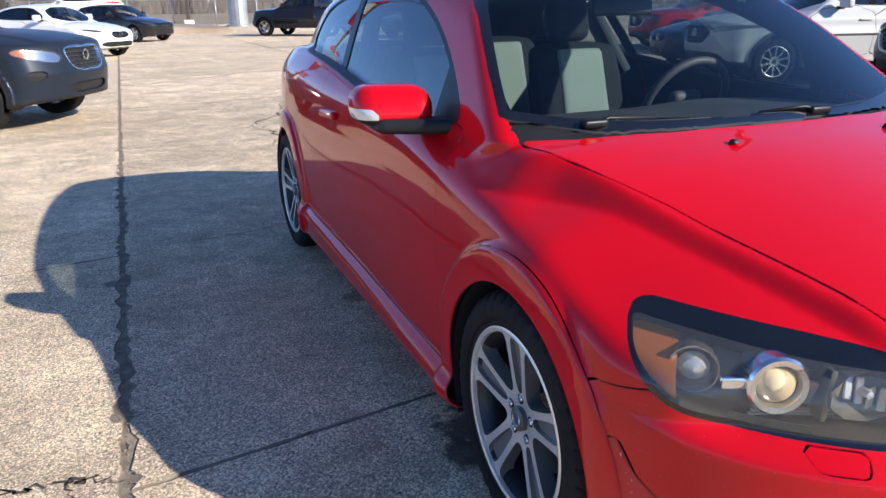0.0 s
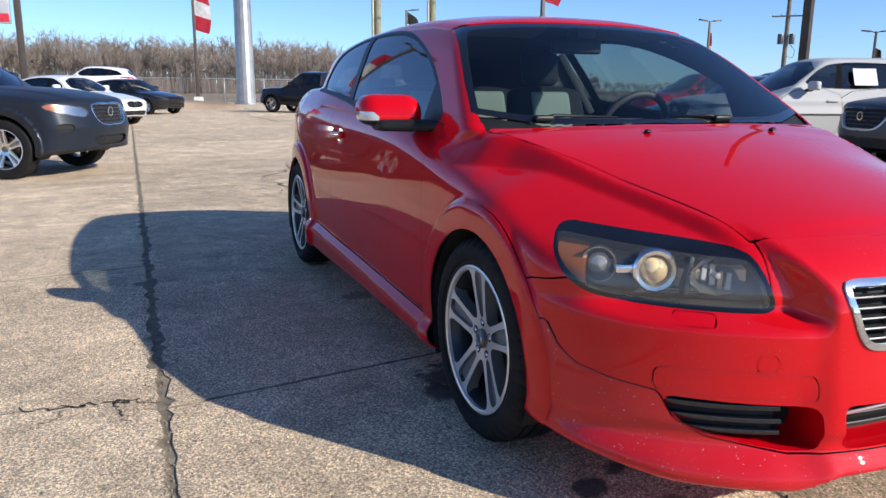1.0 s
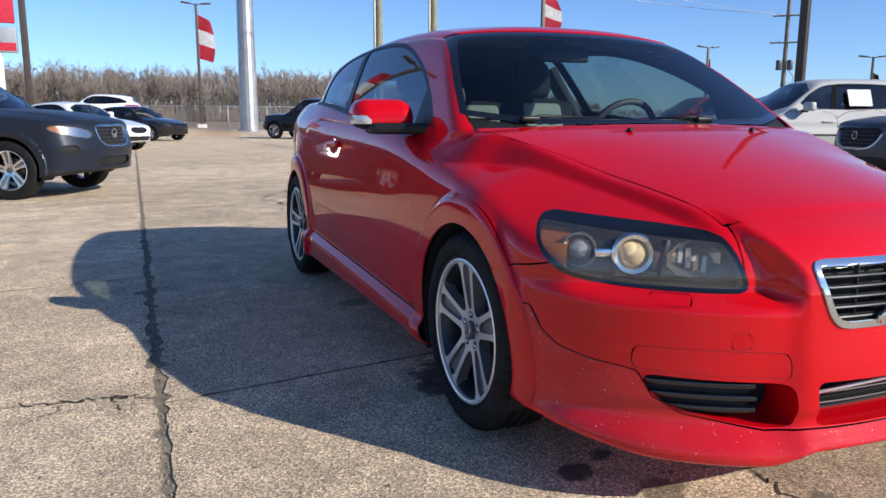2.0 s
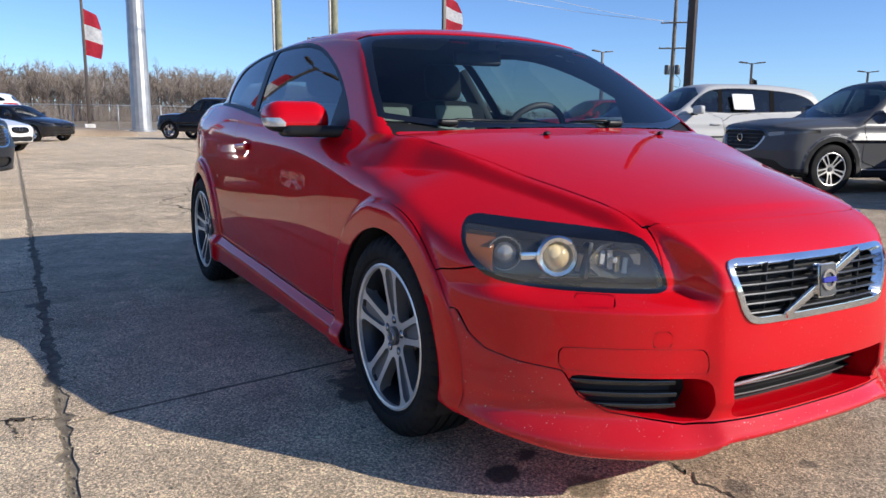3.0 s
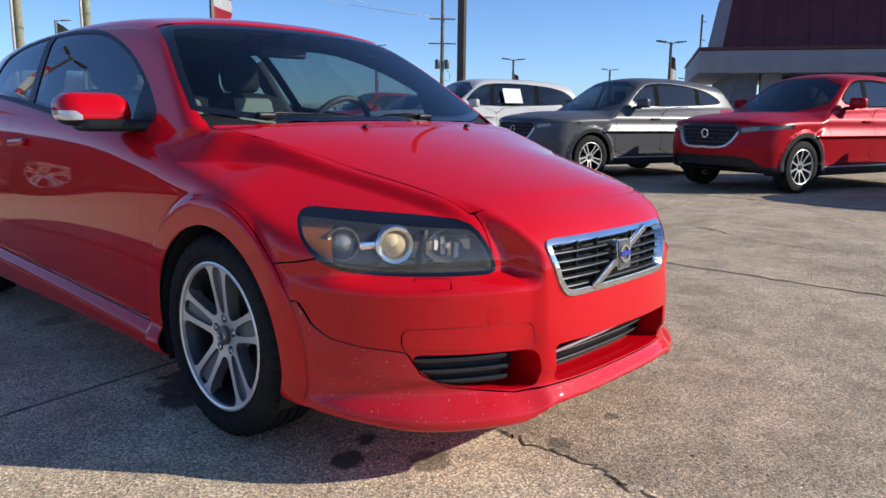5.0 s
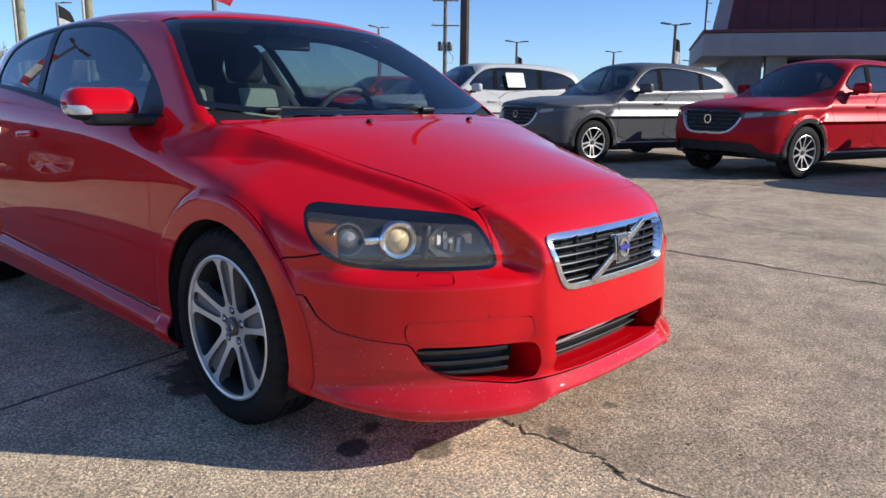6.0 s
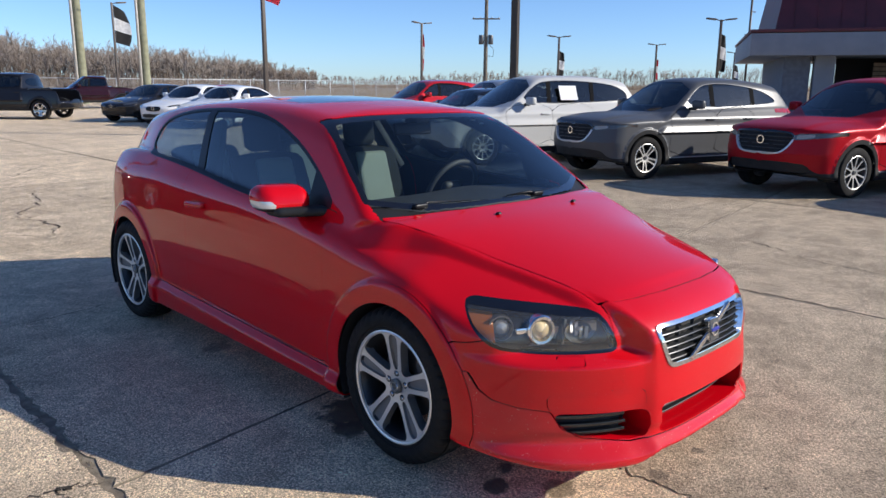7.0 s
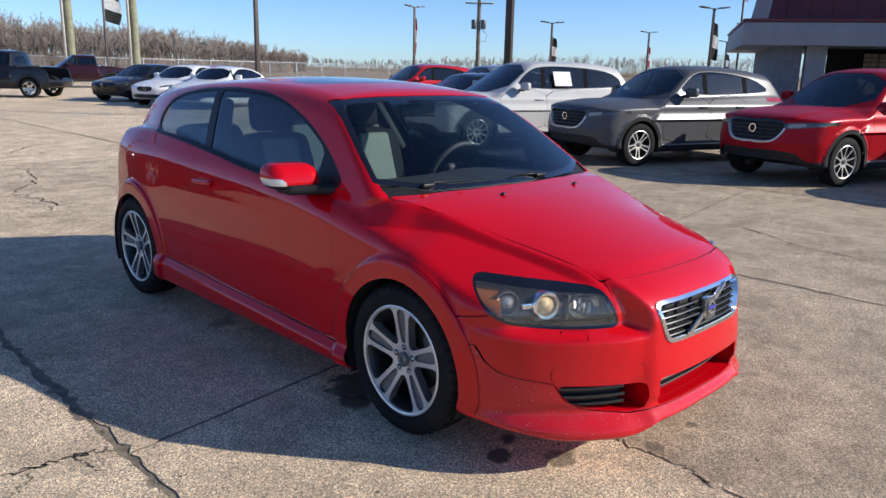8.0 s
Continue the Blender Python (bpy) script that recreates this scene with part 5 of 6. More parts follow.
# ---- other parked cars: one form with its own sizes for each ----
def car_field(c):
    fo, wb, ro, hw, R = c["fo"], c["wb"], c["ro"], c["hw"], c["R"]
    end, cowl, zc, zn = wb + ro, c["cowl"], c["hood"], c["nose"]
    hood = curve((-fo - 0.02, zn - 0.14), (-fo + 0.10, zn - 0.03), (-fo + 0.3, zn + 0.035), (cowl, zc), (cowl + 0.3, zc))
    belt = curve((cowl, c["belt"][0]), (wb * 0.6, (c["belt"][0] + c["belt"][1]) / 2), (end - 0.5, c["belt"][1]), (end, c["belt"][1] - 0.03))
    roof = curve(*c["roof"])
    low, kn = c["low"], c["round"]
    deck_end = c.get("deck")
    prof = curve(*c.get("prof", [(0.1, -0.05), (0.35, -0.015), (0.6, 0), (0.85, -0.01), (1.2, -0.05), (1.6, -0.1)]))
    rake_up, dome = c.get("rake", 0.35), c.get("dome", 0.0)
    plan = curve((-fo, hw - 0.015), (0, hw), (wb, hw), (end - 0.3, hw - 0.03), (end, hw - 0.12))

    def f(x, y, z):
        a = np.abs(x)
        flare = sum(0.022 * sstep(np.hypot(y - wy, z - R), R + 0.135, R + 0.115) for wy in (0, wb))
        side = smax(a - plan(y) - prof(z) - flare, (a - plan(y) + (z - c["crease"]) * 0.62) * 0.85, 0.022)
        k = sstep(y, cowl - 0.05, cowl + 0.25)
        top = (hood(y) - 0.10 * (a / hw) ** 3 + dome * sstep(a, 0.64, 0.54)) * (1 - k) + belt(y) * k
        if deck_end is not None:
            kk = sstep(y, deck_end[0] - 0.1, deck_end[0] + 0.05)
            top = top * (1 - kk) + deck_end[1] * kk
        rake = np.where(z > 0.62, (z - 0.62) * rake_up, (0.62 - z) * 0.16)
        nose = -fo + kn * a ** 3 + rake
        body = smax(smax(side, nose - y, 0.10), z - top, 0.05)
        body = smax(body, y - (end - 0.30 * a ** 3 - 0.2 * np.abs(z - 0.65)), 0.08)
        body = smax(body, low + 0.10 * sstep(y, 0, -fo) + 0.12 * sstep(y, wb, end) - z, 0.03)
        if c.get("bed"):
            bed = np.maximum(np.maximum(a - hw + 0.12, c["bed"][0] - y), np.maximum(y - end + 0.08, 0.75 - z))
            body = smax(body, -bed, 0.02)
        gs = (a - plan(y) + 0.085 + 0.42 * (z - c["belt"][0])) * 0.9
        ws = (cowl + c["ws"] * (z - zc + 0.02) + 0.28 * a * a - y) / math.hypot(1, c["ws"])
        rf = z - roof(y) + 0.06 * (a / 0.6) ** 2.4
        hb = (y - c["hatch"][0] + c["hatch"][1] * (z - c["belt"][1]) + 0.2 * a * a) / math.hypot(1, c["hatch"][1])
        cab = smax(smax(smax(gs, rf, 0.09), ws, 0.04), hb, 0.06)
        return smin(body, smax(cab, 0.75 - z, 0.01), 0.02)
    return f


def parked_car(name, label, m, c, colour, h=0.05, flake=0.3, category="car", dark=None, cladding=True, bright=False, group=""):
    fo, wb, ro, hw, R = c["fo"], c["wb"], c["ro"], c["hw"], c["R"]
    end, cowl = wb + ro, c["cowl"]
    root = thing(name, label, category, m, group)
    f = car_field(c)
    pnt = colour if isinstance(colour, bpy.types.Material) else paint(name + "_paint", colour, flake, gloss=0.22, coat=0.2, spec=0.1)
    H = max(v for _, v in c["roof"])
    p, q = shell(f, (-hw - 0.12, -fo - 0.12, 0.1), (hw + 0.12, end + 0.12, H + 0.1), h)
    k = Skin(p, q)
    rest = k.all
    for wy in (0, wb):
        _, rest = k.trim(rest, lambda P, wy=wy: when(A(P) > 0.45, np.hypot(P[:, 1] - wy, P[:, 2] - R) - R - 0.045))
    rz = curve(*c["roof"])
    zt = float(rz(np.array([cowl + c["ws"] * (H - c["hood"]) + 0.1]))) - 0.055
    wsp = rounded([(-hw + 0.17, c["hood"] + 0.02), (hw - 0.17, c["hood"] + 0.02), (hw - 0.33, zt), (-hw + 0.33, zt)], 1)
    ws, rest = k.trim(rest, lambda P: when((P[:, 1] < cowl + c["ws"] * (H - c["hood"]) + 0.25), area_dist(wsp, P[:, 0], P[:, 2])))
    bz0, bz1 = c["belt"][0] + 0.045, c["belt"][1] + 0.035
    tops = c["glass"]
    win = rounded([(cowl + 0.40, bz0), (c["wend"] - 0.06, bz1), (c["wend"], bz1 + 0.08)] + [(y, z) for y, z in tops], 2)
    win_f, rest = k.trim(rest, lambda P: when(A(P) > 0.40, area_dist(win, P[:, 1], P[:, 2])))
    glass_f, trim_f = k.trim(win_f, lambda P: area_dist(win, P[:, 1], P[:, 2]) + (0.009 if bright else 0.022))
    sides = lambda fs: ([g for g in fs if sum(k.p[i][0] for i in g) < 0], [g for g in fs if sum(k.p[i][0] for i in g) >= 0])
    for g in sides(trim_f):
        part("window_trim", k.mesh("window_trim", g, f, 0.003), TRIM if bright else POST_BLACK, root)
    for i, y0 in enumerate(c["posts"]):
        post, glass_f = k.trim(glass_f, lambda P: np.abs(P[:, 1] - y0 - 0.16 * (P[:, 2] - bz0)) - 0.045)
        for g in sides(post):
            part("window_post", k.mesh("window_post", g, f, 0.001), POST_BLACK, root)
    groups = [[], [], [], [], [], [], [], []]
    for g in glass_f:
        cx = sum(k.p[i][0] for i in g) / len(g)
        cy = sum(k.p[i][1] - 0.16 * (k.p[i][2] - bz0) for i in g) / len(g)
        groups[(0 if cx < 0 else 4) + min(sum(cy > y0 for y0 in c["posts"]), 3)].append(g)
    for i, g in enumerate(groups):
        if g:
            part("side_window", k.mesh("side_window", g, f, -0.006), GLASS_TINT if i % 4 == 0 else GLASS_DARK, root)
    part("windscreen", k.mesh("windscreen", ws, f, -0.004), GLASS_TINT, root)
    hg = c.get("rear_glass")
    if hg:
        rg, rest = k.trim(rest, lambda P: when(P[:, 1] > c["hatch"][0] - 1.0, area_dist(rounded([(-hg[0], hg[1]), (hg[0], hg[1]), (hg[0] - 0.1, hg[2]), (-hg[0] + 0.1, hg[2])], 2), P[:, 0], P[:, 2])))
        part("rear_window", k.mesh("rear_window", rg, f, -0.004), GLASS_DARK, root)
    # lamps, grille, lower intake
    front = lambda P: P[:, 1] < -fo * 0.25
    lp = rounded(c["lamp"], 1)
    lamp, rest = k.trim(rest, lambda P: when(front(P), area_dist(lp, A(P), P[:, 2])))
    gp = rounded(c["grille"], 2)
    gr, rest = k.trim(rest, lambda P: when(front(P), area_dist(gp, A(P), P[:, 2])))
    frame_r, gr2 = k.trim(gr, lambda P: -area_dist(gp, A(P), P[:, 2]) - c.get("ring", 0.028))
    for side in (0, 1):
        lf = [g for g in lamp if (sum(k.p[i][0] for i in g) < 0) == (side == 0)]
        if not lf:
            continue
        lampo = part("headlamp", k.mesh("headlamp", lf, f, -0.03), LAMP_SILVER if c.get("bright_lamp") else LAMP_GREY, root, "headlamp under a clear cover")
        inner_l, _ = k.trim(lf, lambda P: np.maximum(area_dist(lp, A(P), P[:, 2]) + 0.014, np.abs(A(P) - c.get("unit", (0.62, 0.10))[0]) - c.get("unit", (0.62, 0.10))[1]))
        part("lamp_unit", k.mesh("lamp_unit", inner_l, f, -0.018), LAMP_SILVER if c.get("bright_lamp") else LAMP_INNER, lampo)
        part("lamp_cover", k.mesh("lamp_cover", lf, f, 0.0), GLASS_LAMP, lampo)
        am = c.get("amber")
        if am:
            af, _ = k.trim(lf, lambda P: am - A(P))
            if af:
                part("amber_marker", k.mesh("amber_marker", af, f, -0.010), AMBER, lampo)
    if gr2:
        g_ob = part("grille", k.mesh("grille", gr2, f, -0.03), DARK, root, "dark mesh grille")
        if c.get("wing"):
            bright_f, frame_r = k.trim(frame_r, lambda P: P[:, 2] - c["wing"])
            part("grille_wing", k.mesh("grille_wing", bright_f, f, 0.010, 0.04), SATIN, g_ob, "satin chrome wing under the grille")
        part("grille_frame", k.mesh("grille_frame", frame_r, f, 0.006, 0.04), CHROME if c.get("chrome_grille") else GLOSS_BLACK, g_ob)
        gz = [v for _, v in c["grille"]]
        gx = max(u for u, _ in c["grille"])
        for i in range(6):
            z = min(gz) + (max(gz) - min(gz)) * (i + 0.7) / 6.4
            rows = []
            for x in np.linspace(-gx * 0.93, gx * 0.93, 9):
                y = -fo - 0.1
                while y < 0 and f(np.array([x]), np.array([y]), np.array([z]))[0] > 0:
                    y += 0.01
                rows.append((x, y + 0.012, z))
            part("grille_slat", tube(rows, 0.007, 5), SLAT, g_ob)
        y = -fo - 0.1
        zb = (min(gz) + max(gz)) / 2 + 0.03
        while y < 0 and f(np.array([0.0]), np.array([y]), np.array([zb]))[0] > 0:
            y += 0.01
        em = lathe([(0.045, 0.0), (0.047, -0.012), (0.062, -0.012), (0.064, 0.0)], 20, "y")
        em.transform(pose(0, y - 0.004, zb))
        part("emblem", em, CHROME, g_ob, "plain round chrome emblem")
    lower, rest = k.trim(rest, lambda P: when(front(P), area_dist(rounded(c["intake"], 1), A(P), P[:, 2])))
    if lower:
        part("lower_intake", k.mesh("lower_intake", lower, f, -0.03), BLACK_PLASTIC, root)
    if c.get("vent"):
        vp = rounded(c["vent"], 1)
        vf, rest = k.trim(rest, lambda P: when(front(P), area_dist(vp, A(P), P[:, 2])))
        for side in (0, 1):
            vg = [g for g in vf if (sum(k.p[i][0] for i in g) < 0) == (side == 0)]
            if vg:
                vent = part("bumper_vent", k.mesh("bumper_vent", vg, f, -0.025), DARK, root, "dark louvred bumper vent")
                zs = [v for _, v in c["vent"]]
                for i in range(3):
                    z0 = min(zs) + (max(zs) - min(zs)) * (0.25 + 0.25 * i)
                    bf, _ = k.trim(vg, lambda P: np.abs(P[:, 2] - z0) - 0.007)
                    if bf:
                        part("vent_louvre", k.mesh("vent_louvre", bf, f, -0.008), BLACK_PLASTIC, vent)
    tl = c.get("tail")
    if tl:
        tf, rest = k.trim(rest, lambda P: when(P[:, 1] > c.get("tail_y", wb + 0.3), area_dist(rounded(tl, 1), A(P), P[:, 2])))
        for side in (0, 1):
            tg = [g for g in tf if (sum(k.p[i][0] for i in g) < 0) == (side == 0)]
            if tg:
                part("tail_lamp", k.mesh("tail_lamp", tg, f, 0.002), TAIL_RED, root)
    if cladding:
        cl, rest = k.trim(rest, lambda P: np.minimum(P[:, 2] - c["low"] - 0.13 - c.get("chin", 0) * sstep(P[:, 1], -0.35, -0.45) * sstep(A(P), 0.80, 0.60), np.minimum(np.hypot(P[:, 1], P[:, 2] - R), np.hypot(P[:, 1] - wb, P[:, 2] - R)) - R - 0.105))
        part("cladding", k.mesh("cladding", cl, f, 0.004, 0.02), dark or BLACK_PLASTIC, root, "dark plastic lower cladding and arches")
    if c.get("strip"):
        for s in (-1, 1):
            part("sill_strip", block((0.03, wb - 2 * R - 0.22, 0.022), (s * (hw - 0.018), wb / 2, c["low"] + 0.115), 0.008, 2), SATIN, root, "satin bright sill strip")
    # doors
    for y0, y1 in c["doors"]:
        dp = rounded([(y0, c["low"] + 0.15), (y1, c["low"] + 0.15), (y1 + 0.05, 0.7), (y1 + 0.02, c["belt"][1] + 0.03), (y0 - 0.02, c["belt"][0] + 0.03), (y0, 0.7)], 1)
        df, rest = k.trim(rest, lambda P: when(A(P) > 0.5, area_dist(dp, P[:, 1], P[:, 2]) + 0.005))
        _, rest = k.trim(rest, lambda P: when(A(P) > 0.5, area_dist(dp, P[:, 1], P[:, 2]) - 0.005))
        for side in (0, 1):
            dg = [g for g in df if (sum(k.p[i][0] for i in g) < 0) == (side == 0)]
            if dg:
                s = -1 if side == 0 else 1
                door = part("door", k.mesh("door", dg, f, 0, 0.01), pnt, root)
                hy = y1 - 0.13
                hz = c["belt"][0] - 0.12
                xx = s * hw
                while f(np.array([xx]), np.array([hy]), np.array([hz]))[0] > 0:
                    xx -= s * 0.005
                part("door_handle", block((0.03, 0.20, 0.028), (xx + s * 0.012, hy, hz), 0.01, 2), pnt, door)
    part("body_shell", k.mesh("body_shell", rest, f, 0, 0.01), pnt, root)
    part("inner_shell", k.mesh("inner_shell", rest, f, -0.02), DARK, root)
    # wheels, mirrors, cabin
    for wy in (0, wb):
        for s in (-1, 1):
            wheel("wheel", root, pose(s * (hw - 0.115), wy, R, 0, 0, 180 if s < 0 else 0) @ pose(0, 0, 0, 20 + 13 * s, 0, 0), R, 0.225, R * 0.66, arms=c.get("arms", 5), twin=c.get("twin", True), h_arm=0.013, face=c.get("face"), under=c.get("under"), fine=False)
            bm = lathe([(0.01, -0.16), (R + 0.06, -0.16), (R + 0.06, 0.10)], 28)
            bm.transform(pose(s * (hw - 0.14), wy, R, 0, 0, 180 if s < 0 else 0))
            for v in bm.verts:
                v.co.z = max(v.co.z, c["low"])
            part("wheel_housing", bm, DARK, root)
    for s in (-1, 1):
        mb = part("door_mirror", block((0.22, 0.12, 0.15), (s * (hw + 0.07), cowl + 0.62, c["belt"][0] + 0.13), 0.05, 3, (0, 0, s * 12)), dark or pnt, root)
        part("mirror_foot", block((0.14, 0.07, 0.05), (s * (hw - 0.04), cowl + 0.60, c["belt"][0] + 0.06), 0.02, 2), BLACK_PLASTIC, mb)
    cab0, cab1 = cowl + 0.25, c["wend"] - 0.1
    part("dashboard", block((2 * hw - 0.35, 0.5, 0.2), (0, cowl + 0.45, c["belt"][0] - 0.12), 0.06, 2), DASH, root)
    for y0 in (cowl + 1.25, cowl + 2.1):
        for x in (-0.38, 0.38):
            if y0 < cab1 - 0.1:
                st = part("seat", block((0.46, 0.16, 0.62), (x, y0, c["belt"][0] - 0.12), 0.06, 2, (-14, 0, 0), taper=(0.85, 0.9)), SEAT_DARK, root)
                part("headrest", block((0.24, 0.10, 0.18), (x, y0 + 0.10, c["belt"][0] + 0.28), 0.045, 2), SEAT_DARK, st)
    return root


TRIM = mat("window_trim_bright", (0.20, 0.20, 0.205), 0.55, 0.5, spread=0.04)
ALLOY = mat("silver_alloy", (0.55, 0.55, 0.54), 0.38, 0.5, spread=0.06)
SATIN = mat("satin_chrome", (0.62, 0.62, 0.61), 0.35, 0.6, spread=0.04)
GLASS_TINT = glass("tinted_glass", (0.26, 0.31, 0.32), 0.02, 0.10)
TAIL_RED = mat("tail_lamp_red", (0.45, 0.01, 0.01), 0.15, coat=0.8)
SUV = dict(fo=0.92, wb=2.70, ro=0.95, hw=0.905, R=0.355, cowl=0.38, hood=1.07, nose=0.97, belt=(1.09, 1.17), crease=0.98, ws=1.55, low=0.23, round=0.50, rake=0.16, dome=0.016,
           prof=[(0.1, -0.07), (0.30, -0.010), (0.42, -0.020), (0.60, -0.012), (0.80, -0.003), (0.95, 0.0), (1.1, -0.002), (1.6, -0.02)],
           roof=[(0.9, 1.51), (1.25, 1.62), (1.65, 1.670), (2.1, 1.675), (2.7, 1.640), (3.2, 1.575), (3.5, 1.51)], hatch=(3.60, 0.85), wend=3.12,
           glass=[(3.04, 1.34), (2.78, 1.47), (2.2, 1.56), (1.6, 1.58), (1.25, 1.51)], posts=(1.52, 2.50), doors=((0.50, 1.50), (1.52, 2.40)),
           lamp=[(0.47, 0.795), (0.70, 0.825), (0.93, 0.862), (0.97, 0.925), (0.72, 0.905), (0.48, 0.885)], wing=0.83, chin=0.11, ring=0.022,
           grille=[(-0.1, 0.935), (0.40, 0.925), (0.50, 0.885), (0.50, 0.80), (0.43, 0.68), (0.32, 0.595), (-0.1, 0.585)],
           intake=[(-0.1, 0.50), (0.6, 0.50), (0.72, 0.42), (0.65, 0.32), (-0.1, 0.30)], tail=[(0.45, 1.02), (0.9, 1.06), (0.9, 1.14), (0.5, 1.12)], rear_glass=(0.60, 1.22, 1.48),
           face=ALLOY, under=LAMP_GREY, arms=10, twin=False, strip=True)


def spot(x, y, heading, wheel_at=None, z=0.0):
    """The pose of a car whose nose points along heading (degrees, 0 = +x, anticlockwise), its front axle's middle at x, y."""
    return pose(x, y, z, 0, 0, heading + 90)


# three crossovers in a row, facing the hatchback's flank
ROW = 163
def front_left(x, y, heading, hw):
    """Pose of a car from its left front hub."""
    a = radians(heading)
    return spot(x + math.sin(a) * hw, y - math.cos(a) * hw, heading)
parked_car("red_crossover", "deep red metallic crossover with dark grille and silver wheels", front_left(8.66, 1.41, ROW, 0.80), SUV, (0.36, 0.002, 0.010), h=0.034, flake=0.2, group="crossovers in a row")
GREYC = dict(SUV, face=MACHINED, under=DARK, twin=True, arms=5)
grey_suv = parked_car("grey_crossover", "dark grey metallic crossover with bright window trim and black wheels", front_left(8.30, 4.49, ROW, 0.80), GREYC, (0.085, 0.087, 0.092), h=0.034, flake=0.15, bright=True, group="crossovers in a row")
BIG = dict(SUV, wb=2.93, ro=1.10, fo=0.98, roof=[(0.9, 1.52), (1.25, 1.65), (1.7, 1.715), (2.6, 1.72), (3.3, 1.68), (3.9, 1.58)], hatch=(3.98, 0.75), wend=3.60, twin=False, arms=10,
           glass=[(3.55, 1.42), (3.2, 1.56), (2.4, 1.62), (1.6, 1.62), (1.25, 1.53)], posts=(1.55, 2.62), doors=((0.5, 1.53), (1.55, 2.55)))
white_suv = parked_car("white_crossover", "long silver-white crossover with a paper in its rear side window", front_left(7.79, 7.70, ROW, 0.80), BIG, (0.46, 0.46, 0.45), h=0.04, flake=0.0, bright=True, group="crossovers in a row")
copy_thing(grey_suv, front_left(9.02, -1.67, ROW, 0.80))
for s in (1,):
    part("window_paper", block((0.006, 0.42, 0.30), (s * 0.765, 2.02, 1.375), 0, 1, (0, -22 * s, 0)), PAPER, white_suv, "white paper sheet in the window")
# ---- cars farther off ----
def at_az(az, d, eye=(-2.0, -2.1)):
    return eye[0] + d * math.sin(radians(az)), eye[1] + d * math.cos(radians(az))


XC = dict(SUV, rake=0.26, dome=0.010, strip=False, unit=(0.62, 0.30), arms=5, under=None, wing=None, chin=0, ring=0.011, vent=[(0.66, 0.655), (0.83, 0.665), (0.86, 0.60), (0.80, 0.545), (0.69, 0.55)], fo=0.93, wb=2.77, ro=0.93, R=0.36, nose=0.96, hood=1.09, round=0.45, twin=True, face=LAMP_SILVER,
          lamp=[(0.44, 0.75), (0.60, 0.735), (0.86, 0.81), (0.895, 0.89), (0.72, 0.905), (0.44, 0.85)], amber=0.80, bright_lamp=True, chrome_grille=True,
          grille=[(-0.1, 0.91), (0.36, 0.91), (0.39, 0.82), (0.32, 0.63), (-0.1, 0.62)], intake=[(-0.1, 0.50), (0.42, 0.50), (0.38, 0.38), (-0.1, 0.38)])
parked_car("blue_grey_crossover", "dark blue-grey crossover with chrome grille and amber-cornered lamps", spot(-2.85, 8.98, -26), XC, (0.016, 0.022, 0.034), h=0.034, flake=0.2)
SEDAN = dict(fo=0.90, wb=2.70, ro=1.00, hw=0.88, R=0.325, cowl=0.42, hood=0.96, nose=0.76, belt=(0.96, 1.02), crease=0.84, ws=1.75, low=0.18, round=0.6,
             roof=[(0.9, 1.34), (1.3, 1.42), (1.8, 1.45), (2.4, 1.42), (3.0, 1.30)], hatch=(3.35, 1.6), wend=2.95, deck=(2.95, 1.06),
             glass=[(2.75, 1.20), (2.4, 1.33), (1.8, 1.37), (1.35, 1.33)], posts=(1.55,), doors=((0.55, 1.55), (1.57, 2.40)),
             lamp=[(0.45, 0.66), (0.84, 0.72), (0.87, 0.79), (0.60, 0.76)], grille=[(-0.1, 0.70), (0.34, 0.70), (0.30, 0.54), (-0.1, 0.52)],
             intake=[(-0.1, 0.44), (0.6, 0.44), (0.6, 0.30), (-0.1, 0.30)], tail=[(0.4, 0.86), (0.9, 0.88), (0.9, 0.98), (0.45, 0.97)], rear_glass=(0.55, 1.12, 1.36), face=LAMP_SILVER, bright_lamp=True)
HATCHB = dict(SEDAN, wb=2.55, ro=0.75, deck=None, hatch=(3.28, 0.8), roof=[(0.9, 1.36), (1.3, 1.44), (1.8, 1.47), (2.4, 1.45), (3.0, 1.38)], wend=2.85, glass=[(2.75, 1.24), (2.4, 1.36), (1.8, 1.39), (1.35, 1.35)])
PICKUP = dict(fo=0.95, wb=3.40, ro=1.10, hw=0.99, R=0.40, cowl=0.48, hood=1.20, nose=1.10, belt=(1.22, 1.26), crease=1.10, ws=1.35, low=0.36, round=0.35,
              roof=[(0.9, 1.74), (1.25, 1.86), (1.7, 1.90), (2.5, 1.88), (2.75, 1.84)], hatch=(2.80, 0.25), wend=2.62, deck=(2.85, 1.30), bed=(2.95,),
              glass=[(2.60, 1.70), (2.4, 1.76), (1.7, 1.78), (1.3, 1.70)], posts=(1.62,), doors=((0.60, 1.62), (1.64, 2.60)),
              lamp=[(0.62, 0.92), (0.93, 0.92), (0.93, 1.06), (0.62, 1.06)], grille=[(-0.1, 1.06), (0.60, 1.06), (0.58, 0.78), (-0.1, 0.76)],
              intake=[(-0.1, 0.62), (0.7, 0.62), (0.7, 0.48), (-0.1, 0.48)], tail_y=4.35, tail=[(0.86, 0.92), (1.05, 0.92), (1.05, 1.22), (0.87, 1.22)], rear_glass=(0.62, 1.36, 1.68), face=LAMP_SILVER)
NAVY, WHITE, BLACK_P = paint("navy_paint", (0.02, 0.035, 0.07), 0.3), paint("white_paint", (0.75, 0.75, 0.74), 0.0), paint("black_paint", (0.010, 0.010, 0.012), 0.2)
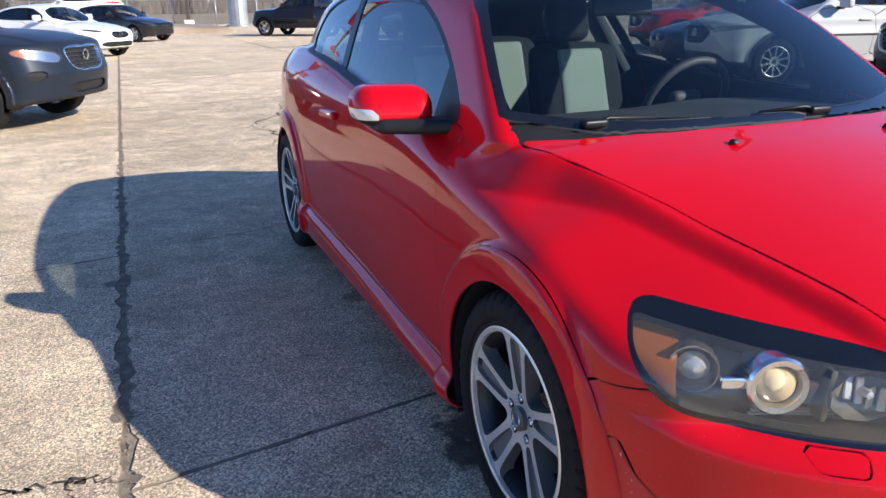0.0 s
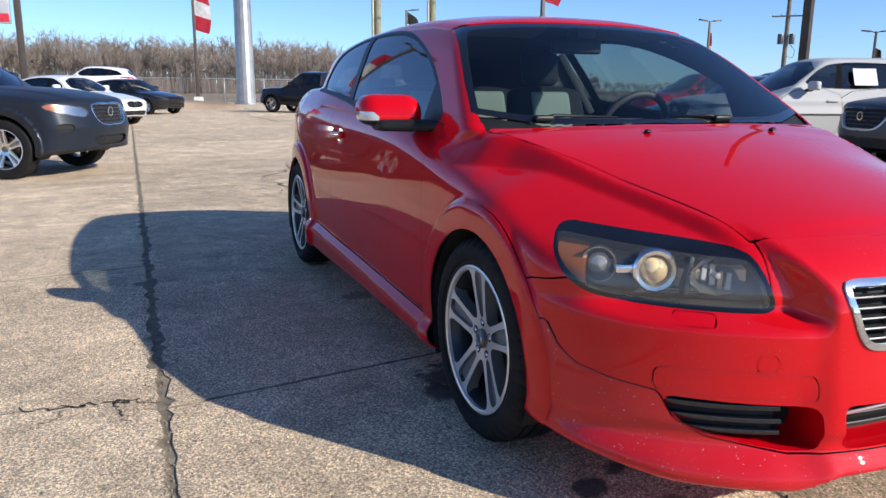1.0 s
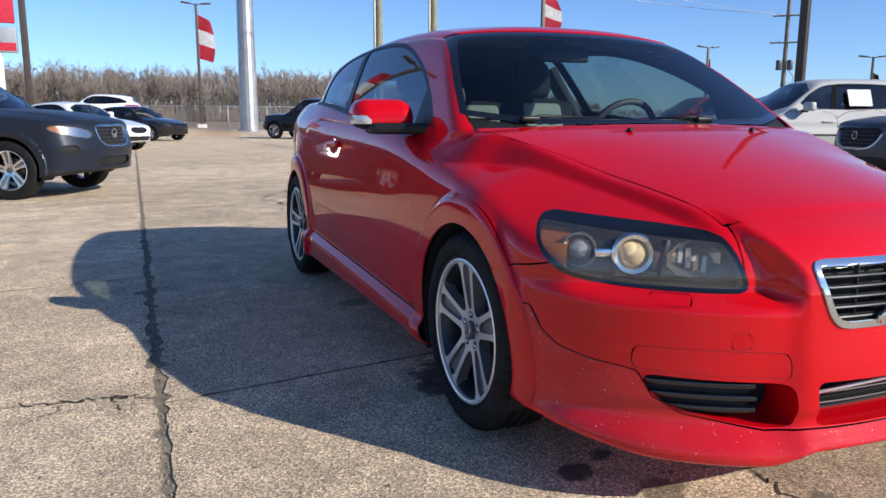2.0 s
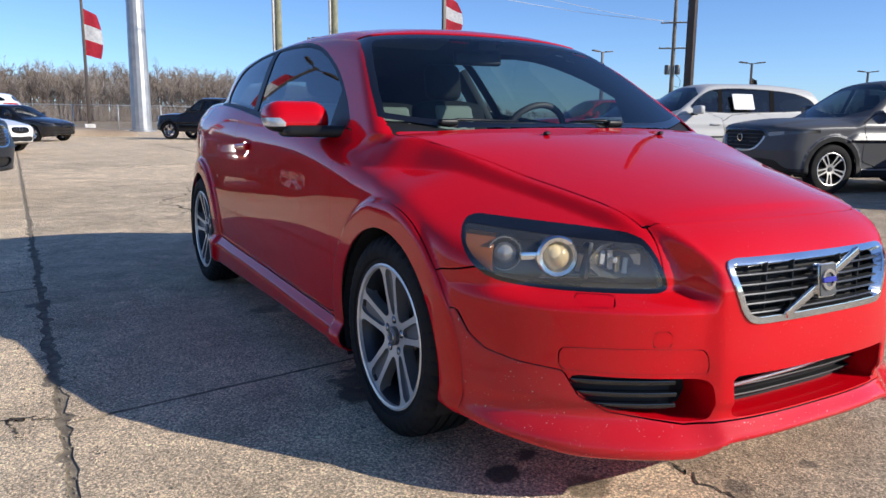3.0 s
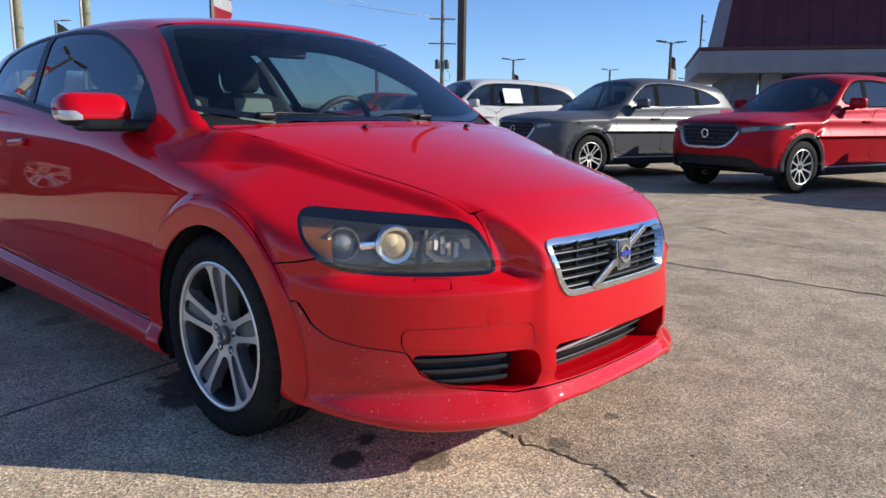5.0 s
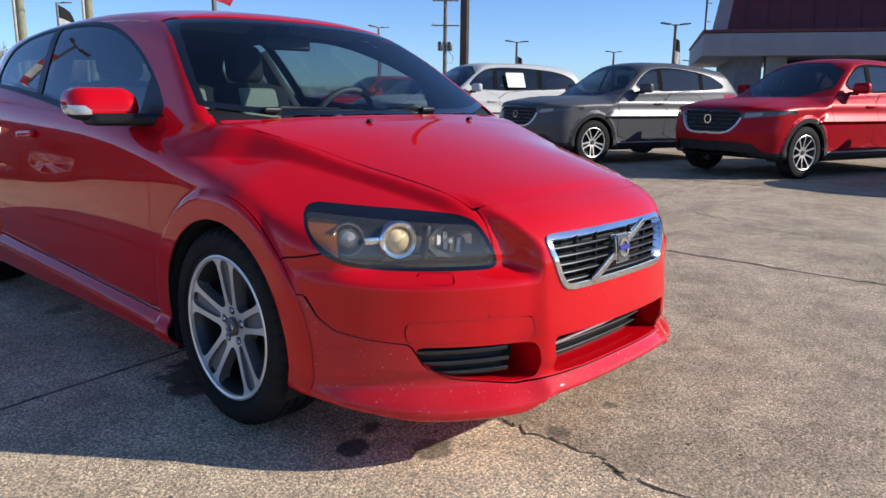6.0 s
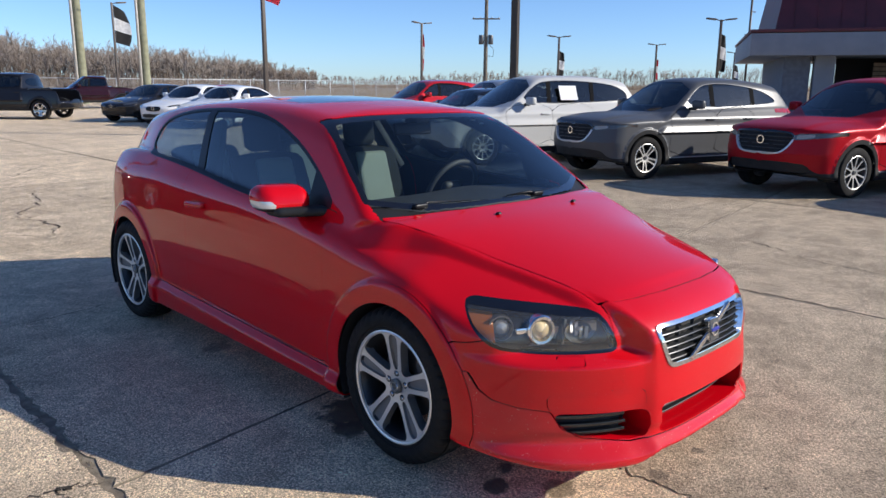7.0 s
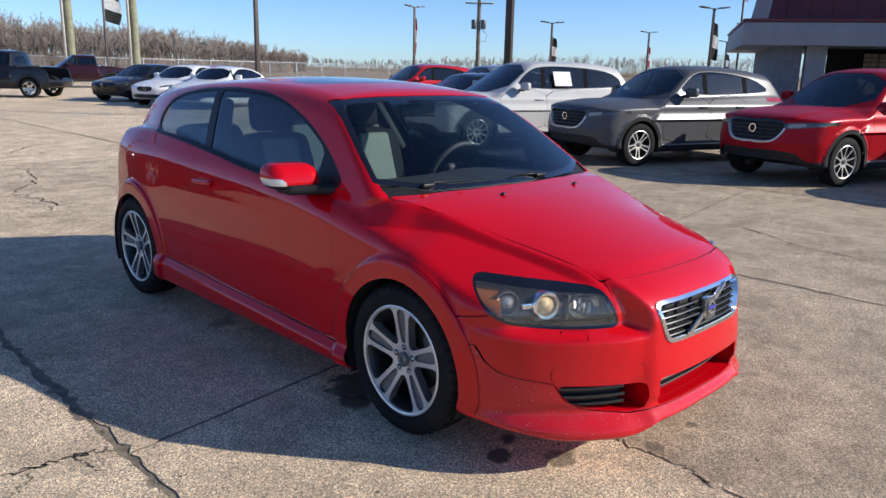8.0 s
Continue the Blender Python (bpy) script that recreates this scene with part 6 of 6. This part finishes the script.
MAROON, SILVER, RED_B = paint("maroon_paint", (0.022, 0.003, 0.005), 0.1), paint("silver_paint", (0.36, 0.38, 0.40), 0.6), paint("bright_red_paint", (0.45, 0.01, 0.015), 0.1)
G = "cars across the lot"


def recoloured(source, was, now, name, label, m):
    """A copy of a parked car in another paint."""
    ob = copy_thing(source, m)
    ob.name = name
    tagged(ob, label)
    for o in ob.children_recursive:
        for s in o.material_slots:
            if s.material == was:
                s.link = "OBJECT"
                s.material = now
    return ob


white_sedan = parked_car("white_sedan", "white sedan with a dark grille", spot(-2.3, 22.4, -42), SEDAN, WHITE, 0.06, group=G, cladding=False)
black_hatch = parked_car("black_hatchback", "black compact hatchback with silver wheels", spot(-0.56, 32.4, -44), HATCHB, BLACK_P, 0.065, group=G, cladding=False)
recoloured(white_sedan, WHITE, NAVY, "navy_sedan", "navy blue sedan with silver wheels", spot(-4.1, 16.6, -42))
white_far = parked_car("white_suv", "white crossover parked on the bank", spot(-5.0, 42.0, 172, z=0.5), SUV, WHITE, 0.065, group=G)
black_truck = parked_car("black_pickup", "black crew-cab pickup truck with silver wheels", spot(5.1, 34.8, 135), PICKUP, BLACK_P, 0.07, 0.2, group=G)
x, y = at_az(16.9, 50, (-2.78, -2.17))
recoloured(black_truck, BLACK_P, MAROON, "maroon_pickup", "dark maroon crew-cab pickup truck", spot(x, y, 168))
copy_thing(black_hatch, spot(9.05, 28.2, 205))
recoloured(black_hatch, BLACK_P, WHITE, "white_hatchback", "white compact hatchback with silver wheels", spot(9.1, 24.5, 208))
copy_thing(white_sedan, spot(9.5, 22.4, 208))
x, y = at_az(29.0, 31, (-2.78, -2.17))
recoloured(black_hatch, BLACK_P, RED_B, "red_hatchback", "bright red compact hatchback among others", spot(x - 1.2, y + 1.2, 205))
for az, d, spec, pnt, nm, lab in ((39.6, 24, SUV, RED_B, "red_suv", "bright red crossover behind the row"), (42.4, 17, SEDAN, BLACK_P, "grey_sedan", "black sedan behind the row"), (44.6, 22, SUV, SILVER, "silver_suv", "silver crossover behind the row"), (60.2, 21, SUV, NAVY, "navy_suv", "navy crossover behind the row")):
    x, y = at_az(az, d, (-2.78, -2.17))
    recoloured(white_far if spec is SUV else white_sedan, WHITE, pnt, nm, lab, spot(x, y, 168))

# ---- poles, lamps, flags ----
BRONZE = mat("bronze_pole_paint", (0.075, 0.058, 0.048), 0.5, 0.2)
GALV = mat("galvanised_steel", (0.46, 0.47, 0.48), 0.45, 0.7, other=(0.36, 0.37, 0.385), scale=1.5, fine=30)
WOOD_POLE = mat("weathered_pole_wood", (0.20, 0.175, 0.135), 0.9, other=(0.13, 0.11, 0.085), scale=3, fine=40, bump=0.5)
TIMBER = mat("treated_pole_wood", (0.27, 0.27, 0.18), 0.9, other=(0.20, 0.20, 0.13), scale=3, fine=40)
CONC_BASE = mat("pale_concrete", (0.62, 0.60, 0.56), 0.9, bump=0.3)
FLAG_RED, FLAG_WHITE, FLAG_BLACK = mat("flag_red", (0.55, 0.02, 0.05), 0.8), mat("flag_white", (0.78, 0.78, 0.78), 0.8), mat("flag_black", (0.02, 0.02, 0.022), 0.8)


def square_pole(w0, w1, high):
    bm = block((w0, w0, high), (0, 0, high / 2), 0.012, 2, taper=(w1 / w0, w1 / w0))
    return bm


def flag(root, bands, z0, z1, out, lean, seed):
    """A hanging banner of coloured bands that billows from the pole."""
    r = random.Random(seed)
    n, m_ = 12, 8
    hs = (z1 - z0) / len(bands)
    top = None
    for b, material in enumerate(bands):
        bm = bmesh.new()
        grid = []
        for i in range(n + 1):
            v = (b + i / n) / len(bands)
            row = []
            for j in range(m_ + 1):
                u = j / m_
                x = 0.08 + out * u * (0.45 + 0.55 * math.sin(min(v, 1) * 1.9 + 0.5)) 
                y = lean * u + 0.10 * u * math.sin(5 * u + 4 * v + seed)
                z = z1 - (z1 - z0) * v - 0.35 * u * out * (1 - v * 0.4)
                row.append(bm.verts.new((x, y, z)))
            grid.append(row)
        for a, c in zip(grid, grid[1:]):
            for j in range(m_):
                bm.faces.new((a[j], a[j + 1], c[j + 1], c[j])).smooth = True
        bmesh.ops.solidify(bm, geom=bm.faces[:], thickness=0.006)
        part("flag_band", bm, material, root)


def lamp_pole(x, y, high, arms=2, base=True, bands=None, fz=(0.55, 0.9), turn=0, w=0.13, out=0.9, label="", seed=1):
    root = thing("light_pole", label or "bronze parking-lot light pole with twin lamp heads", "street lamp", pose(x, y, 0, 0, 0, turn), "light poles")
    part("pole", square_pole(w, w * 0.8, high), BRONZE, root)
    if base:
        part("pole_base", block((0.62, 0.62, 0.55), (0, 0, 0.27), 0.03, 2), CONC_BASE, root, "white concrete footing")
    for s in ((-1, 1) if arms == 2 else (1,)):
        a = part("lamp_arm", tube([(0, 0, high - 0.1), (s * 0.35, 0, high + 0.02)], 0.03, 6), BRONZE, root)
        part("lamp_head", block((0.62, 0.30, 0.09), (s * 0.62, 0, high + 0.03), 0.03, 2, (0, -s * 6, 0)), BRONZE, a)
    if bands:
        flag(root, bands, high * fz[0], high * fz[1], out, 0.1, seed)
    return root


RW = (FLAG_RED, FLAG_WHITE, FLAG_RED)
BW = (FLAG_BLACK, FLAG_WHITE, FLAG_BLACK)
E8 = (-2.78, -2.17)
E2 = (-1.82, -2.12)
lamp_pole(*at_az(4.65, 53, E2), 8.3, 2, True, RW, (0.58, 0.92), 0, 0.20, 1.05, "bronze light pole with red and white flag on white footing", 1)
lamp_pole(*at_az(-6.2, 27, E2), 9.5, 2, True, RW, (0.62, 0.90), 0, 0.20, 0.6, "bronze light pole with a red flag", 2)
lamp_pole(*at_az(20.7, 55, E8), 6.6, 1, False, BW, (0.62, 0.98), 0, 0.13, 1.1, "slim dark flagpole with black and white flag", 3)
lamp_pole(*at_az(30.75, 48, E8), 9.2, 2, True, RW, (0.70, 0.94), 0, 0.24, 1.3, "bronze light pole with red and white flag", 4)
lamp_pole(*at_az(42.2, 59, E8), 6.1, 2, True, RW, (0.42, 0.88), 0, 0.16, 0.25, "bronze light pole with a narrow red banner", 5)
lamp_pole(*at_az(52.35, 60, E8), 5.2, 2, True, BW, (0.40, 0.80), -30, 0.16, 0.5, "bronze light pole with black and white flag", 6)
lamp_pole(*at_az(59.3, 80, E8), 5.6, 2, True, RW, (0.40, 0.75), -30, 0.18, 0.35, "bronze light pole with a narrow red banner", 7)
lamp_pole(*at_az(63.55, 50, E8), 5.5, 2, True, BW, (0.45, 0.85), -40, 0.16, 0.45, "bronze light pole with black and white flag", 8)
lamp_pole(*at_az(64.6, 95, E8), 5.4, 2, True, BW, (0.35, 0.75), -40, 0.18, 0.6, "bronze light pole with black and white flag", 9)
x, y = at_az(49.23, 20.9, E8)
big = thing("brown_pole", "tall thick brown steel pole", "pole", pose(x, y, 0, 0, 0, 20))
part("shaft", square_pole(0.19, 0.17, 12), BRONZE, big)
for az in (18.52, 22.55):
    x, y = at_az(az, 60, E8)
    t = thing("timber_pole", "tall greenish treated timber pole", "pole", pose(x, y, 0), "timber poles")
    part("shaft", lathe([(0.30, 0), (0.26, 9), (0.20, 20)], 16, "z"), TIMBER, t)
    part("conduit", tube([(-0.42, -0.1, 0), (-0.40, -0.1, 20)], 0.10, 8), CONC_BASE, t)
# antenna mast by the building
# distant utility pole, in line with the building's left end
x, y = at_az(65.4, 110, E8)
mast = thing("antenna_mast", "slim dark distant utility pole with short cross arms", "antenna", pose(x, y, 0))
part("shaft", tube([(0, 0, 0), (0, 0, 14.5)], 0.15, 8), BRONZE, mast)
for z, s in ((6.0, -1), (8.2, -1), (11.2, 1), (13.6, 1)):
    part("cross_arm", tube([(-0.2 * s, 0, z), (s * 1.3, 0, z + 0.05)], 0.07, 6), BRONZE, mast)
# monopole
x, y = at_az(8.0, 56, E2)
mono = thing("steel_monopole", "massive faceted galvanised steel monopole", "pole", pose(x, y, 0))
bm = lathe([(0.66, 0.15), (0.60, 6), (0.52, 14), (0.40, 30)], 16, "z")
for f in bm.faces:
    f.smooth = False
part("shaft", bm, GALV, mono)
part("flange", lathe([(0.2, 0.0), (0.86, 0.0), (0.86, 0.12), (0.66, 0.15)], 32, "z"), GALV, mono)
part("camera_bracket", tube([(0.5, 0, 9.9), (1.0, 0, 10.2), (1.0, 0, 10.5)], 0.05, 6), GALV, mono)
# utility pole with transformers and wires
ux, uy = at_az(46.95, 85, E8)
util = thing("utility_pole", "wooden utility pole with cross arms and transformers", "utility pole", pose(ux, uy, 0, 0, 0, -46))
part("shaft", lathe([(0.24, 0), (0.20, 9), (0.15, 15.5)], 14, "z"), WOOD_POLE, util)
for z, half in ((8.6, 1.5), (11.2, 1.4), (14.6, 1.5)):
    arm = part("cross_arm", block((half * 2, 0.12, 0.14), (0, -0.16, z), 0.01, 1), WOOD_POLE, util)
    for s in (-1, -0.45, 0.45, 1):
        part("insulator", lathe([(0.02, 0), (0.06, 0.03), (0.05, 0.12), (0.01, 0.16)], 10, "z"), GALV, arm).location = (s * half * 0.92, -0.16, z + 0.07)
for s in (-1, 1):
    c = lathe([(0.01, 0), (0.26, 0.02), (0.28, 0.1), (0.28, 0.9), (0.24, 1.0), (0.01, 1.02)], 18, "z")
    c.transform(Matrix.Translation((s * 0.52, 0, 5.9)))
    part("transformer", c, LAMP_GREY, util)
part("service_loop", tube([(0.4, 0, 5.9), (0.9, 0, 5.3), (0.8, 0, 4.6), (0.2, 0, 4.7)], 0.025, 5), RUBBER, util)
WIRE = mat("aluminium_wire", (0.62, 0.64, 0.66), 0.4, 0.6)
for k, (z, dz, far) in enumerate(((11.3, 0.0, (10.5, 42.0, 13.4)), (11.35, 0.1, (8.5, 44.0, 12.2)))):
    a, b = Vector((ux - 0.8 + 0.5 * k, uy, z)), Vector(far)
    pts = [a.lerp(b, t) - Vector((0, 0, 4 * 1.1 * t * (1 - t))) for t in np.linspace(0, 1, 24)]
    w_ob = part("overhead_wire", tube(pts, 0.022, 5), WIRE, None)
    tagged(w_ob, "thin sagging overhead power wire", "wire", "overhead wires")
# roadside sign
x, y = at_az(-7.9, 40, E2)
sign = thing("sign_pylon", "white pylon sign with red and grey panels", "sign", pose(x, y, 0))
part("sign_post", block((0.5, 0.3, 6), (0, 0, 3), 0.02, 2), FLAG_WHITE, sign)
part("sign_panel", block((2.4, 0.3, 1.1), (-0.3, -0.06, 4.4), 0.03, 2), GALV, sign)
part("sign_band", block((2.3, 0.05, 0.35), (-0.3, -0.22, 4.1), 0.01, 1), FLAG_RED, sign)
part("sign_cap", block((2.3, 0.3, 1.2), (-0.3, -0.05, 5.75), 0.03, 2), FLAG_RED, sign)

# ---- fence ----
fence = thing("chain_link_fence", "galvanised chain-link fence with posts and top rail", "fence")
FX0, FX1, FY = -34.0, 92.0, 57.5
fy = lambda x: FY + 0.05 * x
for i in range(int((FX1 - FX0) / 3) + 1):
    x = FX0 + 3 * i
    part("post", tube([(x, fy(x), 0), (x, fy(x), 1.9)], 0.045, 6), GALV, fence)
part("top_rail", tube([(FX0, fy(FX0), 1.83), (FX1, fy(FX1), 1.83)], 0.035, 6), GALV, fence)
bm = bmesh.new()
for z in (0.12, 0.95):
    tube([(FX0, fy(FX0), z), (FX1, fy(FX1), z)], 0.006, 3, False, bm)
x = FX0
while x < FX1 - 1.8:
    tube([(x, fy(x), 0.1), (x + 1.75, fy(x + 1.75), 1.83)], 0.005, 3, False, bm)
    tube([(x + 1.75, fy(x + 1.75), 0.1), (x, fy(x), 1.83)], 0.005, 3, False, bm)
    x += 0.22
tagged(part("wire_mesh", bm, GALV, fence), kind="stuff")
# dirt bank by the far parked cars
bank = brick_field((-8, 44.5, -0.35), (12.5, 4.5, 0.95), 0.85)
bk = part("dirt_bank", field_mesh("dirt_bank", lambda x, y, z: bank(x, y, z) + 0.05 * np.maximum(x + 3, 0), (-21, 38, -0.3), (5, 50, 0.95), 0.45), mat("dirt", (0.36, 0.28, 0.20), 0.95, other=(0.26, 0.19, 0.13), scale=0.8, fine=20, bump=0.6), None)
tagged(bk, "bare dirt bank beside the lot", "ground", kind="structure")

# ---- building ----
ROOF_RED = mat("dark_red_roof_metal", (0.115, 0.018, 0.026), 0.55, other=(0.085, 0.014, 0.020), scale=2)
FASCIA = mat("grey_fascia_panel", (0.23, 0.25, 0.29), 0.6, other=(0.19, 0.21, 0.25), scale=1.5)
WALL_GREY = mat("grey_painted_wall", (0.15, 0.17, 0.21), 0.8, bump=0.2)
BOARD = mat("tan_boards", (0.26, 0.20, 0.14), 0.8, other=(0.17, 0.13, 0.09), scale=4)
bx, by_ = at_az(65.6, 33, E8)
house = thing("dealership_building", "low grey building with dark red mansard roof", "building", pose(bx, by_, 0, 0, 0, -62))
part("fascia", block((24, 12, 0.86), (12, 6, 3.17), 0.02, 2), FASCIA, house, "pale grey fascia")
part("coping", block((24.1, 12.1, 0.12), (12, 6, 3.68), 0.02, 2), ROOF_RED, house)
bm = block((22.6, 11, 3.2), (12.2, 6.2, 5.34), 0.02, 1, taper=(0.955, 0.85))
roof = part("roof", bm, ROOF_RED, house, "dark red sloped mansard roof")
for i in range(26):
    part("roof_seam", block((0.03, 0.03, 3.18), (1.6 + 0.84 * i, 1.08, 5.32), 0.004, 1, (-14.0, 0, 0)), ROOF_RED, roof)
part("wall", block((1.0, 10, 2.8), (1.9, 6.2, 1.4), 0.02, 1), WALL_GREY, house)
part("wall", block((14, 0.4, 2.8), (16.6, 3.4, 1.4), 0.02, 1), WALL_GREY, house)
part("column", block((0.75, 0.6, 2.8), (2.9, 1.3, 1.4), 0.02, 2), FASCIA, house, "grey painted column")
part("bay_back", block((5.6, 0.2, 2.8), (6.6, 4.2, 1.4), 0.01, 1), DARK, house)
gate = part("bay_shutter", block((4.3, 0.06, 2.5), (7.2, 3.2, 1.25), 0.01, 1), DARK, house)
for i in range(14):
    part("shutter_board", block((4.3, 0.05, 0.15), (7.2, 3.14, 0.15 + 0.178 * i), 0.008, 1), BOARD, gate)
for xx in (5.6, 7.3, 8.9):
    part("shutter_stile", block((0.09, 0.06, 2.55), (xx, 3.08, 1.27), 0.006, 1), BRONZE, gate)

# ---- bare winter woods ----
BARK = mat("winter_bark", (0.20, 0.155, 0.125), 0.9, other=(0.28, 0.235, 0.20), scale=0.05, fine=0.6, spread=0.2)
BRUSH = mat("winter_brush", (0.19, 0.145, 0.11), 0.95, other=(0.13, 0.10, 0.08), scale=0.1, fine=2, spread=0.2)


def tree_into(V, F, x, y, high, r):
    """Adds one leafless tree: a tapered trunk, spreading limbs of three-sided rods, and a mist of fine twigs."""
    def rod(a, b, ra, rb):
        d = (b - a).normalized()
        u = d.orthogonal().normalized()
        w = d.cross(u)
        s = len(V)
        for p, q in ((a, ra), (b, rb)):
            for k in range(3):
                t = 2.0944 * k
                V.append(tuple(p + (u * math.cos(t) + w * math.sin(t)) * q))
        for k in range(3):
            F.append((s + k, s + (k + 1) % 3, s + 3 + (k + 1) % 3, s + 3 + k))
    def twig(p, d, length, w):
        q = p + d * length
        s = len(V)
        V.extend(((p.x - w, p.y, p.z), (p.x + w, p.y, p.z), (q.x, q.y, q.z)))
        F.append((s, s + 1, s + 2))
    def aside(d, spread, up):
        return (d + Vector((r.gauss(0, spread), r.gauss(0, spread), r.gauss(up, 0.30)))).normalized()
    base = Vector((x, y, 0))
    lean = Vector((r.gauss(0, 0.06), r.gauss(0, 0.06), 1)).normalized()
    tip = base + lean * high * 0.72
    rod(base, tip, high * 0.009 + 0.05, 0.04)
    for _ in range(7):
        t = r.uniform(0.42, 1.0)
        p = base.lerp(tip, t)
        d = aside(lean, 0.50, 0.25)
        q = p + d * high * r.uniform(0.22, 0.36) * (1.25 - 0.45 * t)
        rod(p, q, 0.075, 0.03)
        for _ in range(5):
            a = p.lerp(q, r.uniform(0.3, 1.0))
            e = aside(d, 0.60, 0.15)
            b = a + e * high * r.uniform(0.09, 0.17)
            twig(a, e, (b - a).length, 0.045)
            for _ in range(6):
                twig(a.lerp(b, r.uniform(0.1, 1.0)), aside(e, 0.75, 0.2), high * r.uniform(0.05, 0.10), 0.035)


def woods(name, az0, az1, dist, depth, count, high, seed, label):
    r = random.Random(seed)
    V, F = [], []
    for k in range(count):
        az = az0 + (az1 - az0) * (k + r.random()) / count
        d = dist + depth * r.random()
        x, y = at_az(az, d)
        tree_into(V, F, x, y, high(az) * r.choice((0.62, 0.78, 0.9, 1.0, 1.0, 1.12)) * r.uniform(0.92, 1.06) * d / dist, r)
    me = bpy.data.meshes.new(name)
    me.from_pydata(V, [], F)
    ob = part(name, me, BARK, None)
    tagged(ob, label, "woods", kind="stuff")


near_h = curve((-14, 9.0), (2, 9.6), (12, 9.6), (16, 8.0), (25, 7.0), (33, 4.2))
far_h = curve((30, 5.5), (38, 5.0), (44, 6.0), (57, 8.5), (64, 9), (80, 8.5))
woods("winter_woods", -16, 34, 182, 60, 1250, lambda a: float(near_h(np.array([a]))) * 1.12, 3, "dense leafless grey-brown woods along the field")
# added out of view: a dark horizon for the red car's flank to reflect
woods("unseen_woods", -95, -16, 182, 60, 260, lambda a: 11.0, 5, "unseen leafless woods added to darken reflections in the car's side")
woods("far_woods", 28, 84, 330, 90, 420, lambda a: float(far_h(np.array([a]))), 4, "distant low line of leafless trees")
# brush: ragged low thicket of many rods at the wood's foot
V, F = [], []
r = random.Random(11)
for k in range(22000):
    # the last 3500 stand unseen, under the woods added for reflections
    az = r.uniform(-16, 84) if k < 18500 else r.uniform(-95, -16)
    far = az > 33
    d = (330 if far else 176) + r.random() * (80 if far else 40)
    x, y = at_az(az, d)
    hgt = (float(far_h(np.array([az]))) if far else float(near_h(np.array([az])))) * r.uniform(0.1, 0.62)
    s, w = len(V), r.uniform(0.05, 0.17)
    V += [(x - w, y, 0), (x + w, y, 0), (x + r.gauss(0, 0.5), y + r.gauss(0, 0.5), hgt)]
    F.append((s, s + 1, s + 2))
me = bpy.data.meshes.new("brush")
me.from_pydata(V, [], F)
tagged(part("brush", me, BRUSH, None), "brown winter brush at the foot of the woods", "brush", kind="stuff")
